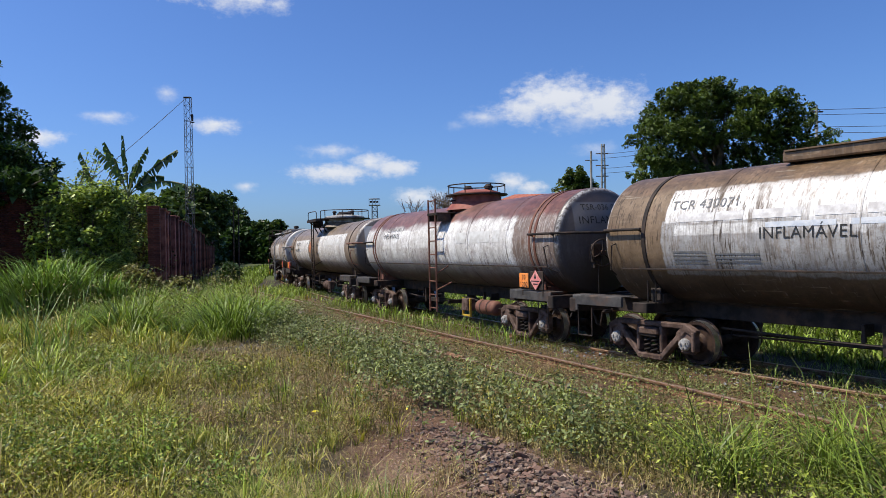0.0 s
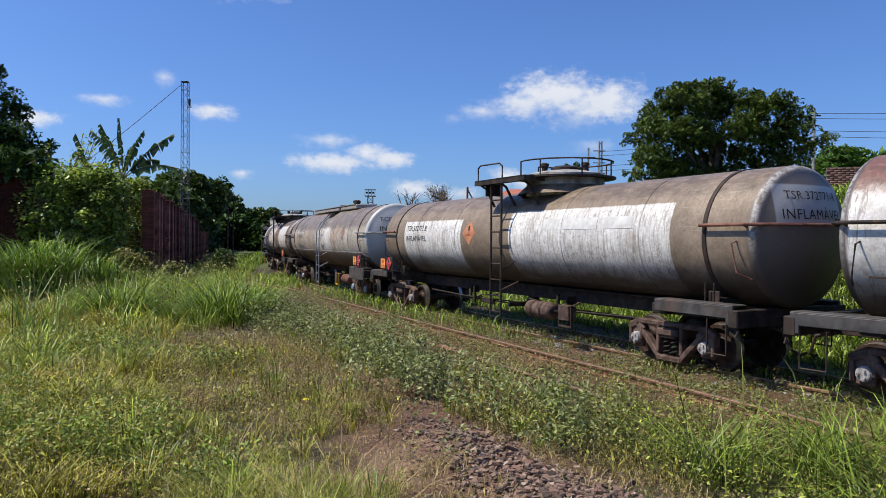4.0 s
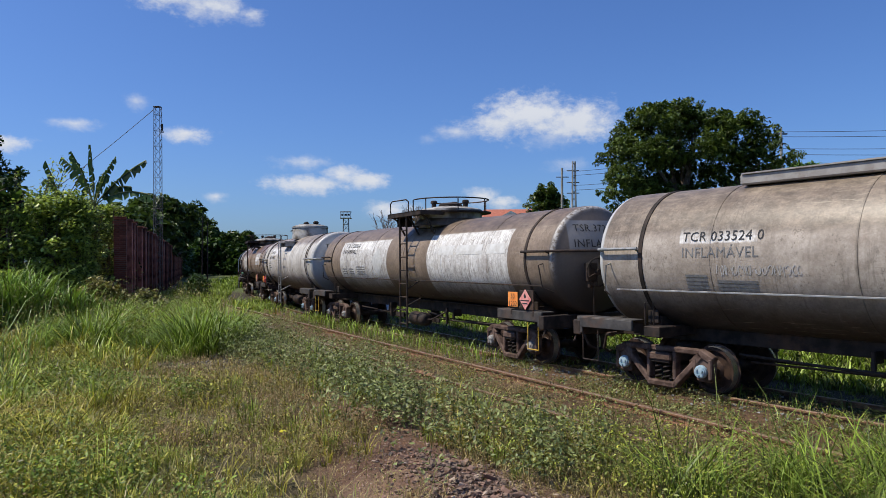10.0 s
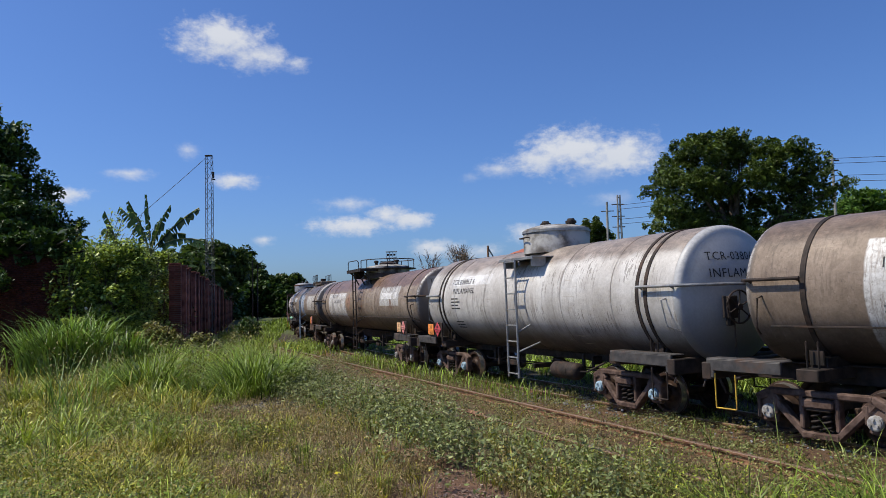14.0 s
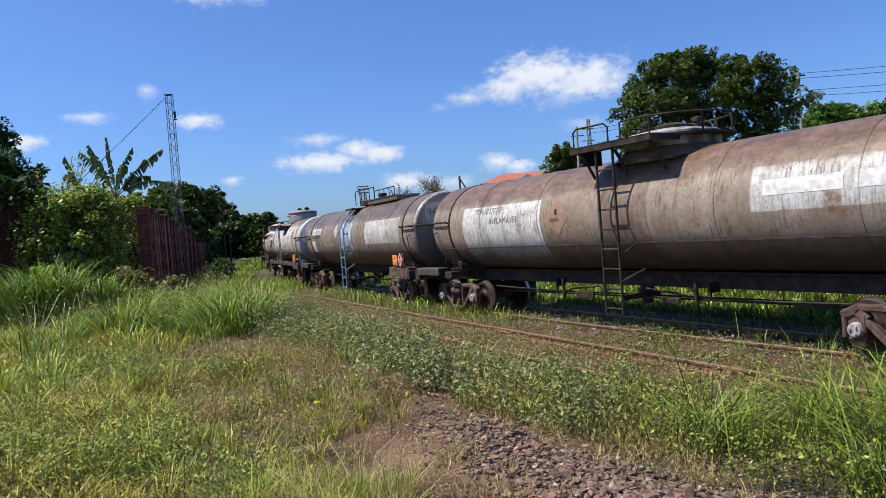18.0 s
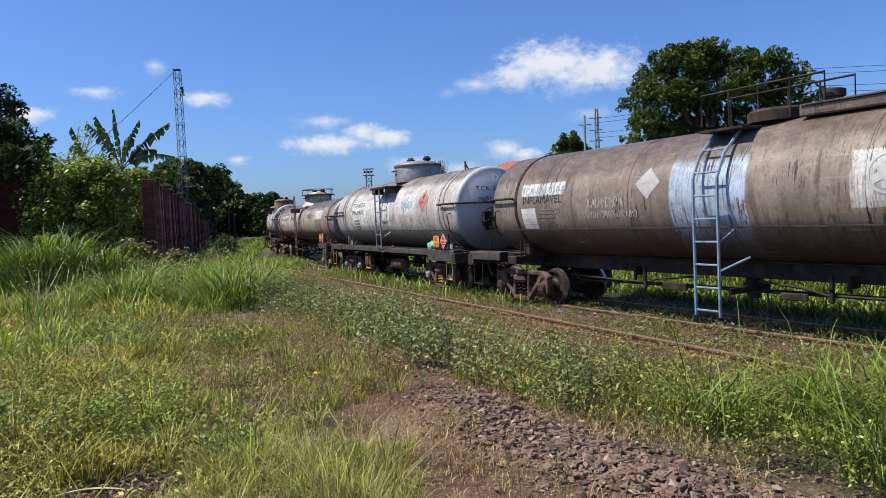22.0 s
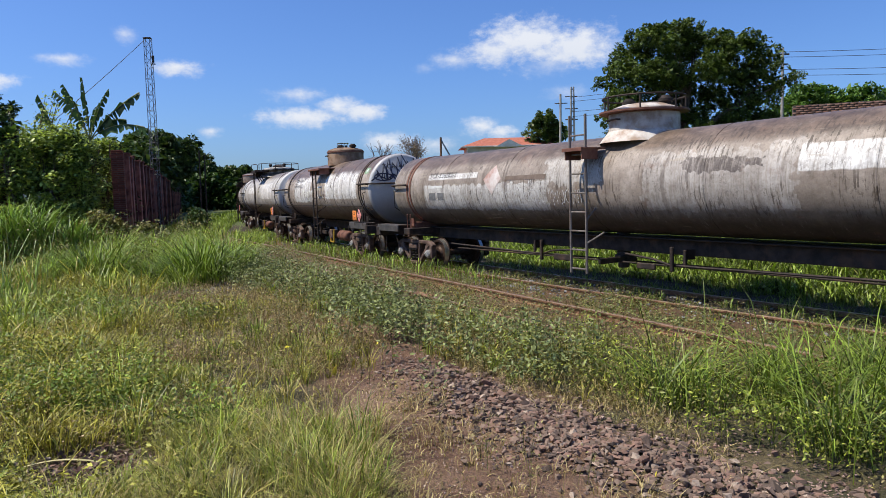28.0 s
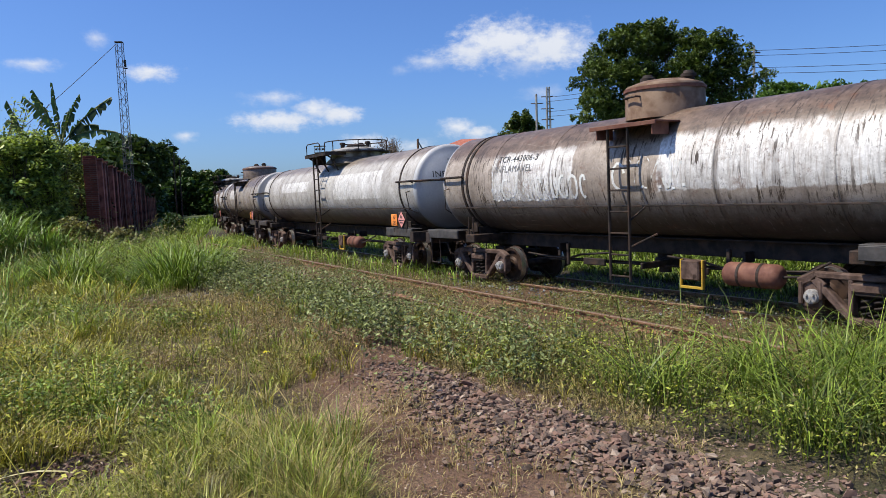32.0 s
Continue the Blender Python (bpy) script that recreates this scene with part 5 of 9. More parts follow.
FADED_ORANGE_MARK = surface("faded_orange_paint", (0.40, 0.15, 0.075), (0.48, 0.22, 0.12), 6, 60, 0.6, 0.0, 0.1, (0.3, 0.14, 0.08))
FADED_RED_SIGN = surface("faded_crimson_paint", (0.38, 0.12, 0.115), (0.46, 0.19, 0.17), 6, 60, 0.6, 0.0, 0.1, (0.25, 0.12, 0.1))
RUSTY_MARK = surface("rust_brown_diamond", (0.25, 0.15, 0.105), (0.31, 0.20, 0.14), 6, 60, 0.7, 0.0, 0.1)
GREEN_STICKER = surface("green_sticker", (0.13, 0.28, 0.13), (0.22, 0.36, 0.2), 9, 60, 0.5, 0.0, 0.1)
RED_DOME = surface("rust_red_dome", (0.20, 0.055, 0.04), (0.30, 0.10, 0.075), 4, 60, 0.65, 0.0, 0.2, (0.34, 0.27, 0.24))
BROWN_DOME = surface("rust_streaked_dome", (0.15, 0.09, 0.055), (0.27, 0.19, 0.13), 4, 60, 0.7, 0.1, 0.2, (0.14, 0.08, 0.05))
SILVER_STRAP = surface("dirty_aluminium_strap", (0.28, 0.26, 0.24), (0.36, 0.34, 0.32), 7, 60, 0.6, 0.2, 0.2, (0.18, 0.11, 0.08))
DULL_LADDER = surface("dull_grey_ladder_steel", (0.12, 0.105, 0.095), (0.18, 0.16, 0.145), 7, 60, 0.7, 0.1, 0.2, (0.12, 0.07, 0.05))
SPRAY_BLUE = surface("blue_black_spray_paint", (0.015, 0.016, 0.035), (0.03, 0.03, 0.06), 9, 60, 0.6, 0.0, 0.1)
CHALK = surface("chalky_white_scrawl", (0.52, 0.51, 0.49), (0.62, 0.61, 0.59), 9, 60, 0.7, 0.0, 0.1)
ROSE_MARK = surface("worn_rose_placard", (0.36, 0.20, 0.16), (0.58, 0.54, 0.51), 2.6, 60, 0.6, 0.0, 0.1, (0.30, 0.14, 0.10))
DARK_BAND = surface("dark_brown_paint_band", (0.13, 0.095, 0.075), (0.17, 0.13, 0.105), 7, 60, 0.7, 0.0, 0.1)
BLUE_LADDER = surface("dusty_blue_ladder_steel", (0.16, 0.23, 0.33), (0.22, 0.30, 0.40), 9, 60, 0.7, 0.0, 0.2, (0.14, 0.11, 0.10))
STAINED_DOME = surface("rust_stained_pale_dome", (0.30, 0.22, 0.16), (0.58, 0.55, 0.51), 3, 60, 0.7, 0.05, 0.2, (0.26, 0.14, 0.08))
FADED_DIAMOND = surface("worn_red_brown_diamond", (0.23, 0.125, 0.095), (0.30, 0.19, 0.15), 6, 60, 0.7, 0.0, 0.1)
FADED_OVAL = surface("worn_peach_paint", (0.40, 0.27, 0.20), (0.42, 0.33, 0.26), 6, 60, 0.7, 0.0, 0.1)
TRAIN = [
    spec("a", -1.1, 8.93, "brown and silver tank wagon with a worn white panel", "ridge", off=0.48, ridge=(-2.9, 2.9), side=(0.20, 0.14, 0.088), top=(0.165, 0.108, 0.062), head=(0.165, 0.108, 0.062), top_at=0.66, streak=0.95, stain=0.3,
         radius=1.05, panels=[(-4.55, 5.0, -0.52, 0.24, (0.40, 0.40, 0.40), 0.1), (-4.5, 5.0, 0.22, 0.70, (0.84, 0.84, 0.84), 0.08), (-4.3, -2.6, 0.04, 0.18, WHITE, 0.05), (-2.4, 3.0, 0.04, 0.24, (0.66, 0.66, 0.66), 0.3)], text=[("TCR 430071", -4.42, 24, 0.22, GREY_LETTER), ("INFLAMÁVEL", -2.9, -2, 0.22, BLACK)], plate="1202",
         bars=[(name_bars(-4.25, 0.85, 13, 20), WORN_GREY, "worn_name_bar"), (name_bars(-2.8, 0.4, 6, 10), GHOST_BLUE, "worn_slogan_bar"), ([(-4.35, -3.75, -12 - 3 * k, -10.6 - 3 * k, 0) for k in range(4)] + [(-3.6, -2.9, -14 - 3 * k, -12.6 - 3 * k, 0) for k in range(3)], FLAG, "data_line")]),
    spec("b", 12.42, 20.42, "tank wagon with silver flanks and a rusty red crown", "drum", off=0.28, side=LIGHT, top=(0.155, 0.058, 0.04), head=(0.10, 0.085, 0.08), top_at=0.5, dome_r=0.62, wob_crown=0.45, head_panel=(0.26,0.25,0.25), radius=1.03, ladder=0.45, dome_x=0.6, cap=0,
         panels=[(3.95, 6.0, -0.95, 0.95, (0.24, 0.185, 0.16), 0.35), (-3.4, -0.2, -0.05, 0.42, WHITE, 0.2), (0.4, 3.9, -0.4, 0.55, WHITE, 0.15)], strap_mat=BROWN_IRON, straps=(-0.09, 0.09), cyl=2.5, box=1.75, yellow_box=True, plate="1202", wheel=True, dome_mat=RED_DOME, hoop=True, dome_low=0.14, flecks=0.45, shelf_w=0.55, ladder_top=0.1, ladder_mat=BROWN_IRON,
         text=[("TSR-036 041-9", -3.2, 24, 0.19, GREY_LETTER), ("INFLAMÁVEL", -3.35, 13, 0.2, BLACK)], end_text=[("TSR-036 041-9", 2.5, 0.16), ("INFLAMÁVEL", 2.24, 0.2)],
         bars=[(name_bars(1.4, 3.40, 2, 16), FAINT, "worn_name_bar")]),
    spec("c", 24.0, 34.1, "brown tank wagon with silver panels and crown walkway", "platform", off=0.42, side=(0.26, 0.205, 0.155), head=(0.21, 0.175, 0.15), top=(0.20, 0.155, 0.115), top_at=0.6, line=False, streak=0.25, stain=0.25, head_panel=WHITE, radius=1.0, ladder=0.5, dome_x=1.3, metal=0.2,
         panels=[(-4.5, -1.35, -0.85, 0.42, WHITE, 0.03), (0.7, 5.2, -0.85, 0.52, WHITE, 0.04)], cyl=1.6, cyl_mat=BOGIE_STEEL, box=2.6, plate_back="1202", end_text=[("TSR.372771-8", 2.42, 0.17), ("INFLAMÁVEL", 2.15, 0.2)],
         text=[("TSR.372771.8", -4.35, 10, 0.2, BLACK), ("INFLAMÁVEL", -4.35, -5, 0.2, BLACK)], diamonds=[(-0.95, 6, 0.29, FADED_ORANGE_MARK, "LÍQUIDO")],
         bars=[(name_bars(1.9, 4.70, 8, 20), FAINT, "worn_name_bar")], rail_mat=BROWN_IRON),
    spec("d", 37.68, 47.12, "streaked silver tank wagon with a ridge walkway", "ridge", ridge=(-3.6, 3.0), side=(0.43, 0.38, 0.33), top=(0.20, 0.16, 0.12), head=LIGHT, top_at=0.30, streak=0.3, stain=0.15, radius=1.08, ladder=0.35, cap=1,
         yellow_springs=True, ladder_mat=GALV, ridge_mat=SILVER_STRAP, plate_h=0.36, plate_w=1.6, panels=[(-0.7, 1.7, -0.5, 0.75, (0.66, 0.65, 0.63), 0.4), (2.4, 5.2, -0.45, 0.2, (0.48, 0.45, 0.41), 0.4), (-4.2, -3.0, 0.2, 0.42, WHITE, 0.05)], cyl=3.1, box=2.3, yellow_box=True, plate="1202", sign_col=RED_SIGN, strap_mat=FRAME_STEEL, rail_mat=GALV,
         text=[("TCR 033524 0", -4.15, 13, 0.2, BLACK), ("INFLAMÁVEL", -4.15, 1, 0.2, GREY_LETTER)], end_text=[("TCR-033524-0", 2.42, 0.2), ("INFLAMÁVEL", 2.12, 0.22)], diamonds=[(3.4, 9, 0.27, FADED_DIAMOND, None)],
         bars=[([(-4.1, -3.75, -14 - 3 * k, -12 - 3 * k, 0) for k in range(4)] + [(-3.6, -3.0, -18 - 3 * k, -16 - 3 * k, 0) for k in range(3)], FLAG, "data_line"), ([(5.0 + 0.22 * k, 5.12 + 0.22 * k, -40, -37, 0) for k in range(3)], WHITE_LETTER, "data_line")], rings=[(2.4, 9, 0.30, FADED_OVAL)], scrawl=[(-3.6, -2.4, -12, -5, SCRAWL_GREY, 5)]),
    spec("e", 50.88, 61.0, "brown tank wagon with broad weathered silver panels", "platform", off=0.36, side=(0.245, 0.19, 0.145), head=(0.17, 0.14, 0.118), top=(0.17, 0.128, 0.096), top_at=0.62, streak=0.3, stain=0.2, head_panel=(0.42,0.42,0.43), radius=1.0, ladder=0.75, dome_x=1.1,
         panels=[(-4.3, -0.7, -0.85, 0.60, (0.62, 0.62, 0.61), 0.04), (1.7, 5.2, -0.85, 0.62, WHITE, 0.04), (-3.9, -2.0, 0.36, 0.56, (0.78, 0.78, 0.77), 0.02)], cyl=0.9, cyl_mat=FRAME_STEEL, plate="1202", wheel=True, yellow_steps=True,
         text=[("TSR-372836-6", -4.0, 25, 0.19, BLACK), ("INFLAMÁVEL", -4.1, 14, 0.19, BLACK)], end_text=[("TSR.372836 6", 2.42, 0.19), ("INFLAMÁVEL", 2.14, 0.2)], diamonds=[(-1.35, 0, 0.42, LOGO_GREY, None)],
         bars=[(name_bars(2.3, 5.24, 8, 20), FAINT, "worn_name_bar"), ([(-4.1 + 0.55 * k, -3.75 + 0.55 * k, -13 - 4 * j, -11.4 - 4 * j, 0) for k in range(2) for j in range(3)] + [(-2.95, -2.3, -9 - 4 * j, -7.6 - 4 * j, 0) for j in range(4)], FLAG, "data_line")]),
    spec("f", 64.5, 71.26, "bright aluminium tank wagon with a drum dome", "drum", off=0.42, even=0.8, flecks=0.15, side=(0.60, 0.585, 0.56), head=(0.50, 0.51, 0.52), top=(0.27, 0.22, 0.18), top_at=0.62, streak=0.5, stain=0.12, radius=1.11, axis=2.01, metal=0.2, ladder=0.4, dome_x=0.3, cap=1,
         ladder_mat=GALV, walk_mat=GALV, panels=[(-2.9, -0.9, 0.35, 0.55, (0.72, 0.72, 0.72), 0.05)], straps=(-0.1, 0.1), strap_mat=FRAME_STEEL, plate_back="1202", wheel=True, deck=False, line=False, dome_mat=STAINED_DRUM, dome_r=0.72, rim_mat=GALV, cyl=1.6, cyl_mat=FRAME_STEEL, rail_mat=GALV,
         text=[("TCR.038063 6", -2.85, 22, 0.19, BLACK), ("INFLAMÁVEL", -2.7, 10, 0.19, BLACK)], end_text=[("TCR-038063-6", 2.45, 0.19), ("INFLAMÁVEL", 2.18, 0.2)],
         bars=[([(-2.75, -2.4 + 0.1 * (k % 2), 3 - 4 * k, 4.4 - 4 * k, 0) for k in range(4)] + [(-2.7, -2.3, -27 - 4 * k, -25.4 - 4 * k, 0) for k in range(3)], BLACK, "data_line")]),
    spec("g", 74.67, 84.98, "rusty brown tank wagon with silver panels and a walkway", "platform", off=0.5, side=(0.31, 0.255, 0.205), head=(0.17, 0.135, 0.115), top=(0.17, 0.105, 0.072), top_at=0.46, wob_crown=0.5, streak=0.5, stain=0.85, head_panel=(0.30,0.29,0.285), radius=1.0, ladder=0.6, dome_x=1.0,
         panels=[(-1.5, 0.0, -0.9, 0.7, (0.30, 0.235, 0.175), 0.05), (0.15, 1.3, -0.9, 0.9, (0.17, 0.125, 0.095), 0.03), (-4.4, -1.5, -0.85, 0.42, LIGHT, 0.04), (3.2, 5.2, -0.1, 0.5, (0.56, 0.56, 0.55), 0.06)], plate="1202", plate_col=PALE_ORANGE, wheel=True,
         text=[("TCR-372777-7", -3.9, 15, 0.17, GREY_LETTER), ("INFLAMÁVEL", -3.3, 2, 0.18, GREY_LETTER)], end_text=[("TCR-372777-7", 2.42, 0.19), ("INFLAMÁVEL", 2.16, 0.17)], diamonds=[(-1.0, 3, 0.36, RUSTY_MARK, "LÍQUIDO")],
         bars=[(name_bars(3.4, 5.00, 6, 18), WORN_GREY, "worn_name_bar")]),
    spec("h", 88.35, 97.68, "brown-grey tank wagon with a pale blue band", "ridge", off=0.55, ridge=(1.3, 3.9), crown_rail=(-0.4, 1.6), side=(0.27, 0.222, 0.18), head=(0.17, 0.155, 0.145), top=(0.14, 0.105, 0.078), top_at=0.46, streak=0.8, stain=0.4, head_panel=(0.36,0.37,0.38), radius=1.03, ladder=0.3,
         ladder_mat=BLUE_LADDER, panels=[(-0.5, 0.85, -0.9, 0.9, (0.42, 0.52, 0.66), 0.02), (2.3, 4.6, -0.25, 0.42, (0.60, 0.59, 0.57), 0.06), (4.6, 5.3, -0.25, 0.42, (0.48, 0.46, 0.43), 0.06), (-4.3, -3.0, 0.18, 0.4, WHITE, 0.05)],
         plate="1201", plate_mat=GREY_PAINT, lead_mat=BOGIE_STEEL, plate_h=0.24, wheel=True, cap=2,
         text=[("TCR-843 030-6", -4.3, 12, 0.2, CAP_BLUE), ("INFLAMÁVEL", -4.25, 2, 0.2, BLACK)], head_mark="D", end_text=[("INFLAMÁVEL", 2.35, 0.22)], diamonds=[(-0.95, 14, 0.26, SCRAWL_GREY, None)],
         bars=[([(-4.3, -3.85, -26, -3, 0)], PALE_MARK, "pale_panel"), ([(-3.75, -3.1 - 0.1 * k, -6 - 4 * k, -4.4 - 4 * k, 0) for k in range(3)], FLAG, "data_line")], scrawl=[(-2.4, -1.5, -6, 4, SCRAWL_PALE, 7), (-2.6, -1.2, -16, -9, SCRAWL_PALE, 12)], rings=[(2.75, 8, 0.24, LOGO_GREY)]),
    spec("i", 101.33, 108.35, "scuffed aluminium tank wagon with a drum dome", "drum", dome_r=0.68, deck=True, bag=True, plate_h=0.26, side=(0.57, 0.545, 0.52), head=(0.52, 0.52, 0.53), top=(0.22, 0.18, 0.145), top_at=0.66, streak=0.5, stain=0.6, radius=1.03, metal=0.25, ladder=0.12, dome_x=0.45,
         ladder_mat=GALV, ladder_foot=1.05, panels=[(-2.9, 0.6, -0.3, 0.45, WHITE, 0.12), (1.35, 2.4, -0.02, 0.5, (0.70, 0.71, 0.73), 0.1)], straps=(-0.12, 0.12), strap_mat=SILVER_STRAP, plate="1202", wheel=True, yellow_steps=True, yellow_springs=True,
         box=-1.6, yellow_box=True, cyl=0.7, cyl_mat=BOGIE_STEEL, rim_mat=BROWN_IRON, dome_mat=GALV, text=[("TCR-369513-1", -2.75, 16, 0.2, BLACK), ("INFLAMÁVEL", -2.75, 3, 0.19, BLACK)], head_mark="D", head_panel=(0.74, 0.75, 0.78), end_text=[("TCR-369513-1", 2.34, 0.17), ("INFLAMÁVEL", 2.09, 0.17)],
         diamonds=[(3.0, 17, 0.31, FADED_RED_SIGN, "INFLAMÁVEL")], bars=[([(1.55 + 0.2 * k, 1.68 + 0.2 * k, 8, 18, 0.03) for k in range(4)], CAP_BLUE, "blue_shape_mark"), ([(-2.6, -2.1, -10 - 5 * k, -7 - 5 * k, 0) for k in range(4)], FLAG, "data_line")]),
    spec("j", 111.9, 124.27, "long rust-streaked silver tank wagon with a dome walkway", "drum", side=(0.32, 0.275, 0.235), dome_r=0.60, head=(0.30, 0.29, 0.28), top=(0.15, 0.108, 0.08), top_at=0.6, streak=0.7, stain=0.45, head_panel=(0.42,0.41,0.40), radius=0.87, axis=1.95, ladder=0.15, dome_x=0.7,
         panels=[(1.5, 4.1, -0.5, 0.5, (0.42, 0.39, 0.36), 0.7), (-1.0, 0.5, 0.0, 0.8, (0.48, 0.46, 0.43), 0.7), (2.2, 3.6, 0.18, 0.36, (0.13, 0.11, 0.10), 0.5), (4.1, 5.5, 0.1, 0.5, WHITE, 0.06), (-5.4, -3.3, 0.28, 0.42, (0.74, 0.74, 0.73), 0.03), (-5.6, -0.9, -0.5, 0.12, (0.56, 0.55, 0.53), 0.3)], plate="1202", cap=0, strap_mat=BROWN_IRON, straps=(-0.07, 0.07), dome_mat=STAINED_DOME, hoop=True, line=False, shelf_w=0.5, ladder_top=0.34, ladder_mat=DULL_LADDER, walk_mat=BROWN_IRON,
         text=[("TCR-336283-3", -5.35, 19, 0.19, BLACK)], end_text=[("TCR-336283-3", 2.42, 0.18), ("INFLAMÁVEL", 2.15, 0.18)], diamonds=[(-2.7, 13, 0.32, ROSE_MARK, None)],
         bars=[([(-2.25, -0.95, 10, 16, 0)], DARK_BAND, "dark_band"), ([(-5.35, -4.7, 3, 7, 0)], PALE_MARK, "pale_label"), ([(-5.35 + 0.4 * k, -5.05 + 0.4 * k, -15, -4, 0.02) for k in range(2)], FLAG, "data_line")], scrawl=[(-2.4, -1.2, -20, -2, CHALK, 17), (-1.2, 0.0, -22, -4, CHALK, 27)]),
    spec("k", 128.0, 135.66, "brown-streaked silver tank wagon with a rusty drum dome", "drum", side=(0.44, 0.385, 0.335), head=(0.52, 0.52, 0.53), top=(0.135, 0.092, 0.066), top_at=0.5, dome_r=0.62, wob_crown=0.5, streak=0.9, stain=0.75, radius=1.0, ladder=0.3, dome_x=0.25,
         panels=[(-3.1, -0.9, -0.35, 0.55, WHITE, 0.2), (0.9, 4.1, -0.25, 0.6, WHITE, 0.15)], plate="1202", plate_mat=GREY_PAINT, cyl=2.3, box=1.45, yellow_box=True, wheel=False, straps=(-0.08, 0.08), dome_mat=BROWN_DOME, walk_mat=BROWN_IRON, rail_mat=FRAME_STEEL,
         text=[("TCR-443006-3", -2.95, 22, 0.18, BLACK), ("INFLAMÁVEL", -3.0, 11, 0.18, GREY_LETTER)], diamonds=[(4.77, 32.5, 0.08, PALE_MARK, None)],
         scrawl=[(-3.1, -0.6, -20, 4, WHITE_LETTER, 21), (0.0, 1.2, -14, 12, WHITE_LETTER, 22)], bars=[([(4.62, 4.92, 27, 38, 0)], GREEN_STICKER, "green_sticker")], end_text=[("TCR-443006-3", 2.48, 0.19), ("INFLAMÁVEL", 2.2, 0.2)], graffiti=True),
    spec("l", 139.2, 150.3, "light silver tank wagon with a dome walkway", "platform", side=(0.52, 0.51, 0.49), head=(0.56, 0.57, 0.58), top=(0.22, 0.18, 0.145), top_at=0.7, streak=0.4, stain=0.15, radius=1.0, ladder=0.5, dome_x=1.0,
         panels=[(-4.0, -1.0, 0.1, 0.42, WHITE, 0.06), (1.5, 5.0, -0.2, 0.5, WHITE, 0.06)], plate="1202", end_text=[("TCR", 2.42, 0.2), ("INFLAMÁVEL", 2.14, 0.2)], cyl=2.6, box=1.9, yellow_box=True),
    spec("m", 153.9, 161.6, "grey-brown tank wagon with a low crown dome", "drum", side=(0.38, 0.35, 0.32), head=(0.42, 0.41, 0.40), top=(0.17, 0.13, 0.10), radius=1.03, ladder=0.4, dome_x=0.4, plate="1202", panels=[(-3.0, -0.8, 0.0, 0.45, LIGHT, 0.1)]),
    spec("n", 165.2, 175.4, "brown tank wagon with silver panels", "platform", side=(0.25, 0.19, 0.145), head=(0.40, 0.39, 0.38), radius=1.0, ladder=0.6, dome_x=1.0, plate="1202", panels=[(-4.4, -1.4, -0.45, 0.42, LIGHT, 0.06), (1.6, 5.0, -0.5, 0.5, LIGHT, 0.08)]),
    spec("o", 178.9, 186.6, "streaked silver tank wagon", "drum", side=(0.44, 0.42, 0.40), head=(0.45, 0.45, 0.45), radius=1.03, ladder=0.4, dome_x=0.4, panels=[(0.9, 3.5, -0.2, 0.5, LIGHT, 0.1)]),
    spec("p", 190.2, 200.4, "brown tank wagon at the far end of the train", "platform", side=(0.25, 0.19, 0.145), head=(0.40, 0.39, 0.38), radius=1.0, ladder=0.6, dome_x=1.0, panels=[(-4.4, -1.4, -0.45, 0.42, LIGHT, 0.06)]),
]
CARS = [(s, *tank_car(s)) for s in TRAIN]


# ======================================================== plants as loose blades and leaves
def blades(name, pts, height, width, lean, material, seed, label, category="grass", sag=0.35, kind="stuff", heading=None):
    """Grass: every blade a tapering strip that arches over."""
    rng = np.random.default_rng(seed)
    n = len(pts)
    h = height * rng.uniform(0.55, 1.2, n)
    a = rng.uniform(0, 2 * np.pi, n) if heading is None else heading + rng.normal(0, 0.5, n)
    d = np.stack([np.cos(a), np.sin(a), 0 * a], -1)
    b = a + rng.uniform(0.8, 2.2, n)
    s = np.stack([np.cos(b), np.sin(b), 0 * a], -1)
    w = (width * rng.uniform(0.6, 1.3, n))[:, None]
    over = (lean * rng.uniform(0.2, 1.2, n) * h)[:, None]
    up = np.array([0, 0, 1.0])
    drop = (sag * rng.uniform(0, 1, n))[:, None]
    h = h[:, None]
    p0 = pts - up * 0.03
    p1 = pts + up * h * 0.45 + d * over * 0.22
    p2 = pts + up * h * (0.82 - 0.3 * drop) + d * over * 0.6
    p3 = pts + up * h * (1 - drop) + d * over
    v = np.stack([p0 - s * w * 0.4, p0 + s * w * 0.4, p1 - s * w * 0.5, p1 + s * w * 0.5, p2 - s * w * 0.36, p2 + s * w * 0.36, p3], 1).reshape(-1, 3)
    base = (np.arange(n) * 7)[:, None]
    f = np.concatenate([base + [0, 1, 3], base + [0, 3, 2], base + [2, 3, 5], base + [2, 5, 4], base + [4, 5, 6]], 1).reshape(-1, 3)
    return tagged(new(name, raw_mesh(name, v, f, material)), label, category, kind=kind)


def tufts(name, centres, count, radius, height, width, lean, material, seed, label, sag=0.45):
    """Tufts: blades that spring from one root and lean outwards, each tuft with a height of its own."""
    rng = np.random.default_rng(seed)
    n = len(centres)
    k = np.maximum(3, (count * rng.lognormal(0, 0.45, n))).astype(int)
    tall = height * np.clip(rng.lognormal(0, 0.42, n), 0.4, 2.2)
    usual = float(np.mean(height))
    who = np.repeat(np.arange(n), k)
    a = rng.uniform(0, 2 * np.pi, len(who))
    r = np.abs(rng.normal(0, radius, len(who))) * (tall[who] / usual) ** 0.5
    p = centres[who] + np.stack([np.cos(a) * r, np.sin(a) * r, 0 * a], -1)
    p[:, 2] = ground_z(p[:, 0], p[:, 1])
    return blades(name, p, tall[who], width, lean, material, seed + 1, label, sag=sag, heading=a)


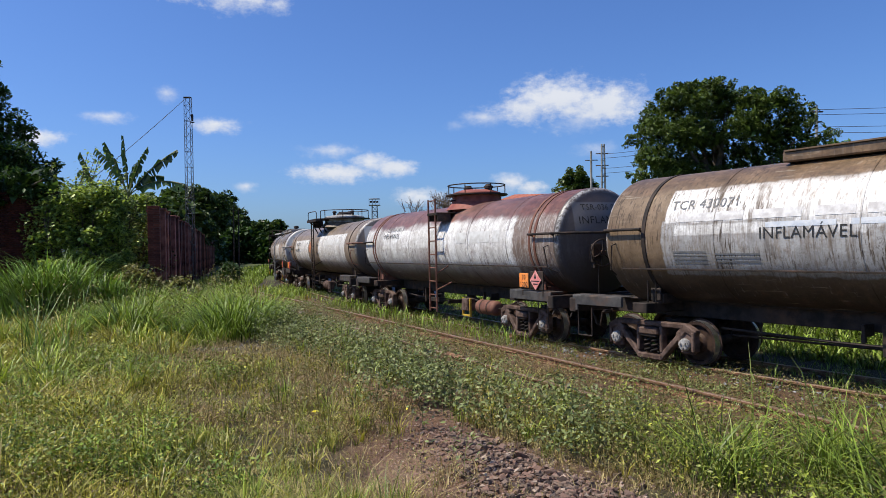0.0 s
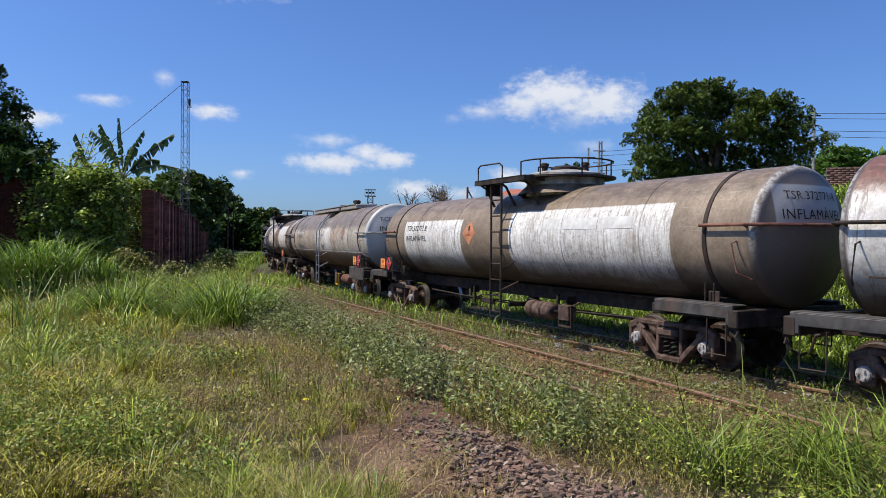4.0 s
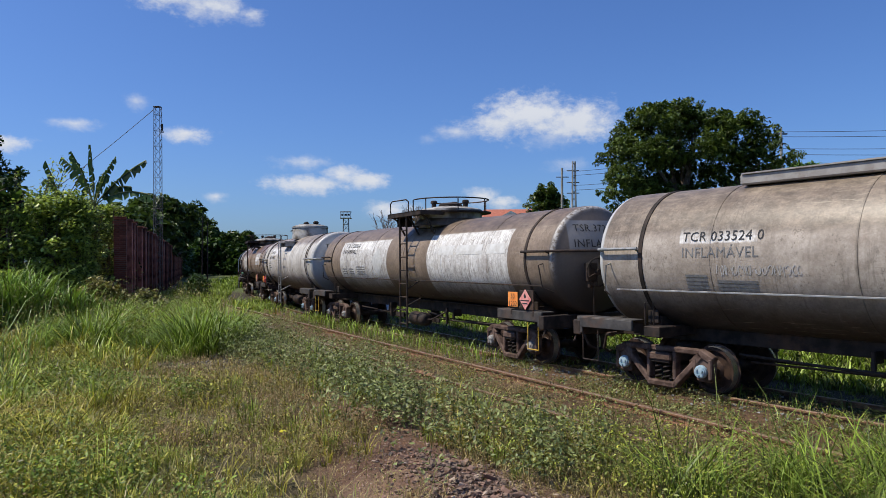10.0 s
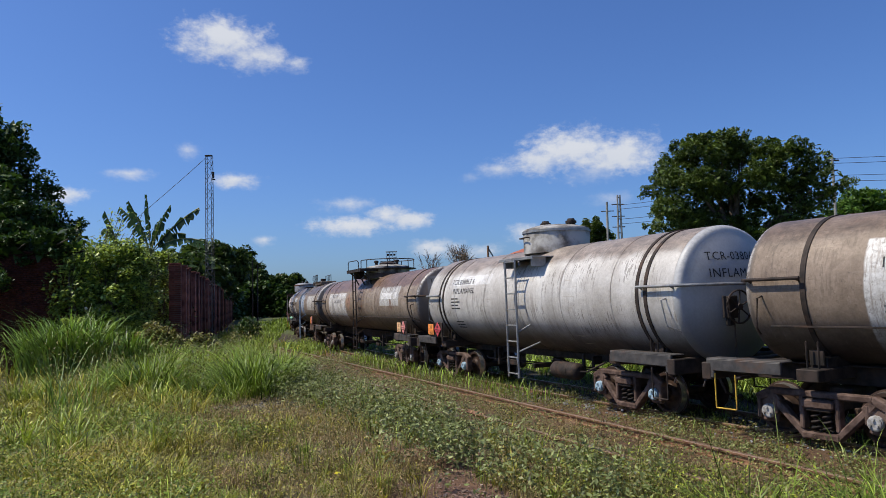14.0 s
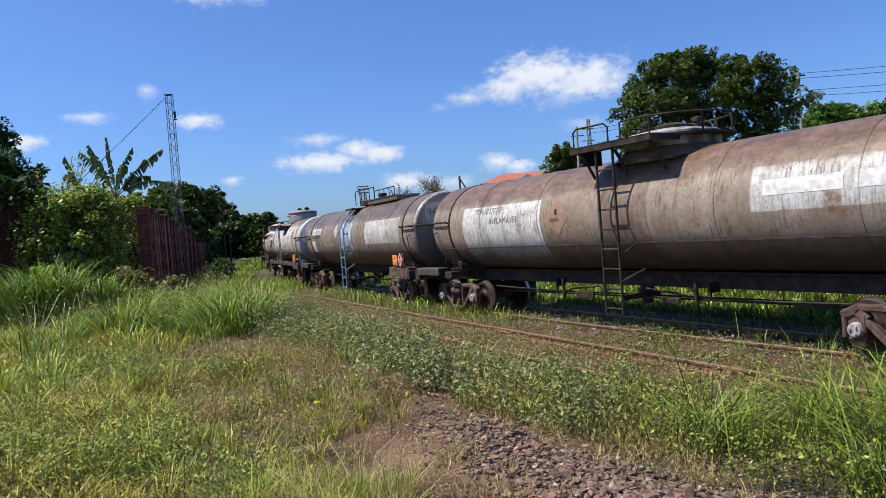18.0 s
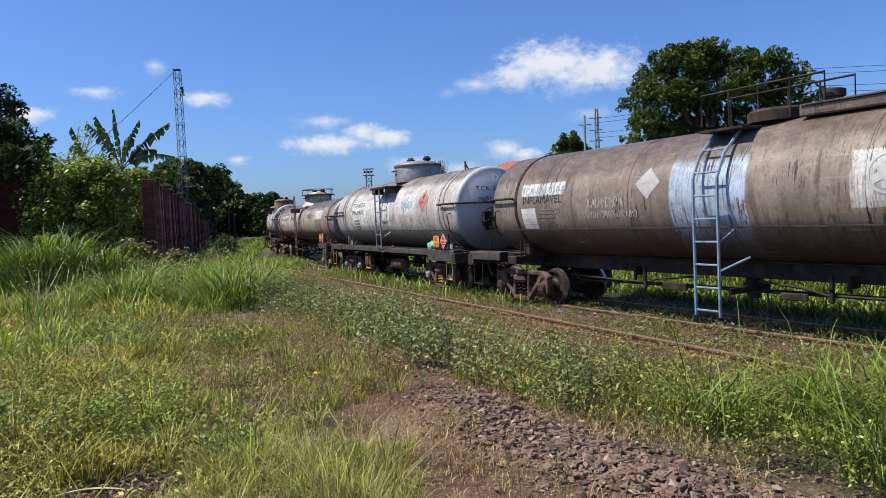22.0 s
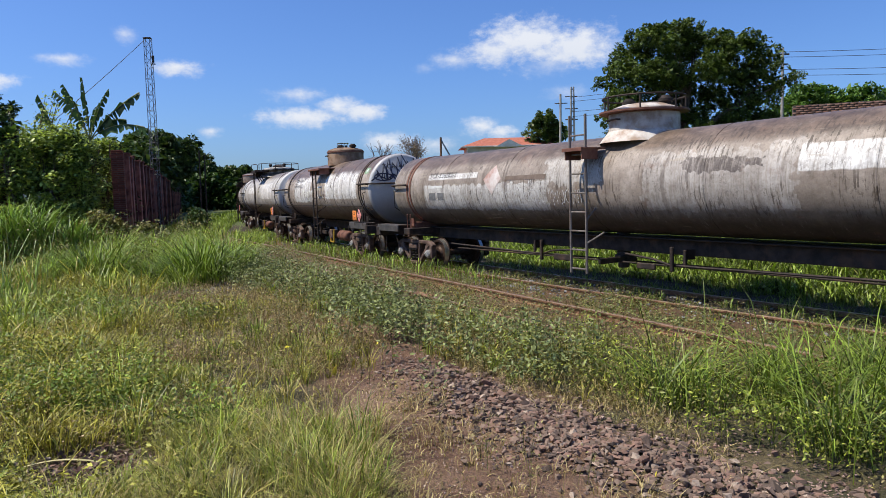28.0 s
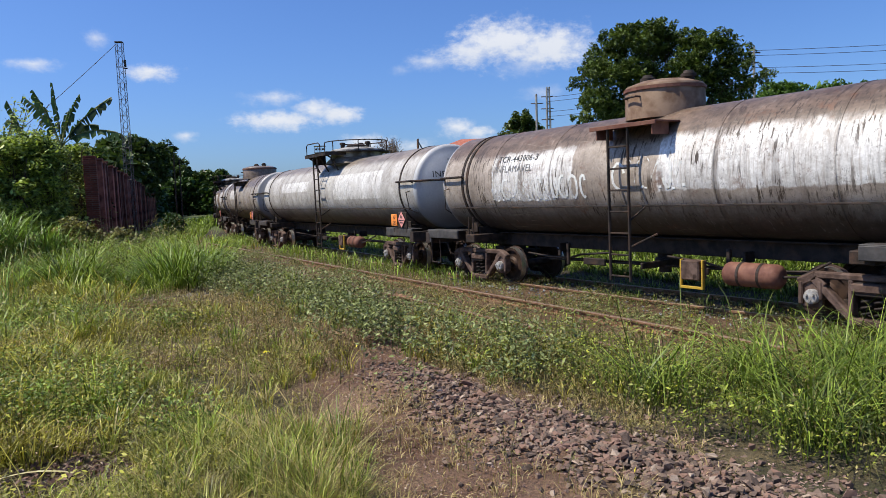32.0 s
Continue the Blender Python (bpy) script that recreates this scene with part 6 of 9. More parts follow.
def leaf_cloud(centres, size, seed, droop=0.3, long=1.6):
    """Verts and faces of small folded leaves at the given places."""
    rng = np.random.default_rng(seed)
    n = len(centres)
    a, t = rng.uniform(0, 2 * np.pi, n), rng.normal(-droop, 0.5, n)
    d = np.stack([np.cos(a) * np.cos(t), np.sin(a) * np.cos(t), np.sin(t)], -1)
    s = np.stack([-np.sin(a), np.cos(a), rng.normal(0, 0.5, n)], -1)
    s /= np.linalg.norm(s, axis=1)[:, None]
    L = (np.asarray(size) * rng.uniform(0.6, 1.3, n))[:, None]
    w = L / long * 0.5
    up = np.cross(d, s) * L * 0.08
    v = np.stack([centres - d * L * 0.5, centres + s * w + up, centres + d * L * 0.5, centres - s * w + up], 1).reshape(-1, 3)
    base = (np.arange(n) * 4)[:, None]
    f = np.concatenate([base + [0, 1, 2], base + [0, 2, 3]], 1).reshape(-1, 3)
    return v, f


def scatter(n, x0, x1, y0, y1, seed, keep=None):
    rng = np.random.default_rng(seed)
    x, y = rng.uniform(x0, x1, n), rng.uniform(y0, y1, n)
    if keep is not None:
        k = keep(x, y, rng)
        x, y = x[k], y[k]
    return np.stack([x, y, ground_z(x, y)], -1)


def patchy(x, y, scale, phase=0.0):
    """A cheap smooth field in 0 to 1."""
    return 0.5 + 0.25 * np.sin(x * scale + phase + 1.7 * np.sin(y * scale * 0.6)) + 0.25 * np.sin(y * scale * 1.3 + 2.1 * phase + 1.3 * np.sin(x * scale * 0.8))


def cells(x, y, size, seed):
    """Smooth noise in 0 to 1 on a grid of the given size."""
    g = np.random.default_rng(seed).uniform(0, 1, (256, 256))
    a, b = np.asarray(x) / size + 100.0, np.asarray(y) / size + 100.0
    i, j = np.floor(a).astype(int), np.floor(b).astype(int)
    f, h = a - i, b - j
    f, h = f * f * (3 - 2 * f), h * h * (3 - 2 * h)
    i, j = i % 255, j % 255
    return (g[i, j] * (1 - f) + g[i + 1, j] * f) * (1 - h) + (g[i, j + 1] * (1 - f) + g[i + 1, j + 1] * f) * h


def rough_field(x, y, size, seed):
    """Three octaves of that noise, spread to fill 0 to 1."""
    n = 0.55 * cells(x, y, size, seed) + 0.3 * cells(x, y, size * 0.45, seed + 1) + 0.15 * cells(x, y, size * 0.2, seed + 2)
    return np.clip((n - 0.5) * 1.9 + 0.5, 0, 1)


def uv_of(x, y):
    return x * ALONG[0] + y * ALONG[1], x * ACROSS[0] + y * ACROSS[1]


def path_off(x, y):
    """Distance from the bare strip that runs beside the stones."""
    return np.abs(x + 0.16 * y - 0.75 + 0.25 * np.sin(y * 1.3))


def hollow(x, y):
    """Distance from the small bare hollow in the grass, 1 at its rim."""
    return np.hypot((x + 2.28) / 0.42, (y - 4.72) / 0.5)


def field_ok(x, y, rng, share=1.0):
    u, v = uv_of(x, y)
    vc = np.interp(u, _US, _VS)
    ok = (v < vc - 0.9) & (np.hypot(x, y) > 1.6)
    ok &= stones_off(x, y) > rng.uniform(0.25, 1.0, len(x))
    floor = np.interp(y, [4.6, 6.2], [0.06, 0.42])
    bare = np.clip(floor + (1 - floor) * path_off(x, y) / np.interp(y, [4, 6, 9], [0.75, 0.9, 0.7]), 0, 1)
    bare = np.where(y > 11, np.maximum(bare, 0.6), bare)
    bare = bare * np.where(v > 4.9, 0.22, 1.0) * (hollow(x, y) > 1.0) * np.where((v > 5.35) & (v < 5.75), 0.3, 1) * np.where((v > 6.4) & (v < 6.95), 0.15, 1)
    trodden = np.clip(np.hypot((x + 1.0) / 1.35, (y - 6.7) / 0.75) - 0.35 + 0.5 * cells(x, y, 0.5, 471), 0.12, 1)
    return ok & (rng.uniform(0, 1, len(x)) < bare * trodden * share)


def weeds(name, pts, height, leaves, size, material, seed, label, spread=0.12):
    """Small leafy plants: a leaf cloud round each stem, and the stems."""
    rng = np.random.default_rng(seed)
    n = len(pts)
    h = height * np.clip(rng.lognormal(0, 0.4, n), 0.4, 1.9)
    f = rng.uniform(0.15, 1, (n, leaves)) ** 0.8
    off = rng.normal(0, spread, (n, leaves, 2)) * (0.45 + 0.55 * f[..., None])
    c = np.stack([pts[:, None, 0] + off[..., 0], pts[:, None, 1] + off[..., 1], pts[:, None, 2] + f * h[:, None]], -1).reshape(-1, 3)
    v, fc = leaf_cloud(c, size, seed + 1, 0.1, 2.1)
    if np.mean(height) > 0.14:
        top = pts + np.stack([rng.normal(0, spread * 0.5, n), rng.normal(0, spread * 0.5, n), h * 0.95], -1)
        w = np.array([0.003, 0.0, 0.0])
        stem = np.stack([pts - w, pts + w, top + w * 0.5, top - w * 0.5], 1).reshape(-1, 3)
        base = (np.arange(n) * 4)[:, None] + len(v)
        fc = np.concatenate([fc, np.concatenate([base + [0, 1, 2], base + [0, 2, 3]], 1).reshape(-1, 3)])
        v = np.concatenate([v, stem])
    tagged(new(name, raw_mesh(name, v, fc, material)), label, "weeds", kind="stuff")


def green_edge(y):
    """Where the lush side of the field ends and the trodden dry middle begins."""
    return np.interp(y, [3, 4.6, 7.0, 10.5, 13.0, 15.5, 22], [-1.75, -1.95, -2.5, -4.0, -5.4, -4.6, -7.0])


def lush(x, y):
    """1 where the field is green and deep, 0 on the trodden middle."""
    edge = green_edge(y) + 2.4 * (rough_field(x, y, 1.3, 301) - 0.5)
    return np.clip((edge - x) / 0.5 + 0.5, 0, 1)


def meadow():
    """The field: a lush leafy side, a dry trodden middle of scrub and straw, and pale wisps before the eye."""
    def u(n, rng):
        return rng.uniform(0, 1, n)

    def lump(x, y, size, seed, lo=0.3, hi=0.75):
        return ease(lo, hi, rough_field(x, y, size, seed))

    def green(x, y, rng):
        return field_ok(x, y, rng) & (u(len(x), rng) < (0.03 + 0.97 * lush(x, y)) * (0.15 + 0.85 * lump(x, y, 0.8, 311)))

    def fringe(x, y, rng):
        return field_ok(x, y, rng) & (u(len(x), rng) < (1 - lush(x, y)) * lump(x, y, 1.1, 315, 0.5, 0.85))

    def dry(x, y, rng):
        return field_ok(x, y, rng) & (u(len(x), rng) < (1.05 - lush(x, y)) * (0.2 + 0.8 * lump(x, y, 0.7, 321)))

    def tall(p, size, seed, lo=0.5, hi=1.6):
        return lo + (hi - lo) * rough_field(p[:, 0], p[:, 1], size, seed)

    grass = "uneven tufts of green field grass"
    p = scatter(1700, -6, -1, 3.2, 6.6, 11, green)
    tufts("field_grass", p, 15, 0.04, 0.17 * tall(p, 0.7, 331), 0.009, 1.3, GRASS, 12, grass, 0.6)
    p = scatter(3000, -9, -1, 6.6, 10.5, 111, green)
    tufts("field_grass", p, 12, 0.05, 0.17 * tall(p, 0.8, 332), 0.012, 1.2, GRASS, 112, grass, 0.6)
    p = scatter(4200, -17, -2.5, 10.5, 20, 13, green)
    tufts("field_grass", p, 9, 0.07, 0.22 * tall(p, 1.1, 333), 0.019, 1.1, GRASS, 14, grass, 0.55)
    tufts("field_grass", scatter(3000, -30, 0, 20, 40, 15, green), 8, 0.1, 0.26, 0.035, 0.8, GRASS, 16, grass)
    p = scatter(1300, -5, 2.0, 5.8, 13, 112, fringe)
    tufts("field_grass", p, 12, 0.04, 0.13 * tall(p, 0.6, 334), 0.010, 1.0, GRASS, 113, grass)
    straw = "dry straw-coloured grass on bare earth"
    tufts("straw_grass", scatter(3600, -4.5, 2.0, 2.6, 6.4, 17, dry), 10, 0.06, 0.075, 0.0045, 1.6, GRASS_DRY, 18, straw, 0.7)
    tufts("straw_grass", scatter(5600, -8, 3, 6.4, 11, 19, dry), 9, 0.07, 0.085, 0.006, 1.5, GRASS_DRY, 20, straw, 0.7)
    tufts("straw_grass", scatter(4800, -10, 2, 11, 20, 119, dry), 9, 0.09, 0.10, 0.012, 1.3, GRASS_DRY, 120, straw, 0.6)
    # deep tussocks that stand out of the field, in loose companies
    tussock = "taller yellow-green grass tussocks"
    p = scatter(420, -7, -1, 3.2, 9, 21, lambda x, y, r: (hollow(x, y) > 1.3) & (lush(x, y) > 0.4) & (lump(x, y, 0.9, 341, 0.5, 0.7) > u(len(x), r)))
    tufts("grass_tussock", p, 34, 0.07, 0.25, 0.010, 1.15, GRASS_TUFT, 22, tussock, 0.6)
    p = scatter(130, -4.5, 2, 6.2, 11, 121, lambda x, y, r: field_ok(x, y, r) & (lush(x, y) < 0.5))
    tufts("grass_tussock", p, 26, 0.05, 0.20, 0.008, 0.8, GRASS_TUFT, 122, tussock)
    p = scatter(520, -14, -4, 9, 16.5, 123, lambda x, y, r: (lush(x, y) > 0.4) & (lump(x, y, 1.4, 345, 0.45, 0.7) > u(len(x), r)))
    tufts("grass_tussock", p, 30, 0.10, 0.30, 0.017, 0.95, GRASS_TUFT, 124, tussock, 0.5)
    # fine pale wisps before the eye
    def wisp(x, y, rng):
        return (x > green_edge(y) - 0.25) & (x < -0.28 - 0.12 * (y - 4.5)) & (y < 5.1 + 0.9 * cells(x, y, 0.8, 351)) & (hollow(x, y) > 0.9) & (u(len(x), rng) < 0.25 + 0.75 * lump(x, y, 0.5, 352))
    p = scatter(430, -2.4, 0.1, 3.6, 6.5, 127, wisp)
    tufts("wispy_grass", p, 44, 0.05, 0.18 * tall(p, 0.5, 353, 0.6, 1.4), 0.0042, 1.3, GRASS_WISP, 128, "fine pale wispy grass", 0.5)
    p = scatter(130, -2.4, 0.1, 3.6, 6.3, 1271, wisp)
    tufts("wispy_grass", p, 30, 0.05, 0.24, 0.0045, 1.4, GRASS_DRY, 1281, "dry bleached wisps among the grass", 0.55)
    p = scatter(230, -2.4, 0.1, 3.6, 6.3, 1272, wisp)
    tufts("wispy_grass", p, 22, 0.04, 0.26, 0.006, 0.7, GRASS_TUFT, 1282, "fresh green blades among the pale wisps", 0.3)
    p = scatter(120, -4.5, -1.0, 6.2, 9, 129, lambda x, y, r: field_ok(x, y, r) & (lump(x, y, 0.8, 355, 0.45, 0.7) > u(len(x), r)))
    tufts("wispy_grass", p, 40, 0.06, 0.20, 0.005, 1.0, GRASS_WISP, 130, "fine pale wispy grass", 0.45)
    # straw litter on the trodden earth
    p = scatter(26000, -3.5, 2.0, 3.8, 12, 133, lambda x, y, r: (lush(x, y) < 0.5) & (stones_off(x, y) > 1.0) & (hollow(x, y) > 1) & (u(len(x), r) < 0.15 + 0.85 * lump(x, y, 0.5, 361)))
    p[:, 2] += 0.012
    blades("straw_litter", p, 0.022, 0.006, 3.4, GRASS_DRY, 134, "broken straw lying on the earth", sag=0.6)
    # thin stalks with pale seed heads
    p = scatter(1100, -8, 2, 3.2, 13, 125, lambda x, y, r: field_ok(x, y, r))
    blades("seed_stalk", p, 0.30, 0.0042, 0.6, GRASS_DRY, 126, "thin pale seed stalks above the grass", sag=0.25)
    # dry scrub of the trodden middle: brown seed weeds, olive ones among them
    p = scatter(9500, -6.5, 2.0, 5.8, 15.2, 381, lambda x, y, r: dry(x, y, r) & (u(len(x), r) < np.clip((y - 6.6) / 1.2, 0, 1) * lump(x, y, 0.9, 382, 0.25, 0.7)))
    weeds("dry_weed", p, 0.18 * tall(p, 0.6, 383), 26, 0.027, WEED_RED, 384, "dry reddish-brown seed weeds", 0.10)
    p = scatter(5200, -6.5, 2.4, 5.8, 16, 385, lambda x, y, r: dry(x, y, r) & (u(len(x), r) < lump(x, y, 0.7, 386, 0.3, 0.7)))
    weeds("scrub_weed", p, 0.17 * tall(p, 0.6, 387), 26, 0.034, WEED_OLIVE, 388, "low olive scrub weeds in the dry field", 0.10)
    p = scatter(4200, -8, -1.8, 5.0, 14, 386, lambda x, y, r: (lush(x, y) > 0.5) & (u(len(x), r) < lump(x, y, 0.9, 389, 0.42, 0.68)))
    weeds("dry_weed", p, 0.22, 30, 0.024, WEED_RED, 390, "dry brown weeds among the lush grass", 0.12)
    # leafy cover of the lush side
    p = scatter(3600, -6.5, -1.2, 3.4, 8.2, 391, lambda x, y, r: (hollow(x, y) > 1.15) & (lush(x, y) > u(len(x), r)) & (u(len(x), r) < 0.9 * lump(x, y, 0.7, 392, 0.4, 0.62)))
    weeds("clover_weed", p, 0.18 * tall(p, 0.6, 393), 20, 0.05, BROADLEAF, 394, "low round-leaved weeds among the grass", 0.10)
    p = scatter(4200, -15, -2.5, 8.2, 16, 395, lambda x, y, r: (lush(x, y) > u(len(x), r)) & (u(len(x), r) < 0.1 + 0.9 * lump(x, y, 1.0, 396, 0.35, 0.6)))
    weeds("clover_weed", p, 0.20 * tall(p, 0.9, 397), 20, 0.06, BROADLEAF, 398, "low round-leaved weeds among the grass", 0.13)
    p = scatter(3800, -7, -1.6, 3.8, 12.5, 399, lambda x, y, r: (hollow(x, y) > 1.4) & (lush(x, y) > 0.5) & (u(len(x), r) < lump(x, y, 0.9, 400, 0.58, 0.75)))
    weeds("low_bush_weed", p, 0.28, 34, 0.046, WEED_DEEP, 401, "dark green low bushy weeds in the field", 0.11)


def fallen_blade(root, tip, rise, wide):
    """One long bleached blade that bows over the grass."""
    a, b = Vector(root), Vector(tip)
    side = (b - a).cross(Vector((0, 0, 1))).normalized()
    bm = bmesh.new()
    rows = []
    for k in range(11):
        f = k / 10
        p = a.lerp(b, f) + Vector((0, 0, rise * 4 * f * (1 - f)))
        w = side * wide * (0.35 + 0.65 * math.sin(math.pi * min(1.0, f + 0.25))) * (1 - f ** 4)
        rows.append([bm.verts.new(q) for q in (p - w, p - Vector((0, 0, wide * 0.4)), p + w)])
    for r0, r1 in zip(rows, rows[1:]):
        for k in (0, 1):
            bm.faces.new((r0[k], r0[k + 1], r1[k + 1], r1[k]))
    me = as_mesh(bm, STRAW_BLADE)
    tagged(new("dead_reed_blade", me), "long bleached reed blade fallen over the grass", "grass blade")


LITTER = foliage("rotting_leaf_litter", (0.055, 0.027, 0.018), (0.17, 0.10, 0.07), (0.09, 0.05, 0.035), 0.05)
STRAW_BLADE = surface("bleached_reed", (0.42, 0.36, 0.17), (0.58, 0.52, 0.28), 9, 60, 0.6, 0.0, 0.1)
WEED_OLIVE = foliage("olive_scrub_weed", (0.10, 0.10, 0.03), (0.30, 0.27, 0.09), (0.20, 0.17, 0.055), dry=0.7)
WEED_DEEP = foliage("deep_green_weed", (0.065, 0.115, 0.015), (0.23, 0.325, 0.045), (0.15, 0.215, 0.03), dry=0.25)
GRASS_WISP = foliage("pale_wispy_grass", (0.15, 0.165, 0.03), (0.43, 0.43, 0.105), (0.33, 0.31, 0.07), dry=0.7)
GRASS_TUFT = foliage("yellow_green_tussock", (0.09, 0.14, 0.018), (0.34, 0.42, 0.065), (0.23, 0.285, 0.048))
meadow()
g = np.random.default_rng(461)
p = np.stack([g.normal(-2.28, 0.24, 900), g.normal(4.70, 0.27, 900), 0 * g.uniform(0, 1, 900)], -1)
p[:, 2] = ground_z(p[:, 0], p[:, 1]) + g.uniform(0.0, 0.05, 900)
tagged(new("leaf_litter", raw_mesh("leaf_litter", *leaf_cloud(p, 0.055, 462, 0.0, 1.7), LITTER)), "dark rotting leaves in a bare hollow", "leaves", kind="stuff")
fallen_blade((-2.26, 4.62, -0.02), (-2.90, 4.42, -0.06), 0.07, 0.015)
fallen_blade((-0.60, 4.62, -0.10), (-0.18, 4.28, -0.05), 0.03, 0.006)


def tall_stands():
    rng = np.random.default_rng(31)

    # bright rounded clumps with dark gaps between them, growing into each other towards the wall
    spots = []
    for _ in range(4000):
        y = rng.uniform(16.2, 27)
        x = rng.uniform(np.interp(y, [16, 18, 22, 27], [-7.4, -9.6, -12.0, -12.8]), np.interp(y, [16, 18, 21, 24, 27], [-4.6, -4.4, -5.6, -7.4, -8.8]))
        r = rng.uniform(0.3, 0.85)
        if all(math.hypot(x - p[0], y - p[1]) > 0.86 * (r + p[2]) for p in spots):
            spots.append((x, y, r))
    lots = {0: [], 1: [], 2: []}
    for k, (x, y, r) in enumerate(spots):
        n = int(800 * r * r + 90)
        a, d = rng.uniform(0, 2 * np.pi, n), r * np.sqrt(rng.uniform(0, 1, n))
        high = (0.50 + 0.95 * r) * rng.uniform(0.75, 1.2) * (1 - 0.6 * (d / r) ** 2)
        kind = 2 if rng.uniform() < 0.18 else (1 if rng.uniform() < 0.35 else 0)
        lots[kind].append(np.stack([x + d * np.cos(a), y + d * np.sin(a), high, a], -1))
    for kind, (material, wide, lb) in enumerate(((GRASS_BRIGHT, 0.014, "waist-high bright green grass before the wall"), (GRASS_TUFT, 0.015, "waist-high yellow-green grass before the wall"), (WEED_DEEP, 0.026, "dark green leafy grass before the wall"))):
        q = np.concatenate(lots[kind])
        blades("tall_grass", np.c_[q[:, :2], ground_z(q[:, 0], q[:, 1])], q[:, 2], wide, 1.1, material, 33 + kind, lb, "grass", 0.75, heading=q[:, 3])
    # the second, low bright stand beyond, at the foot of the far wall
    p = scatter(26000, -24, -7, 26, 72, 34, lambda x, y, r: (np.abs(x + 9.4 + 0.235 * (y - 26)) < 1.6 + 0.02 * (y - 26)) & (r.uniform(0, 1, len(x)) < 0.3 + 0.7 * rough_field(x, y, 2.0, 421)))
    blades("tall_grass", p, np.interp(p[:, 1], [26, 40, 72], [0.6, 0.5, 0.35]), 0.035, 0.5, GRASS_BRIGHT, 35, "waist-high bright green grass before the wall")
    p = scatter(9000, -26, -8, 60, 130, 3411, lambda x, y, r: np.abs(x + 15.5 + 0.13 * (y - 60)) < 5)
    blades("tall_grass", p, 0.55, 0.10, 0.5, GRASS_BRIGHT, 3412, "far green grass beside the wall")
    # leafy olive shoots among the lumps
    p = scatter(420, -12.5, -4.8, 16.5, 27, 3413, lambda x, y, r: (x < np.interp(y, [16, 21, 27], [-4.8, -5.8, -9.0])) & (r.uniform(0, 1, len(x)) < ease(0.4, 0.7, rough_field(x, y, 1.6, 3414))))
    weeds("olive_shoots", p, 0.85, 60, 0.075, WEED_OLIVE, 3415, "olive leafy shoots among the tall grass", 0.20)
    # reed clump against the wall and a spiky one in the open
    for x, y, n, h, s, m, wide in ((-11.6, 20.6, 1100, 2.0, 0.85, GRASS_REED, 0.036), (-10.5, 21.4, 420, 1.5, 0.6, GRASS_REED, 0.034), (-12.7, 21.2, 520, 1.7, 0.7, GRASS_REED, 0.034), (-7.3, 12.8, 80, 1.5, 0.42, GRASS_REED, 0.014), (-16.0, 21.5, 700, 0.75, 1.5, GRASS_TUFT, 0.022)):
        q = rng.normal((x, y), (s * 0.55, s * 0.4), (n, 2))
        blades("reed_clump", np.c_[q, ground_z(q[:, 0], q[:, 1])], h, wide, 0.85, m, int(abs(x * 100)), "clump of long arching reed grass", "grass", 0.45)
    # foreground stand beside the siding
    q = np.concatenate([rng.normal((x, y), (0.17, 0.16), (150, 2)) for x, y in ((4.8, 6.4), (5.2, 5.6), (4.6, 4.4), (4.0, 3.4), (3.0, 5.5), (3.5, 5.2), (3.9, 5.7), (3.3, 6.0), (4.2, 6.1), (2.9, 4.5), (3.6, 4.6), (4.4, 5.2), (2.2, 5.6), (3.9, 4.2))])
    blades("tall_grass", np.c_[q, ground_z(q[:, 0], q[:, 1])], 0.62, 0.0115, 1.5, GRASS_ARCH, 37, "tall arching green grass beside the siding", "grass", 0.8)
    q = rng.normal((3.4, 5.3), (0.7, 0.7), (26, 2))
    blades("grass_stalk", np.c_[q, ground_z(q[:, 0], q[:, 1])], 1.15, 0.009, 0.35, GRASS_TUFT, 38, "thin flowering grass stalks", "grass", 0.15)
    tufts("verge_grass", scatter(520, -3, 4.5, 3.5, 14, 131, lambda x, y, r: (np.abs(uv_of(x, y)[1] - 4.0) < 0.8) & (stones_off(x, y) > 1.9) & (r.uniform(0, 1, len(x)) < 0.2 + 0.8 * patchy(x, y, 1.4, 2))), 20, 0.05, 0.30, 0.011, 0.8, GRASS_TUFT, 132, "grass tufts among the siding weeds")
    # tufts between the tracks and on the far bank
    def between(x, y, rng):
        u, v = uv_of(x, y)
        vc = np.interp(u, _US, _VS)
        return (v > 6.95) & (v < vc - 0.75) & (u > 12) & (u < 40) & (rng.uniform(0, 1, len(x)) < np.clip(patchy(u, v, 0.55, 0.4) * 1.5 - 0.35, 0.0, 1))
    blades("grass_tuft", scatter(60000, -12, 5, 10, 40, 39, between), 0.40, 0.018, 0.7, GRASS_BRIGHT, 40, "bright grass tufts between the two tracks")

    def bank(x, y, rng):
        u, v = uv_of(x, y)
        vc = np.interp(u, _US, _VS)
        return (v > vc + 2.3) & (v < vc + 7.5) & (u > -6) & (rng.uniform(0, 1, len(x)) < np.interp(u, [-6, 24, 36, 46], [1.0, 1.0, 0.45, 0.2]))
    blades("bank_grass", scatter(190000, -6, 24, 2, 44, 41, bank), 0.30, 0.028, 1.0, GRASS_BRIGHT, 42, "lush bright green grass on the bank")

    def near_bank(x, y, rng):
        u, v = uv_of(x, y)
        d = v - np.interp(u, _US, _VS)
        return (d > 2.2) & (d < 4.6) & (u > -3) & (u < 17)
    p = scatter(110000, -2, 16, 4, 21, 411, near_bank)
    blades("bank_grass", p, 0.24, 0.024, 1.3, GRASS_BED, 422, "dense low grass at the foot of the bank", sag=0.6)

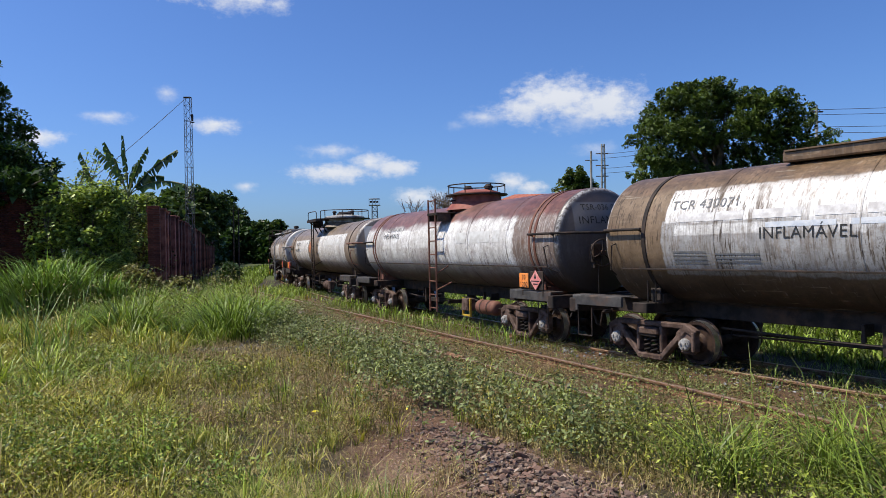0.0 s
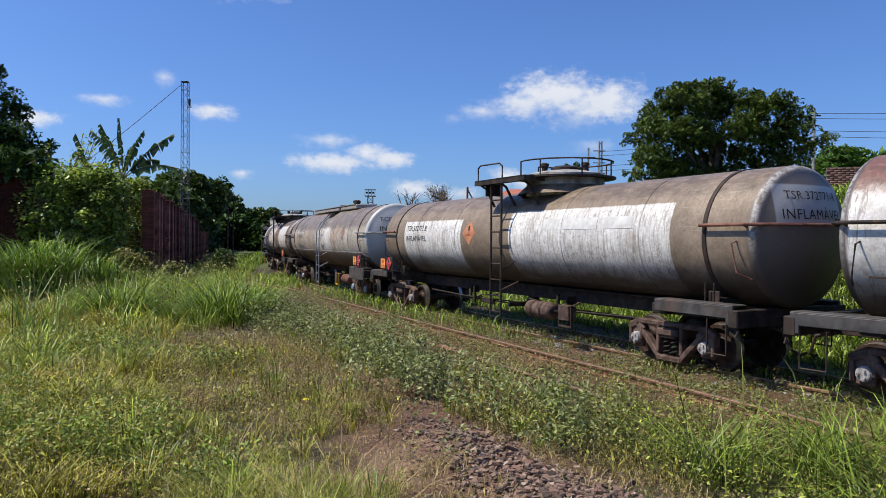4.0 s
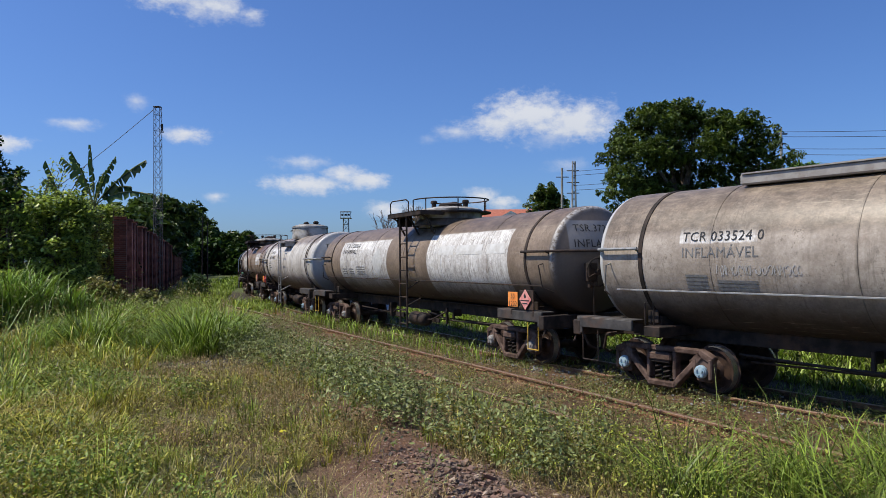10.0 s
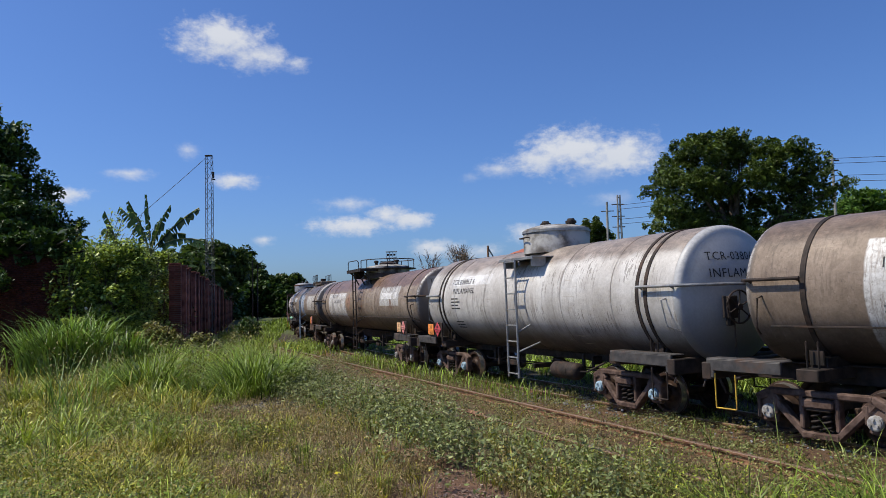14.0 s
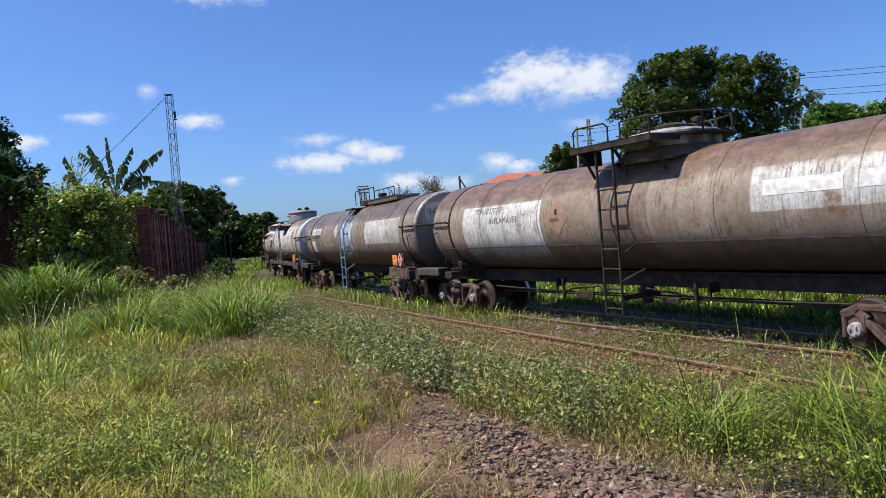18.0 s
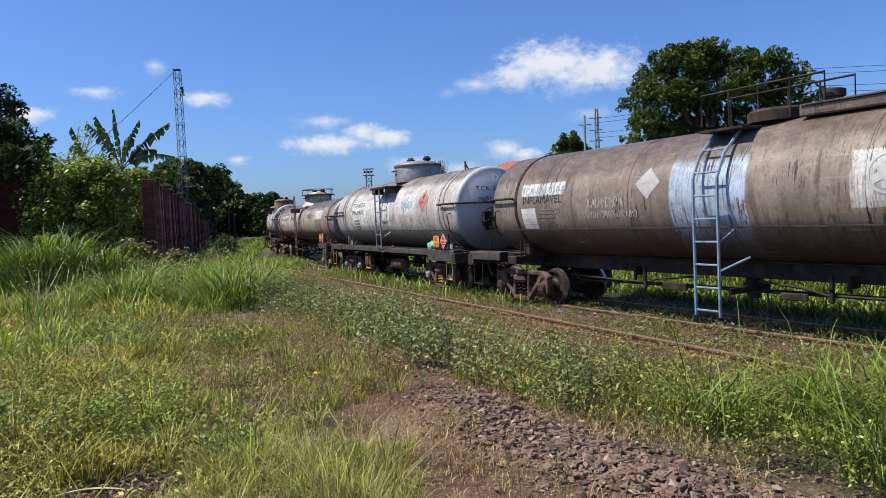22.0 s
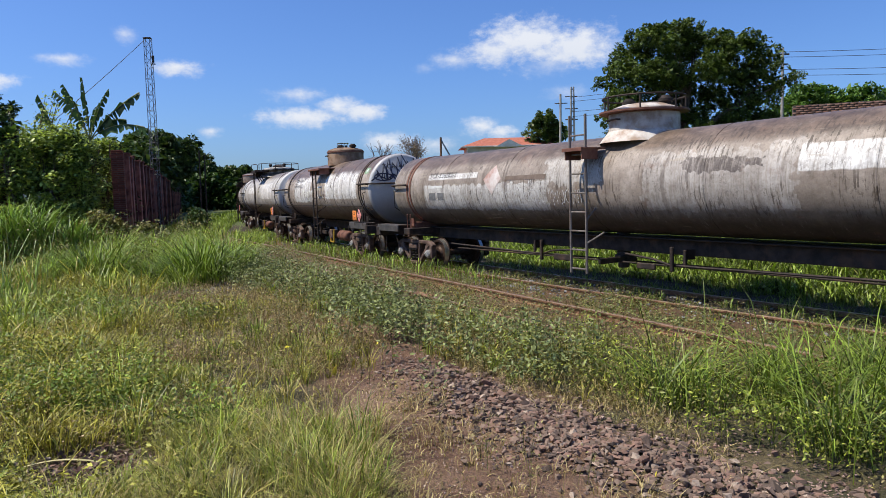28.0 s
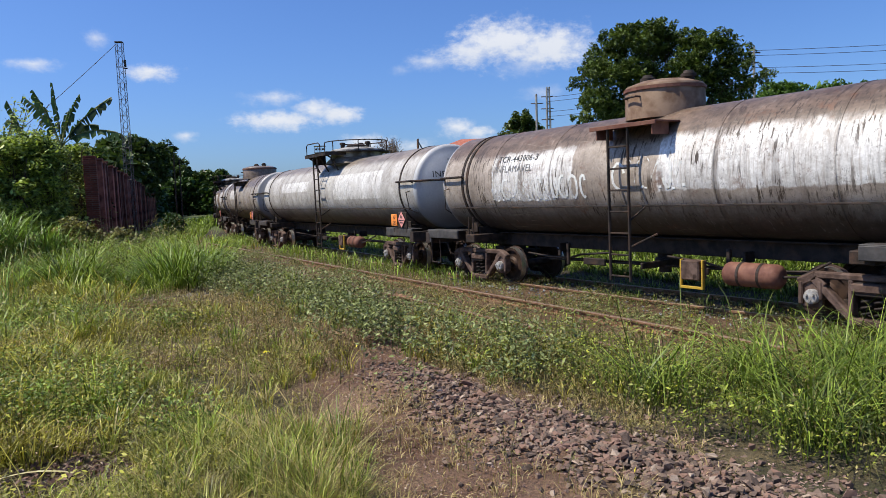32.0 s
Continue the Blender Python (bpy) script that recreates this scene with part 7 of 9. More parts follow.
    def ballast(x, y, rng):
        u, v = uv_of(x, y)
        vc = np.interp(u, _US, _VS)
        return (v - vc > -1.9) & (v - vc < 1.3) & (u > 1) & (u < 40) & (rng.uniform(0, 1, len(x)) < (0.35 + 0.65 * patchy(x, y, 1.7, 3)) * (1 - 0.75 * np.exp(-((u - 11.5) / 1.6) ** 2)))
    def bed(x, y, rng):
        u, v = uv_of(x, y)
        d = v - np.interp(u, _US, _VS)
        thin = np.where(d < -0.75, 0.55, 1.0) * np.where(np.abs(d + 0.535) < 0.10, 0.25, 1.0)
        return (d > -1.3) & (d < 2.3) & (u > -1) & (u < 40) & (rng.uniform(0, 1, len(x)) < thin * (0.25 + 0.75 * rough_field(x, y, 1.4, 411)) * (1 - 0.7 * np.exp(-((u - 11.5) / 1.4) ** 2) * (d < 0)))
    tufts("track_grass", scatter(20000, -16, 12, 1, 38, 45, bed), 7, 0.06, 0.12, 0.012, 1.0, GRASS_BED, 46, "grass growing through the running track", 0.5)
    tufts("track_weed", scatter(9000, -14, 10, 4, 40, 43, ballast), 6, 0.05, 0.10, 0.012, 1.0, GRASS_LOW, 44, "low weeds growing between the rails")


GRASS_BED = foliage("track_bed_grass", (0.07, 0.115, 0.016), (0.24, 0.32, 0.06), (0.16, 0.21, 0.04), dry=0.45)
GRASS_REED = foliage("long_reed_blades", (0.07, 0.13, 0.024), (0.24, 0.36, 0.07), (0.14, 0.23, 0.042))
GRASS_LOW = foliage("low_track_weed", (0.05, 0.075, 0.013), (0.15, 0.175, 0.035), (0.11, 0.12, 0.028), dry=0.45)
GRASS_ARCH = foliage("arching_grass_blades", (0.045, 0.08, 0.010), (0.22, 0.305, 0.04), (0.125, 0.185, 0.026), dry=0.2)
tall_stands()


WEED_FRESH = foliage("fresh_green_weed", (0.07, 0.095, 0.012), (0.31, 0.35, 0.048), (0.205, 0.22, 0.034), dry=0.45)
WEED_RUST = foliage("rust_tinged_weed", (0.075, 0.065, 0.02), (0.23, 0.19, 0.065), (0.17, 0.12, 0.05), dry=0.7)


def weed_beds():
    def bed(x, y, rng):
        u, v = uv_of(x, y)
        return (v > 2.4) & (v < 4.85) & (u > 5.0) & (u < 20) & (rng.uniform(0, 1, len(x)) < np.exp(-(((v - 3.95) / 0.75) ** 2)) * (0.15 + 0.85 * patchy(x, y, 1.9, 3)))
    weeds("leafy_weed", scatter(5000, -6, 4, 5.5, 20, 51, bed), 0.42, 44, 0.064, WEED, 52, "blue-green leafy weeds along the siding", 0.15)

    def right(x, y, rng):
        u, v = uv_of(x, y)
        return (v > 3.3) & (v < 5.5) & (u > -3) & (u < 6.5) & (stones_off(x, y) > 1.15) & (rng.uniform(0, 1, len(x)) < 0.3 + 0.7 * rough_field(x, y, 0.7, 431))
    weeds("broadleaf_weed", scatter(1750, 0.8, 6.0, 2.4, 8.5, 57, right), 0.30, 34, 0.040, WEED_FRESH, 58, "yellow-green broad-leaved weeds beside the stones")

    weeds("dry_weed", scatter(520, 0.8, 6.0, 2.4, 8.5, 571, right), 0.40, 34, 0.026, WEED_RUST, 581, "rusty seed weeds beside the stones", 0.10)
    weeds("scrub_weed", scatter(420, -1.2, 3.0, 3.2, 8.0, 572, lambda x, y, r: (np.abs(stones_off(x, y) - 1.0) < 0.45) & (y + 0.6 * x > 4.2) & (r.uniform(0, 1, len(x)) < rough_field(x, y, 0.5, 573))), 0.16, 24, 0.026, WEED_OLIVE, 582, "low olive scrub at the edge of the stones", 0.07)
    weeds("stalky_weed", scatter(260, -6.5, -1.2, 3.6, 9, 66, lambda x, y, r: field_ok(x, y, r)), 0.40, 40, 0.036, BROADLEAF, 67, "stalky green weeds standing in the grass", 0.085)

    def rusty(x, y, rng):
        return field_ok(x, y, rng) & (rng.uniform(0, 1, len(x)) < np.exp(-((x + 4.4) / 0.7) ** 2 - ((y - 11.3) / 1.3) ** 2) + 0.5 * np.exp(-((x + 0.8) / 1.0) ** 2 - ((y - 9.0) / 1.5) ** 2))
    weeds("dry_weed", scatter(900, -7, 2, 6.5, 14, 72, rusty), 0.34, 46, 0.018, WEED_RED, 73, "dry reddish-brown seed weeds", 0.11)

    def siding(x, y, rng):
        u, v = uv_of(x, y)
        vc = np.interp(u, _US, _VS)
        return (v > 4.7) & (v < vc - 0.5) & (u > 1) & (u < 30) & (rng.uniform(0, 1, len(x)) < np.clip(patchy(x, y, 1.5, 2.4) * 2.0 - 0.35, 0.35, 1))
    weeds("siding_weed", scatter(8500, -8, 7, 3, 26, 62, siding), 0.14, 24, 0.04, WEED, 63, "creeping weeds between the siding rails")
    weeds("siding_weed", scatter(12500, -8, 8, 3, 26, 622, siding), 0.11, 22, 0.034, WEED_RUST, 632, "rusty brown creeping weeds between the siding rails")

    def bed_side(x, y, rng):
        u, v = uv_of(x, y)
        vc = np.interp(u, _US, _VS)
        return (v > vc - 1.3) & (v < vc + 0.9) & (u > 1) & (u < 24) & (rng.uniform(0, 1, len(x)) < 0.25 + 0.75 * patchy(x, y, 2.1, 1))
    weeds("track_creeper", scatter(8000, -5, 8, 3, 26, 68, bed_side), 0.11, 22, 0.036, WEED_RUST, 69, "creeping weeds over the running track")
    p = scatter(60, -6, 4.5, 3, 9, 64, lambda x, y, r: field_ok(x, y, r))
    p[:, 2] += 0.2
    v, f = leaf_cloud(p, 0.045, 65, 0.0, 1.0)
    tagged(new("yellow_flower", raw_mesh("yellow_flower", v, f, FLOWER)), "scattered small yellow flowers", "flowers", kind="stuff")


weed_beds()


# ======================================================== row of ballast stones in the foreground
def make_stone(seed):
    """A broken stone: the hull of a few points, so its faces are flat and its edges sharp."""
    rng = random.Random(seed)
    bm = bmesh.new()
    sx, sy, sz = rng.uniform(0.9, 1.4), rng.uniform(0.7, 1.0), rng.uniform(0.5, 0.8)
    for _ in range(9):
        d = Vector((rng.gauss(0, 1), rng.gauss(0, 1), rng.gauss(0, 1))).normalized() * rng.uniform(0.75, 1.25)
        bm.verts.new((d.x * sx, d.y * sy, d.z * sz))
    hull = bmesh.ops.convex_hull(bm, input=bm.verts)
    bmesh.ops.delete(bm, geom=list({v for v in hull["geom_interior"] + hull["geom_unused"] if isinstance(v, bmesh.types.BMVert)}), context="VERTS")
    bmesh.ops.triangulate(bm, faces=bm.faces)
    bm.verts.index_update()
    return bm


def stone_mix(name, island):
    """Broken stones from slate-brown to rose and a few pale ones, stone by stone."""
    g = Graph(name)
    r = g.random(island)
    other = g.math("FRACT", g.math("MULTIPLY", r, 53.0))
    c = g.mix(r, (0.075, 0.053, 0.041), (0.27, 0.188, 0.14))
    c = g.mix(g.ramp(other, 0.55, 0.75, 0.0, 0.7), c, (0.26, 0.15, 0.11))
    c = g.mix(g.ramp(other, 0.95, 0.96, 0.0, 0.85), c, (0.44, 0.35, 0.27))
    grain = g.noise(38, 5, 0.7)
    c = g.mix(0.7, c, g.mix(grain, (0.45, 0.45, 0.45), (1.35, 1.32, 1.28)), "MULTIPLY")
    g.bump(grain, 0.5, 0.01)
    return g.done(c, 0.88)


STONE_MIXED, STONE_HEAP = stone_mix("broken_rose_grey_stone", False), stone_mix("heaped_rose_grey_stone", True)


def stones():
    shapes = [as_mesh(make_stone(k), STONE_MIXED) for k in range(16)]
    rng = random.Random(8)
    row = tagged(new("ballast_heap"), "low row of loose reddish-grey ballast stones", "stones")
    count = 0
    tries = 0
    while count < 285 and tries < 20000:
        tries += 1
        y = rng.uniform(3.0, 7.0)
        x = float(np.interp(y, [2.6, 3.4, 4.6, 6.0, 7.6], [2.7, 2.05, 1.2, 0.5, -0.2])) + rng.gauss(0, 0.34) * float(np.interp(y, [3, 7], [1.15, 0.75]))
        if rng.random() < (y - 5.5) * 0.5:
            continue
        r = rng.uniform(0.022, 0.050)
        z = float(ground_z(x, y)) + r * rng.uniform(0.2, 0.8)
        ob = part("stone", shapes[count % 16], None, row)
        ob.matrix_basis = pose(x, y, z, rng.uniform(-40, 40), rng.uniform(-40, 40), rng.uniform(0, 360)) @ Matrix.Scale(r, 4)
        count += 1
    base = []
    for k in range(10):
        bm = make_stone(40 + k)
        bm.verts.ensure_lookup_table()
        base.append((np.array([v.co for v in bm.verts]), np.array([[v.index for v in f.verts] for f in bm.faces])))
        bm.free()

    def heap(name, spots, material, label, parent=None):
        vs, fs, at = [], [], 0
        for i, (x, y, z, r, a) in enumerate(spots):
            v, f = base[i % 10]
            c, s = math.cos(a), math.sin(a)
            w = v @ np.array([[c, -s, 0], [s, c, 0], [0, 0, 1]]).T * r + (x, y, z)
            vs.append(w)
            fs.append(f + at)
            at += len(v)
        me = raw_mesh(name, np.concatenate(vs), np.concatenate(fs), material)
        me.shade_flat()
        ob = new(name, me)
        if parent is not None:
            ob.parent = parent
            return tagged(ob, kind="stuff")
        return tagged(ob, label, "stones", kind="stuff")

    g = np.random.default_rng(9)
    spots = []
    for _ in range(5200):
        y = g.uniform(2.6, 8.2)
        x = np.interp(y, [2.6, 3.4, 4.6, 6.0, 7.6], [2.7, 2.05, 1.2, 0.5, -0.2]) + g.normal(0, 0.34) * np.interp(y, [3, 7], [1.15, 0.8])
        if g.uniform() < (y - 5.4) * 0.4:
            continue
        r = g.uniform(0.012, 0.040)
        spots.append((x, y, float(ground_z(x, y)) + r * 0.3, r, g.uniform(0, 6.3)))
    heap("small_stone", spots, STONE_HEAP, "", row)
    spots = []
    for _ in range(3400):
        y = g.uniform(2.5, 9)
        x = 0.75 - 0.16 * y - 0.25 * math.sin(y * 1.3) + g.normal(0, 0.8)
        r = g.uniform(0.004, 0.014)
        spots.append((x, y, float(ground_z(x, y)) + r * 0.3, r, g.uniform(0, 6.3)))
    for _ in range(2600):
        y = g.uniform(3.0, 6.5)
        x, r = float(np.interp(y, [3.0, 4.6, 6.5], [2.9, 1.8, 0.9])) + g.normal(0, 0.55), g.uniform(0.004, 0.018)
        spots.append((x, y, float(ground_z(x, y)) + r * 0.3, r, g.uniform(0, 6.3)))
    for _ in range(90):
        x, y, r = g.normal(-2.28, 0.24), g.normal(4.72, 0.3), g.uniform(0.005, 0.018)
        spots.append((x, y, float(ground_z(x, y)) + r * 0.3, r, g.uniform(0, 6.3)))
    pale = []
    for _ in range(1100):
        y = g.uniform(3.4, 8.5)
        x = 0.65 - 0.16 * y - 0.25 * math.sin(y * 1.3) + g.normal(0, 0.6)
        r = g.uniform(0.004, 0.013)
        pale.append((x, y, float(ground_z(x, y)) + r * 0.3, r, g.uniform(0, 6.3)))
    heap("pebble", pale, STONE_PALE, "pale pebbles on bare red earth")
    heap("grit", spots, STONE, "pebbles and grit on bare red earth")
    # grey rubble in the clearing before the tall grass
    spots = []
    for cx, cy, sx, sy, n in ((-4.75, 14.7, 0.55, 0.35, 420), (-4.0, 17.3, 0.6, 0.9, 620), (-3.2, 16.2, 0.7, 0.8, 420), (-4.3, 20.0, 0.5, 1.2, 300)):
        for _ in range(n):
            x, y, r = g.normal(cx, sx), g.normal(cy, sy), g.uniform(0.012, 0.045)
            spots.append((x, y, float(ground_z(x, y)) + r * 0.4, r, g.uniform(0, 6.3)))
    heap("rubble", spots, STONE_RUBBLE, "grey broken rubble in the clearing")
    spots = []
    for _ in range(4200):
        u = g.uniform(3, 34)
        v = curve_v(u) + g.normal(-0.75, 0.35) if g.uniform() < 0.55 else curve_v(u) + g.uniform(-1.1, 1.2)
        p = spot(u, v)
        if g.uniform() > 0.35 + 0.65 * math.exp(-((u - 11.5) / 2.2) ** 2):
            continue
        r = g.uniform(0.015, 0.04)
        spots.append((p.x, p.y, float(ground_z(p.x, p.y)) + r * 0.4, r, g.uniform(0, 6.3)))
    heap("track_ballast", spots, STONE_GREY, "grey ballast stones beside the running rail")


stones()


# ======================================================== brick walls
BRICK_MESH = {}


def brick_mesh(size):
    key = tuple(round(v, 3) for v in size)
    if key not in BRICK_MESH:
        BRICK_MESH[key] = as_mesh(solid(((0, 0, 0), size), bevel=0.006), BRICK)
    return BRICK_MESH[key]


def brick_wall(name, a, b, z0, z1, thick, label, material, singles=300, skip=None):
    """A wall of laid bricks with recessed mortar between a and b (plan)."""
    wall = tagged(new(name), label, "wall", kind="structure")
    a, b = Vector((*a, 0)), Vector((*b, 0))
    d = (b - a).normalized()
    L = (b - a).length
    turn = math.degrees(math.atan2(d.y, d.x))
    mid = (a + b) / 2
    core = part("mortar_core", solid(((0, 0, (z1 - z0) / 2 - 0.3), (L - 0.02, thick - 0.024, z1 - z0 + 0.6)), bevel=0.004), MORTAR_SHADE if material is BRICK_SHADE else MORTAR, wall)
    core.matrix_basis = pose(mid.x, mid.y, z0, 0, 0, turn)
    bl, bh, gap = 0.225, 0.062, 0.012
    rows = int((z1 - z0) / (bh + gap))
    side = Vector((-d.y, d.x, 0))
    mesh = as_mesh(solid(((0, 0, 0), (bl, 0.03, bh)), bevel=0.006), material)
    verts, faces, n = [], [], 0
    rng = random.Random(len(name) * 7)
    shape = np.array([(x, y, z) for x in (-0.5, 0.5) for y in (-0.5, 0.5) for z in (-0.5, 0.5)]) * (bl, 0.03, bh)
    quad = np.array([(0, 1, 3, 2), (4, 6, 7, 5), (0, 4, 5, 1), (2, 3, 7, 6), (0, 2, 6, 4), (1, 5, 7, 3)])
    made = 0
    for face in (-1, 1):
        for r in range(rows):
            s = (0.5 if r % 2 else 0.0) * bl + bl / 2
            while s < L - bl / 2 + 0.01:
                p = a + d * s + side * face * (thick / 2 - 0.006 + rng.uniform(-0.003, 0.003))
                z = z0 + (r + 0.5) * (bh + gap)
                if face == -1 and made < singles:
                    ob = part("brick", mesh, None, wall)
                    ob.matrix_basis = pose(p.x, p.y, z, 0, 0, turn + rng.uniform(-0.8, 0.8))
                    made += 1
                else:
                    c, q = math.cos(radians(turn)), math.sin(radians(turn))
                    w = shape @ np.array([[c, -q, 0], [q, c, 0], [0, 0, 1]]).T + (p.x, p.y, z)
                    verts.append(w)
                    faces.append(quad + n)
                    n += 8
                s += bl + gap
    if verts:
        ob = part("brickwork", raw_mesh("brickwork", np.concatenate(verts), np.concatenate(faces), material), None, wall)
        tagged(ob, kind="stuff")
    return wall


BRICK_WEATHERED = surface("weathered_dull_brick", (0.17, 0.085, 0.062), (0.29, 0.17, 0.13), 5, 60, 0.95, 0.0, 0.5, (0.12, 0.10, 0.09), 0.35)
# darker brick and mortar for the near yard wall: the tree's shade in colour
BRICK_SHADE = surface("shade_dark_brick", (0.065, 0.015, 0.010), (0.115, 0.028, 0.019), 5, 60, 0.9, 0.0, 0.5, (0.03, 0.010, 0.008), 0.3)
MORTAR_SHADE = surface("shade_dark_mortar", (0.03, 0.016, 0.012), (0.055, 0.03, 0.022), 5, 60, 0.95, 0.0, 0.5)
WALL_WAY = Vector((-0.289, 0.957, 0)).normalized()
WALL_AT = Vector((-10.55, 25.9, 0))


def long_wall():
    """The long yard wall with close-set brick piers on its track side."""
    wall = tagged(new("wall_long"), "long dark red brick yard wall with close-set piers", "wall", kind="structure")
    turn = math.degrees(math.atan2(WALL_WAY.y, WALL_WAY.x))
    out = Vector((WALL_WAY.y, -WALL_WAY.x, 0))
    bay = 1.55
    pier = as_mesh(solid(((0, 0, 1.76), (0.42, 0.34, 4.0)), ((0, 0, 3.80), (0.50, 0.42, 0.09)), bevel=0.015), BRICK_FAR)
    panel = as_mesh(solid(((0, 0, 1.7), (bay, 0.22, 3.85)), ((0, 0, 3.66), (bay, 0.28, 0.07)), bevel=0.01), BRICK_FAR)
    for k in range(70):
        p = WALL_AT + WALL_WAY * (0.5 + bay * (k + 0.5)) - out * 0.28
        ob = part("wall_panel", panel, None, wall)
        ob.matrix_basis = pose(p.x, p.y, -0.2, 0, 0, turn)
        q = WALL_AT + WALL_WAY * (0.5 + bay * (k + 1)) - out * 0.06
        ob = part("wall_pier", pier, None, wall)
        lean = math.sin(k * 2.3)
        ob.matrix_basis = pose(q.x + 0.05 * math.sin(k * 5.1), q.y, -0.2 - 0.07 * lean, 0.5 * lean, 0, turn + 3 * math.sin(k * 3.7))
    # the end pier, brick by brick
    rng = random.Random(4)
    face = Vector((1, 0, 0))
    core = part("mortar_core", solid(((0, 0, 1.75), (0.38, 0.38, 4.0)), bevel=0.01), MORTAR, wall)
    core.matrix_basis = pose(WALL_AT.x - 0.25, WALL_AT.y + 0.3, -0.2, 0, 0, turn)
    mesh = brick_mesh((0.20, 0.42, 0.062))
    m = Matrix.Translation((WALL_AT.x - 0.25, WALL_AT.y + 0.3, -0.2)) @ pose(0, 0, 0, 0, 0, turn)
    for r in range(51):
        for s in (-1, 1):
            ob = part("brick", mesh, None, wall)
            where = (s * 0.106, 0, 0.05 + r * 0.0735) if r % 2 else (0, s * 0.106, 0.05 + r * 0.0735)
            ob.matrix_basis = m @ pose(*where, 0, 0, (0 if r % 2 else 90) + rng.uniform(-1, 1))
    cap = part("pier_cap", solid(((0.02, 0, 3.80), (0.36, 0.40, 0.07)), bevel=0.012), BRICK, wall)
    cap.matrix_basis = m


BRICK_FAR = surface("long_wall_brick", (0.06, 0.02, 0.015), (0.22, 0.085, 0.062), 1.8, 14, 0.9, 0.0, 0.6, (0.035, 0.018, 0.016), 0.6)


# ======================================================== trees, bushes, banana
def limb(bm, a, b, r0, r1, rng, bends=3):
    pts = [Vector(a).lerp(Vector(b), k / bends) + (Vector((rng.uniform(-1, 1), rng.uniform(-1, 1), rng.uniform(-0.4, 0.4))) * (Vector(b) - Vector(a)).length * 0.05 if 0 < k < bends else Vector()) for k in range(bends + 1)]
    for k in range(bends):
        f0, f1 = k / bends, (k + 1) / bends
        rod(bm, pts[k], pts[k + 1], r0 + (r1 - r0) * f0, 7, r0 + (r1 - r0) * f1)


def tree(name, base, height, lobes, leaves, size, material, seed, label, trunk=0.3, low=0.35, category="tree", every=1):
    """Trunk and limbs to every lobe; the crown is many small leaves in clumps, thick at the rim, with gaps.

    lobes: (dx, dy, dz, rx, ry, rz) from the base."""
    rng, g = random.Random(seed), np.random.default_rng(seed)
    base = Vector(base)
    thing = tagged(new(name), label, category)
    thing.location = base
    bm = bmesh.new()
    fork = Vector((0, 0, height * low))
    limb(bm, (0, 0, -0.3), fork, trunk, trunk * 0.75, rng)
    for dx, dy, dz, *_ in lobes[::every]:
        limb(bm, fork, (dx * 0.8, dy * 0.8, dz * 0.95), trunk * 0.5, trunk * 0.12, rng, 4)
        limb(bm, (dx * 0.35, dy * 0.35, fork.z + (dz - fork.z) * 0.45), (dx * 1.15, dy * 1.15 + rng.uniform(-1, 1) * 0.1 * height, dz * 1.02), trunk * 0.22, trunk * 0.06, rng, 3)
    part("trunk", bm, BARK, thing)
    share = np.array([rx * ry * rz for *_, rx, ry, rz in lobes]) ** 0.67
    share = share / share.sum()
    cs, inner, per = [], [], 70
    for (dx, dy, dz, rx, ry, rz), sh in zip(lobes, share):
        clumps = max(8, int(leaves * sh / per))
        d = g.normal(0, 1, (clumps, 3))
        d /= np.linalg.norm(d, axis=1)[:, None]
        c = d * g.uniform(0.62, 1.02, clumps)[:, None] * (rx, ry, rz) + (dx, dy, dz)
        ball = g.normal(0, 1, (clumps, per, 3))
        ball /= np.linalg.norm(ball, axis=2)[..., None]
        ball *= g.uniform(0.3, 1, (clumps, per, 1)) ** 0.5 * (0.20 * (rx + rz) / 2 + 0.6 * size) * g.uniform(0.6, 1.25, (clumps, 1, 1))
        cs.append((c[:, None] + ball * (1, 1, 0.72)).reshape(-1, 3))
        m = max(30, int(leaves * sh / 14))
        e = g.normal(0, 1, (m, 3))
        e /= np.linalg.norm(e, axis=1)[:, None]
        inner.append(e * g.uniform(0, 0.80, m)[:, None] ** 0.5 * (rx, ry, rz) + (dx, dy, dz))
    outer, inner = np.concatenate(cs), np.concatenate(inner)
    v, f = leaf_cloud(np.concatenate([outer, inner]), np.concatenate([np.full(len(outer), size), np.full(len(inner), size * 2.6)]), seed + 5, 0.35, 2.0)
    part("crown", raw_mesh("crown", v, f, material), None, thing)
    return thing


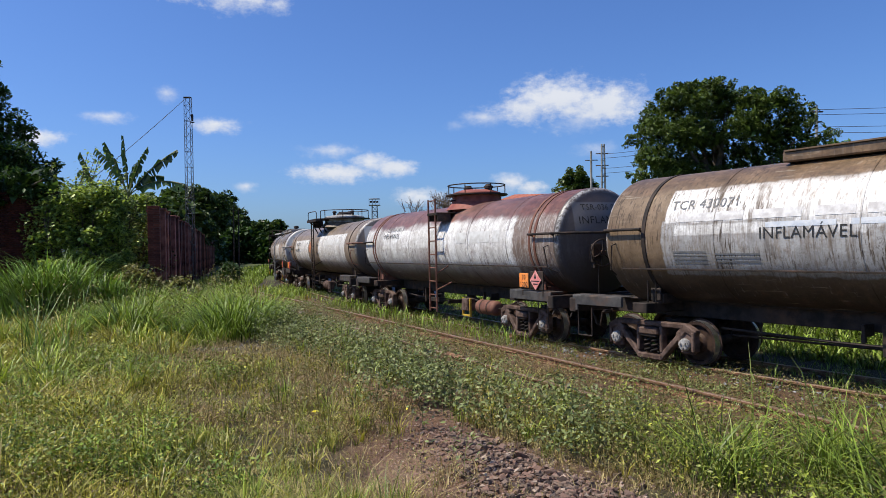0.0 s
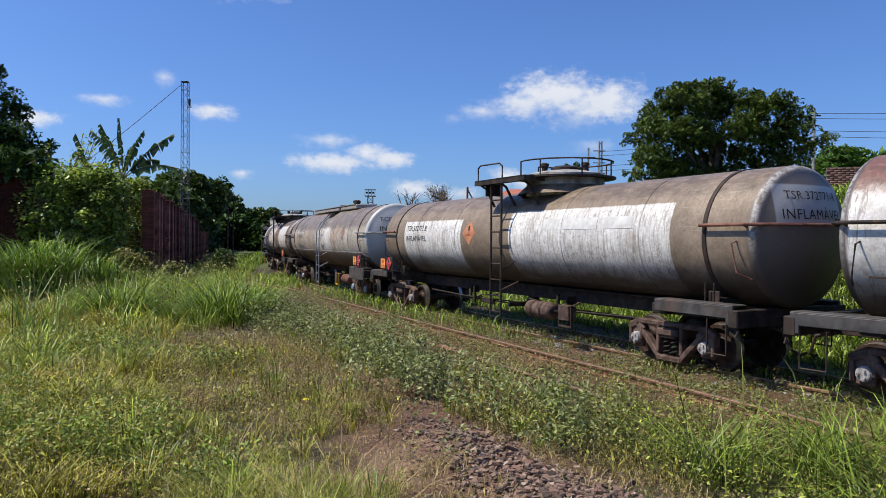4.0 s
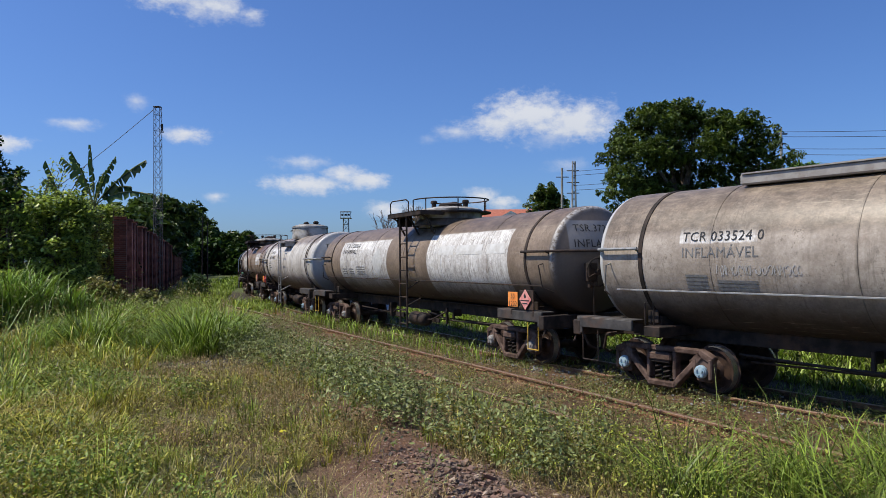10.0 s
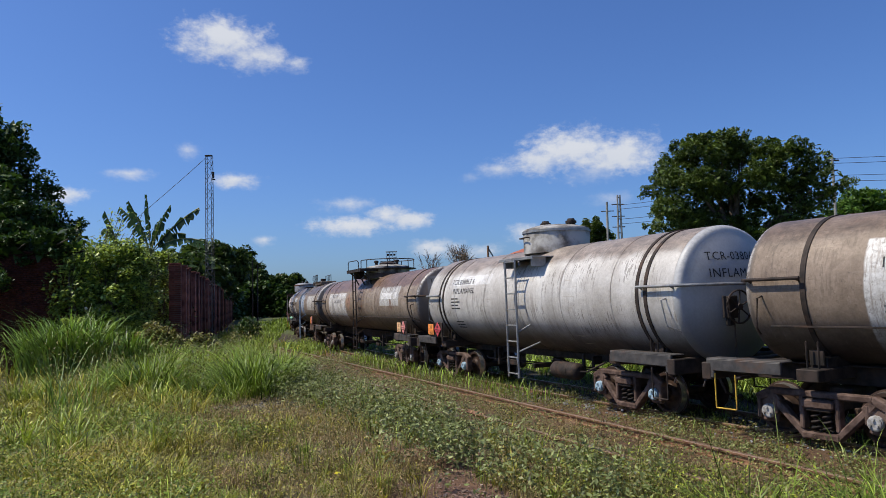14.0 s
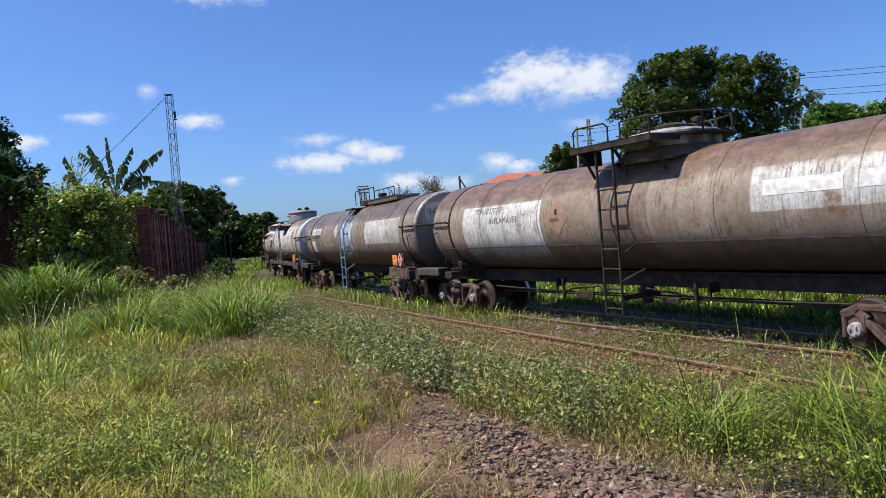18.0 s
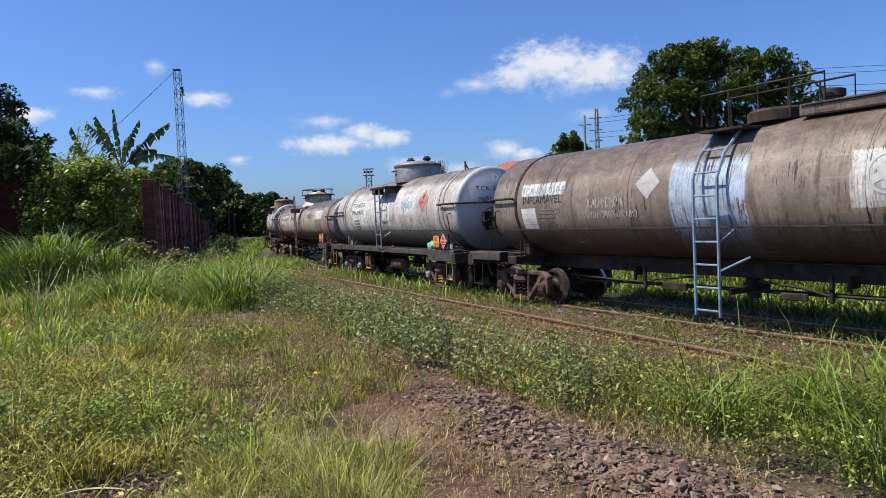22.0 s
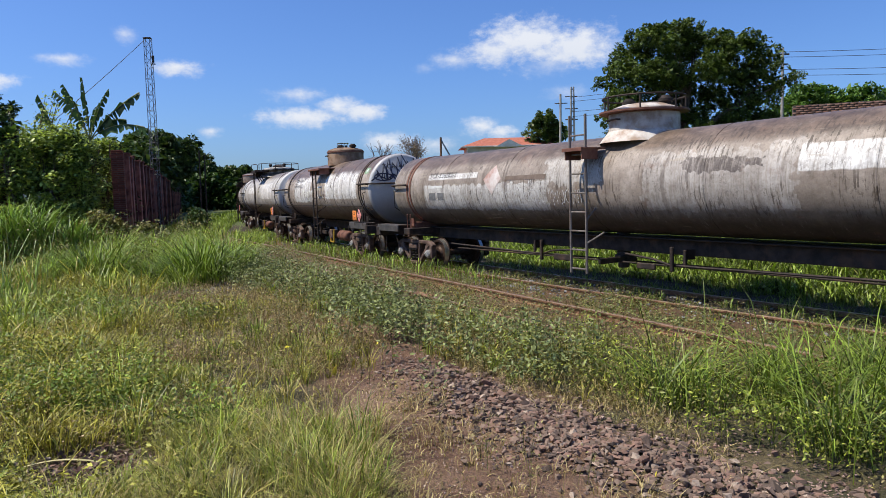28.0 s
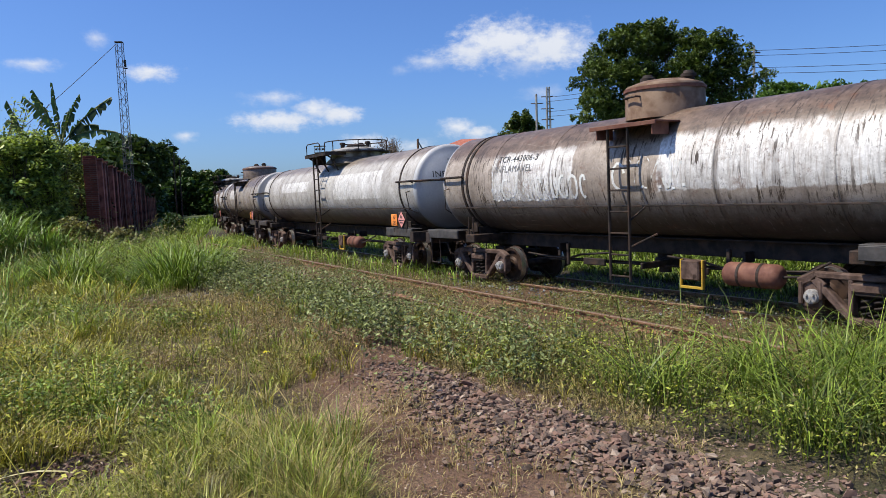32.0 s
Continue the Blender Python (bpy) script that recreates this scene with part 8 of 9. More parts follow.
def trees():
    # the big mango behind the train: many small lobes inside one broad crown, a smaller bough to one side, a gap by the fork
    z0 = float(ground_z(17.2, 45))
    g = random.Random(77)
    lobes = []
    for i in range(13):
        x = -4.75 + 0.79 * i + g.uniform(-0.25, 0.25)
        top = float(np.interp(x, [-5.9, -5.2, -3.9, -3.75, -2.8, -1.0, 0.4, 1.1, 2.7, 4.2, 6.0, 6.3], [7.4, 9.6, 9.8, 11.2, 11.8, 12.3, 12.2, 11.6, 11.6, 10.8, 10.0, 7.6])) - 0.75 - z0
        for j in range(9):
            z = 2.9 + 1.05 * j + g.uniform(-0.35, 0.35)
            if z > top or math.hypot(x + 1.2, (z + z0 - 9.0) * 1.1) < 0.75 or (x > 5.7 and z < 3.6):
                continue
            s = g.uniform(0.85, 1.2)
            lobes.append((x, g.uniform(-2.2, 2.2), z, s * 1.15, s * 1.1, s * 0.72))
        lobes.append((x, g.uniform(-1.5, 1.5), top, 1.05, 1.0, 0.68))
    tree("mango_tree", (17.2, 45, z0), 11.5, lobes, 125000, 0.17, CROWN, 101, "tall dense mango tree with dark green crown", 0.38, 0.28, every=9)
    tree("small_tree", (14.6, 80, 3.0), 7.5, [(-1.0, 0, 5.0, 1.6, 1.5, 1.5), (0.9, 0, 5.2, 1.7, 1.5, 1.5), (0, 0, 6.4, 1.4, 1.3, 1.2)], 5000, 0.34, CROWN, 103, "small round tree behind the train", 0.2)
    for k, (x, y, s) in enumerate(((38, 68, 1.0), (43.5, 70, 1.1), (49, 72, 0.9), (55, 72, 1.2))):
        tree("bank_tree", (x, y, 3.4), 8.0, [(-2.2 * s, 0, 5.0, 2.4 * s, 2, 1.9), (1.8 * s, 0, 5.4, 2.4 * s, 2, 2.2), (0, 0, 6.4, 2.2 * s, 2, 1.7)], 5000, 0.42, GREEN_CROWN, 110 + k, "leafy light green tree on the bank", 0.22)
    # the dark tree over the near yard wall
    # its lowest front lobes are added to darken the wall behind them
    tree("shade_tree", (-19.6, 28.0, 0), 10.5, [(-0.6, 0, 7.4, 2.4, 1.6, 2.3), (0.7, 0.1, 8.0, 1.4, 1.3, 1.4), (1.9, 0.0, 6.2, 1.4, 1.3, 1.5), (0.6, 0.2, 5.6, 1.9, 1.5, 1.8), (-3.2, 0, 5.6, 2.6, 1.7, 2.4), (3.2, 0.1, 4.8, 1.2, 1.2, 1.2), (-0.5, 0.2, 9.6, 1.5, 1.3, 1.3), (-4.8, 0, 8.2, 2.4, 1.7, 2.4), (2.6, 0.2, 4.4, 1.5, 1.3, 1.3), (3.1, -1.6, 5.4, 1.0, 0.9, 1.0), (2.2, -2.2, 6.7, 1.0, 0.9, 0.9), (3.6, -3.4, 4.6, 1.0, 0.7, 0.7), (3.0, -3.4, 5.2, 1.2, 0.8, 0.9), (0.5, -0.6, 3.4, 2.2, 1.2, 1.3), (-3.0, -0.6, 3.4, 2.4, 1.2, 1.3), (3.9, -0.6, 3.4, 1.5, 1.0, 1.1), (5.2, -0.8, 3.4, 1.0, 0.9, 1.0), (4.2, -3.9, 4.2, 1.2, 0.6, 0.6), (5.5, -3.8, 4.3, 0.9, 0.6, 0.6), (2.6, -3.9, 4.3, 1.2, 0.6, 0.6), (-1.6, 0, 10.6, 1.7, 1.4, 1.4), (0.6, 0.1, 9.0, 1.3, 1.2, 1.2), (1.6, -5.2, 2.6, 1.5, 0.7, 1.1), (-0.8, -5.3, 2.4, 1.6, 0.7, 1.2), (-3.4, -5.5, 2.5, 1.8, 0.7, 1.3), (3.4, -5.0, 3.2, 1.2, 0.6, 0.8)],
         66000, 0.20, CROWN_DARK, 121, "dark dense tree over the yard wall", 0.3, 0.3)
    # the row behind the long wall, shrinking into the distance
    for k, (x, y, h, w) in enumerate(((-20.6, 48, 6.2, 2.6), (-22.6, 58, 7.2, 2.9), (-26.4, 71, 8.6, 3.4), (-31.4, 88, 10.1, 4.0), (-37.0, 108, 11.5, 4.4), (-41.5, 134, 12.3, 4.6), (-35.8, 132, 8.4, 3.2), (-32.2, 130, 7.4, 2.8), (-33.5, 97, 9.6, 3.6))):
        g = random.Random(130 + k)
        lobes = [(g.uniform(-0.75, 0.75) * w, g.uniform(-0.3, 0.3) * w, h * g.uniform(0.42, 0.86), w * g.uniform(0.42, 0.62), w * 0.5, h * g.uniform(0.13, 0.2)) for _ in range(8)]
        tree("row_tree", (x, y, 0), h, lobes, 8000, 0.28 + 0.003 * y, CROWN_ROW, 140 + k, "dark spreading tree in a row behind the wall", 0.24, 0.35)


CROWN_ROW = foliage("row_tree_leaves", (0.034, 0.062, 0.018), (0.085, 0.13, 0.036), (0.055, 0.09, 0.025), 0.2)


def hedge():
    """The dark undergrowth that closes the view behind the long wall."""
    g = np.random.default_rng(155)
    n = 26000
    f = g.uniform(0, 1, n) ** 0.7
    x = np.interp(f, [0, 0.45, 0.7, 1], [-19.5, -33.5, -41.0, -24.0]) + g.normal(0, 0.7, n)
    y = np.interp(f, [0, 0.45, 0.7, 1], [46, 92, 131, 127]) + g.normal(0, 0.8, n)
    z = g.uniform(0, 1, n) * (4.8 + 1.2 * f + 0.8 * np.sin(y * 0.6) - 4.2 * np.clip((f - 0.80) / 0.20, 0, 1))
    v, fc = leaf_cloud(np.stack([x, y, z], -1), 0.55 + 0.5 * f, 156, 0.4, 1.6)
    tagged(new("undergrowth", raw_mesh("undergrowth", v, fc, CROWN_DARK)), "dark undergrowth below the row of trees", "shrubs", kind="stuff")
    n = 16000
    x = g.uniform(-30, 4, n)
    y = 165 + g.normal(0, 4, n)
    z = g.uniform(0, 1, n) ** 0.8 * (3.2 + 0.8 * np.sin(x * 0.5) + 0.5 * np.sin(x * 1.3))
    v, fc = leaf_cloud(np.stack([x, y, z], -1), 1.3, 157, 0.4, 1.6)
    tagged(new("far_woods", raw_mesh("far_woods", v, fc, CROWN_DARK)), "dark belt of far woods", "trees", kind="stuff")


GREEN_CROWN = foliage("light_tree_leaves", (0.06, 0.13, 0.02), (0.13, 0.22, 0.045), (0.09, 0.17, 0.03), 0.3)


def bushes():
    """Creepers heaped over the yard wall."""
    g = np.random.default_rng(151)
    heap, scrub = "bright creeper heaped over the yard wall", "broad-leaved scrub at the foot of the wall"
    for k, (x, y, w, d, h, n, m, nm, lb) in enumerate(((-12.2, 24.9, 1.25, 1.0, 4.5, 7000, VINE, "creeper_mound", heap), (-12.05, 25.1, 0.55, 0.7, 4.35, 3400, VINE, "creeper_mound", heap),
                                                      (-13.2, 25.6, 1.0, 0.7, 4.75, 4600, VINE, "creeper_mound", heap), (-13.5, 24.2, 0.7, 0.45, 4.3, 3600, VINE, "creeper_mound", heap), (-12.9, 28.2, 0.9, 0.9, 4.7, 4500, VINE, "creeper_mound", heap), (-13.2, 30.5, 0.9, 0.9, 4.6, 3500, VINE, "creeper_mound", heap),
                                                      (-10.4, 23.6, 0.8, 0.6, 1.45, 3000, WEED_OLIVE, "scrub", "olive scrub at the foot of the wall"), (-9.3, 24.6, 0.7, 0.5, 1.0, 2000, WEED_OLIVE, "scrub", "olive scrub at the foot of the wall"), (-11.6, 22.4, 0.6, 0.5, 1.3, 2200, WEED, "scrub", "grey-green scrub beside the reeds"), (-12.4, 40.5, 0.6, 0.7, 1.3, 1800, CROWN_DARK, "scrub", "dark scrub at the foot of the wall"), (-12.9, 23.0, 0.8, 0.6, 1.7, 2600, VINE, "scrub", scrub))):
        thing = tagged(new(nm), lb, "shrub")
        thing.location = (x, y, 0)
        rng = random.Random(160 + k)
        bm = bmesh.new()
        for _ in range(9):
            limb(bm, (rng.uniform(-0.3, 0.3), rng.uniform(-0.2, 0.2), -0.2), (rng.uniform(-w, w) * 0.8, rng.uniform(-d, d) * 0.7, h * rng.uniform(0.6, 0.95)), 0.05, 0.012, rng, 4)
        tagged(part("stem", bm, BARK, thing), kind="stuff")
        lumps, n = 44, int(n * 1.35)
        a, t = g.uniform(0, 2 * np.pi, lumps), g.uniform(0.05, 1, lumps) ** 0.8
        r = np.sqrt(np.clip(1 - (t * 0.97) ** 2.2, 0, 1)) * g.uniform(0.7, 1.0, lumps)
        mid = np.stack([np.cos(a) * r * w, np.sin(a) * r * d, t * h * 0.93], -1)
        ball = g.normal(0, 1, (lumps, n // lumps, 3))
        ball /= np.linalg.norm(ball, axis=2)[..., None]
        ball *= g.uniform(0.2, 1, (lumps, n // lumps, 1)) ** 0.5 * (0.20 * h ** 0.5 * g.uniform(0.6, 1.4, (lumps, 1, 1)))
        c = (mid[:, None] + ball * (1.25, 1.1, 0.85)).reshape(-1, 3)
        v, f = leaf_cloud(c, 0.145 if m is VINE else 0.11, 170 + k, 0.2, 1.5)
        part("foliage", raw_mesh("foliage", v, f, m), None, thing)
    # airy sprays that stand above the creeper
    spray = tagged(new("spray_shrub"), "thin leafy sprays above the creeper", "shrub")
    spray.location = (-14.2, 26.5, 0)
    bm, cs = bmesh.new(), []
    rng = random.Random(181)
    for _ in range(22):
        tip = (rng.uniform(-1.2, 2.4), rng.uniform(-0.5, 0.5), rng.uniform(4.5, 5.8))
        limb(bm, (0, 0, 2.0), tip, 0.03, 0.008, rng, 4)
        for _ in range(40):
            f = rng.uniform(0.6, 1)
            cs.append((tip[0] * f + rng.gauss(0, 0.14), tip[1] * f + rng.gauss(0, 0.14), 2 + (tip[2] - 2) * f + rng.gauss(0, 0.14)))
    part("stem", bm, BARK, spray)
    v, f = leaf_cloud(np.array(cs), 0.13, 182, 0.2, 1.4)
    part("foliage", raw_mesh("foliage", v, f, VINE), None, spray)


def banana():
    """A banana plant: sheathed stem, and long torn leaves on arching midribs."""
    plant = tagged(new("banana_plant"), "banana plant with long torn green leaves", "banana plant")
    plant.location = (-12.7, 27.6, 0)
    bm = bmesh.new()
    limb(bm, (0, 0, -0.2), (0.05, 0, 4.2), 0.17, 0.10, random.Random(2), 4)
    limb(bm, (-0.9, 0.3, -0.2), (-0.8, 0.3, 4.0), 0.14, 0.07, random.Random(3), 4)
    part("stem", bm, BANANA_STEM, plant)
    rng = random.Random(191)
    # tip of each leaf (along, up), its depth, and how much it bows
    for tx, tz, deep, bow, wide in ((-1.0, 6.05, 0.2, 0.35, 0.27), (-0.4, 6.2, -0.3, 0.2, 0.25), (0.14, 6.5, 0.1, 0.1, 0.17), (1.24, 6.0, -0.2, 0.28, 0.24), (2.26, 5.9, 0.1, 0.30, 0.32), (2.5, 4.55, -0.2, 0.62, 0.24), (-1.4, 5.85, -0.2, 0.15, 0.2), (-1.7, 5.2, 0.3, 0.6, 0.24), (1.6, 4.9, 0.4, 0.6, 0.24), (0.5, 5.5, 0.5, 0.3, 0.22)):
        x0, z0 = (-0.85, 4.0) if tx < -1.2 else (0.35, 4.1)
        pts = []
        for k in range(19):
            f = k / 18
            lift = bow * 4 * f * (1 - f) * 0.5
            pts.append(Vector((x0 + (tx - x0) * (f ** 1.15), deep * f, z0 + (tz - z0) * f + lift)))
        leaf = part("leaf", tube(bmesh.new(), pts, 0.022, 5), BANANA_STEM, plant)
        bm = bmesh.new()
        for sgn in (-1, 1):
            inner, outer = [], []
            for k in range(4, 19):
                t = (pts[min(k + 1, 18)] - pts[k - 1]).normalized()
                side = t.cross(Vector((0.15, -1, 0.25))).normalized()
                w = 0.62 * wide * math.sin(math.pi * min(0.985, 0.08 + 0.90 * (k - 3) / 15)) ** 0.5 * rng.uniform(0.70, 1.1)
                sag = Vector((0, -0.06, -0.06 - 0.20 * rng.random())) + t * 0.10
                inner.append(bm.verts.new(pts[k]))
                outer.append((pts[k] + side * sgn * w + sag, t))
            last = None
            for k in range(14):
                tear = rng.random() < 0.5
                a = last if last is not None else bm.verts.new(outer[k][0])
                far, t = outer[k + 1]
                b = bm.verts.new(far - t * 0.07 if tear else far)
                bm.faces.new((inner[k], inner[k + 1], b, a))
                last = bm.verts.new(far + t * 0.01) if tear else b
        part("blade", bm, BANANA, leaf)


BANANA_STEM = surface("banana_stem", (0.14, 0.17, 0.05), (0.22, 0.22, 0.08), 6, 40, 0.6, 0.0, 0.2, (0.12, 0.08, 0.04))


# ======================================================== masts, poles, house
def lattice(name, base, height, w0, w1, bays, label, material, category, r=0.03, top=0.0):
    """A square lattice mast of angle legs and crossed braces."""
    mast = tagged(new(name), label, category)
    mast.location = base

    def corner(k, z):
        w = (w0 + (w1 - w0) * z / height) / 2
        return Vector((w * (1, 1, -1, -1)[k], w * (1, -1, -1, 1)[k], z))

    for k in range(4):
        part("leg", rod(bmesh.new(), corner(k, -0.2), corner(k, height), r, 5), material, mast)
    for i in range(bays):
        za, zb = height * i / bays, height * (i + 1) / bays
        for k in range(4):
            part("brace", rod(bmesh.new(), corner(k, za), corner((k + 1) % 4, zb), r * 0.6, 4), material, mast)
            if i % 2 == 0:
                part("cross_bar", rod(bmesh.new(), corner(k, zb), corner((k + 1) % 4, zb), r * 0.6, 4), material, mast)
    return mast


def wire(a, b, sag, name="cable", label="thin sagging overhead cable"):
    pts = [Vector(a).lerp(Vector(b), k / 16) - Vector((0, 0, sag * 4 * (k / 16) * (1 - k / 16))) for k in range(17)]
    return tagged(part(name, tube(bmesh.new(), pts, 0.016, 4), FRAME_STEEL), label, "cable")


def yard_masts():
    m = lattice("radio_mast", (-16.2, 45, 0), 11.7, 0.42, 0.36, 24, "tall slim galvanised lattice mast", MAST_STEEL, "lattice mast", 0.018)
    part("top_bracket", solid(((-0.02, 0, 11.72), (0.44, 0.3, 0.06)), ((0.26, 0, 10.45), (0.10, 0.16, 0.42)), ((0.28, 0, 10.15), (0.22, 0.08, 0.06)), bevel=0.01), FRAME_STEEL, m)
    wire((-16.4, 45, 11.6), (-27.0, 40, 1.0), 0.3, "guy_cable", "steel guy cable of the lattice mast")
    f = lattice("floodlight_mast", (-9.05, 90, 0), 7.4, 1.0, 0.62, 10, "lattice floodlight mast with a railed platform", GALV, "floodlight mast", 0.04)
    part("mast_platform", solid(((0, 0, 7.45), (1.35, 1.2, 0.10)), bevel=0.01), GALV, f)
    part("mast_canopy", solid(((0, 0, 8.25), (1.35, 1.2, 0.06)), bevel=0.01), GALV, f)
    for x in (-0.62, -0.2, 0.2, 0.62):
        part("platform_post", rod(bmesh.new(), (x, -0.55, 7.45), (x, -0.55, 8.25), 0.03, 5), GALV, f)
    for x in (-0.4, 0.0, 0.4):
        part("floodlight", solid(((x, -0.5, 7.85), (0.26, 0.2, 0.24)), bevel=0.03), FRAME_STEEL, f)
    # two slim posts at the wall
    for dx in (0.0, 0.32):
        p = tagged(new("slim_post"), "slim dark steel post beside the wall", "post", "posts at the wall")
        p.location = (-13.5 + dx, 45, 0)
        part("shaft", rod(bmesh.new(), (0, 0, -0.2), (0.04, 0, 4.85 - dx), 0.05, 8, 0.035), FRAME_STEEL, p)
    # concrete ladder pole with arms, and a plain one
    z = 1.3
    p = tagged(new("power_pole"), "concrete power pole of two legs with steps", "utility pole")
    p.location = (13.1, 60, z)
    part("leg", rod(bmesh.new(), (-0.16, 0, -0.5), (0.02, 0, 9.0), 0.11, 8, 0.07), CONCRETE, p)
    part("leg", rod(bmesh.new(), (0.26, 0, -0.5), (0.22, 0, 9.0), 0.11, 8, 0.07), CONCRETE, p)
    for k in range(14):
        part("cross_bar", solid(((0.07, 0, 1.0 + 0.6 * k), (0.42 - 0.012 * k, 0.08, 0.09)), bevel=0.01), CONCRETE, p)
    for k, zz in enumerate((8.2, 7.2, 6.3)):
        part("cross_arm", rod(bmesh.new(), (-0.5, 0, zz), (0.55, 0, zz), 0.04, 6), WOOD, p)
    q = tagged(new("power_pole"), "plain weathered power pole", "utility pole")
    q.location = (12.5, 62, z)
    part("shaft", rod(bmesh.new(), (0, 0, -0.5), (0.12, 0, 8.7), 0.13, 8, 0.09), CONCRETE, q)
    part("cross_arm", rod(bmesh.new(), (-0.4, 0, 7.9), (0.7, 0, 7.9), 0.04, 6), WOOD, q)
    r = tagged(new("power_pole"), "slim power pole beside the mango tree", "utility pole")
    r.location = (25.9, 50, 3.2)
    part("shaft", rod(bmesh.new(), (0, 0, -0.5), (0.05, 0, 8.0), 0.13, 8, 0.09), CONCRETE, r)
    part("cross_arm", solid(((0.05, 0, 7.6), (0.9, 0.1, 0.1)), ((0.05, 0, 6.9), (0.7, 0.1, 0.1)), bevel=0.01), WOOD, r)
    for dz, s in ((10.95, 0.35), (10.6, 0.4), (9.75, 0.45), (9.35, 0.5)):
        wire((13.2, 60, dz - 1.5), (25.9, 50, dz), 0.5)
        wire((25.9, 50, dz), (58.0, 44, dz + 0.3), s)
    for a in ((2.0, 60, 6.5), ):
        t = tagged(new("leaning_post"), "rusty post with a slanting stay", "post")
        t.location = (a[0], a[1], 0)
        part("shaft", rod(bmesh.new(), (0, 0, -0.2), (0.1, 0, 6.4), 0.09, 6), RUST, t)
        part("stay", rod(bmesh.new(), (0.1, 0, 6.2), (1.3, 0, 4.0), 0.06, 6), GALV, t)


def house():
    """The far house with its red hipped roof."""
    h = tagged(new("house"), "cream house with red tiled hip roof", "house")
    h.location = (10.2, 82, 2.0)
    part("wall", solid(((0, 0, 2.3), (9.0, 6.0, 4.9)), bevel=0.02), PLASTER, h)
    bm = bmesh.new()
    top = [bm.verts.new(p) for p in ((-2.4, 0, 5.85), (3.2, 0, 5.85))]
    eave = [bm.verts.new(p) for p in ((-5.2, -3.6, 4.75), (5.2, -3.6, 4.75), (5.2, 3.6, 4.75), (-5.2, 3.6, 4.75))]
    for f in ((eave[0], eave[1], top[1], top[0]), (eave[1], eave[2], top[1]), (eave[2], eave[3], top[0], top[1]), (eave[3], eave[0], top[0]), (eave[3], eave[2], eave[1], eave[0])):
        bm.faces.new(f)
    part("roof", bm, ROOF_TILE, h)
    bm = bmesh.new()
    g = [bm.verts.new(p) for p in ((-1.6, -3.9, 4.6), (1.6, -3.9, 4.6), (0, -3.9, 5.4), (-1.6, -3.2, 4.6), (1.6, -3.2, 4.6), (0, -3.2, 5.4))]
    for f in ((0, 1, 2), (5, 4, 3), (0, 2, 5, 3), (2, 1, 4, 5), (1, 0, 3, 4)):
        bm.faces.new([g[k] for k in f])
    part("gable", bm, PLASTER, h)
    for x in (-3.0, -0.6, 1.8, 3.6):
        win = part("window", solid(((x, -3.0, 3.2), (1.1, 0.12, 1.2)), bevel=0.01), PLASTER, h)
        part("pane", solid(((x, -3.05, 3.2), (0.95, 0.1, 1.05)), bevel=0.004), GLASS_DARK, win)
    part("eave_board", solid(((0, -3.6, 4.70), (10.4, 0.08, 0.14)), bevel=0.01), PLASTER, h)
    low = tagged(new("shed"), "low shed with a rust-red roof", "shed")
    low.location = (3.6, 84, 2.0)
    part("wall", solid(((0, 0, 1.4), (6.0, 4.0, 3.4)), bevel=0.02), CONCRETE, low)
    part("roof", solid(((0, 0, 3.3), (6.8, 4.8, 0.2), Euler((radians(8), 0, 0)).to_matrix()), bevel=0.02), ROOF_TILE, low)


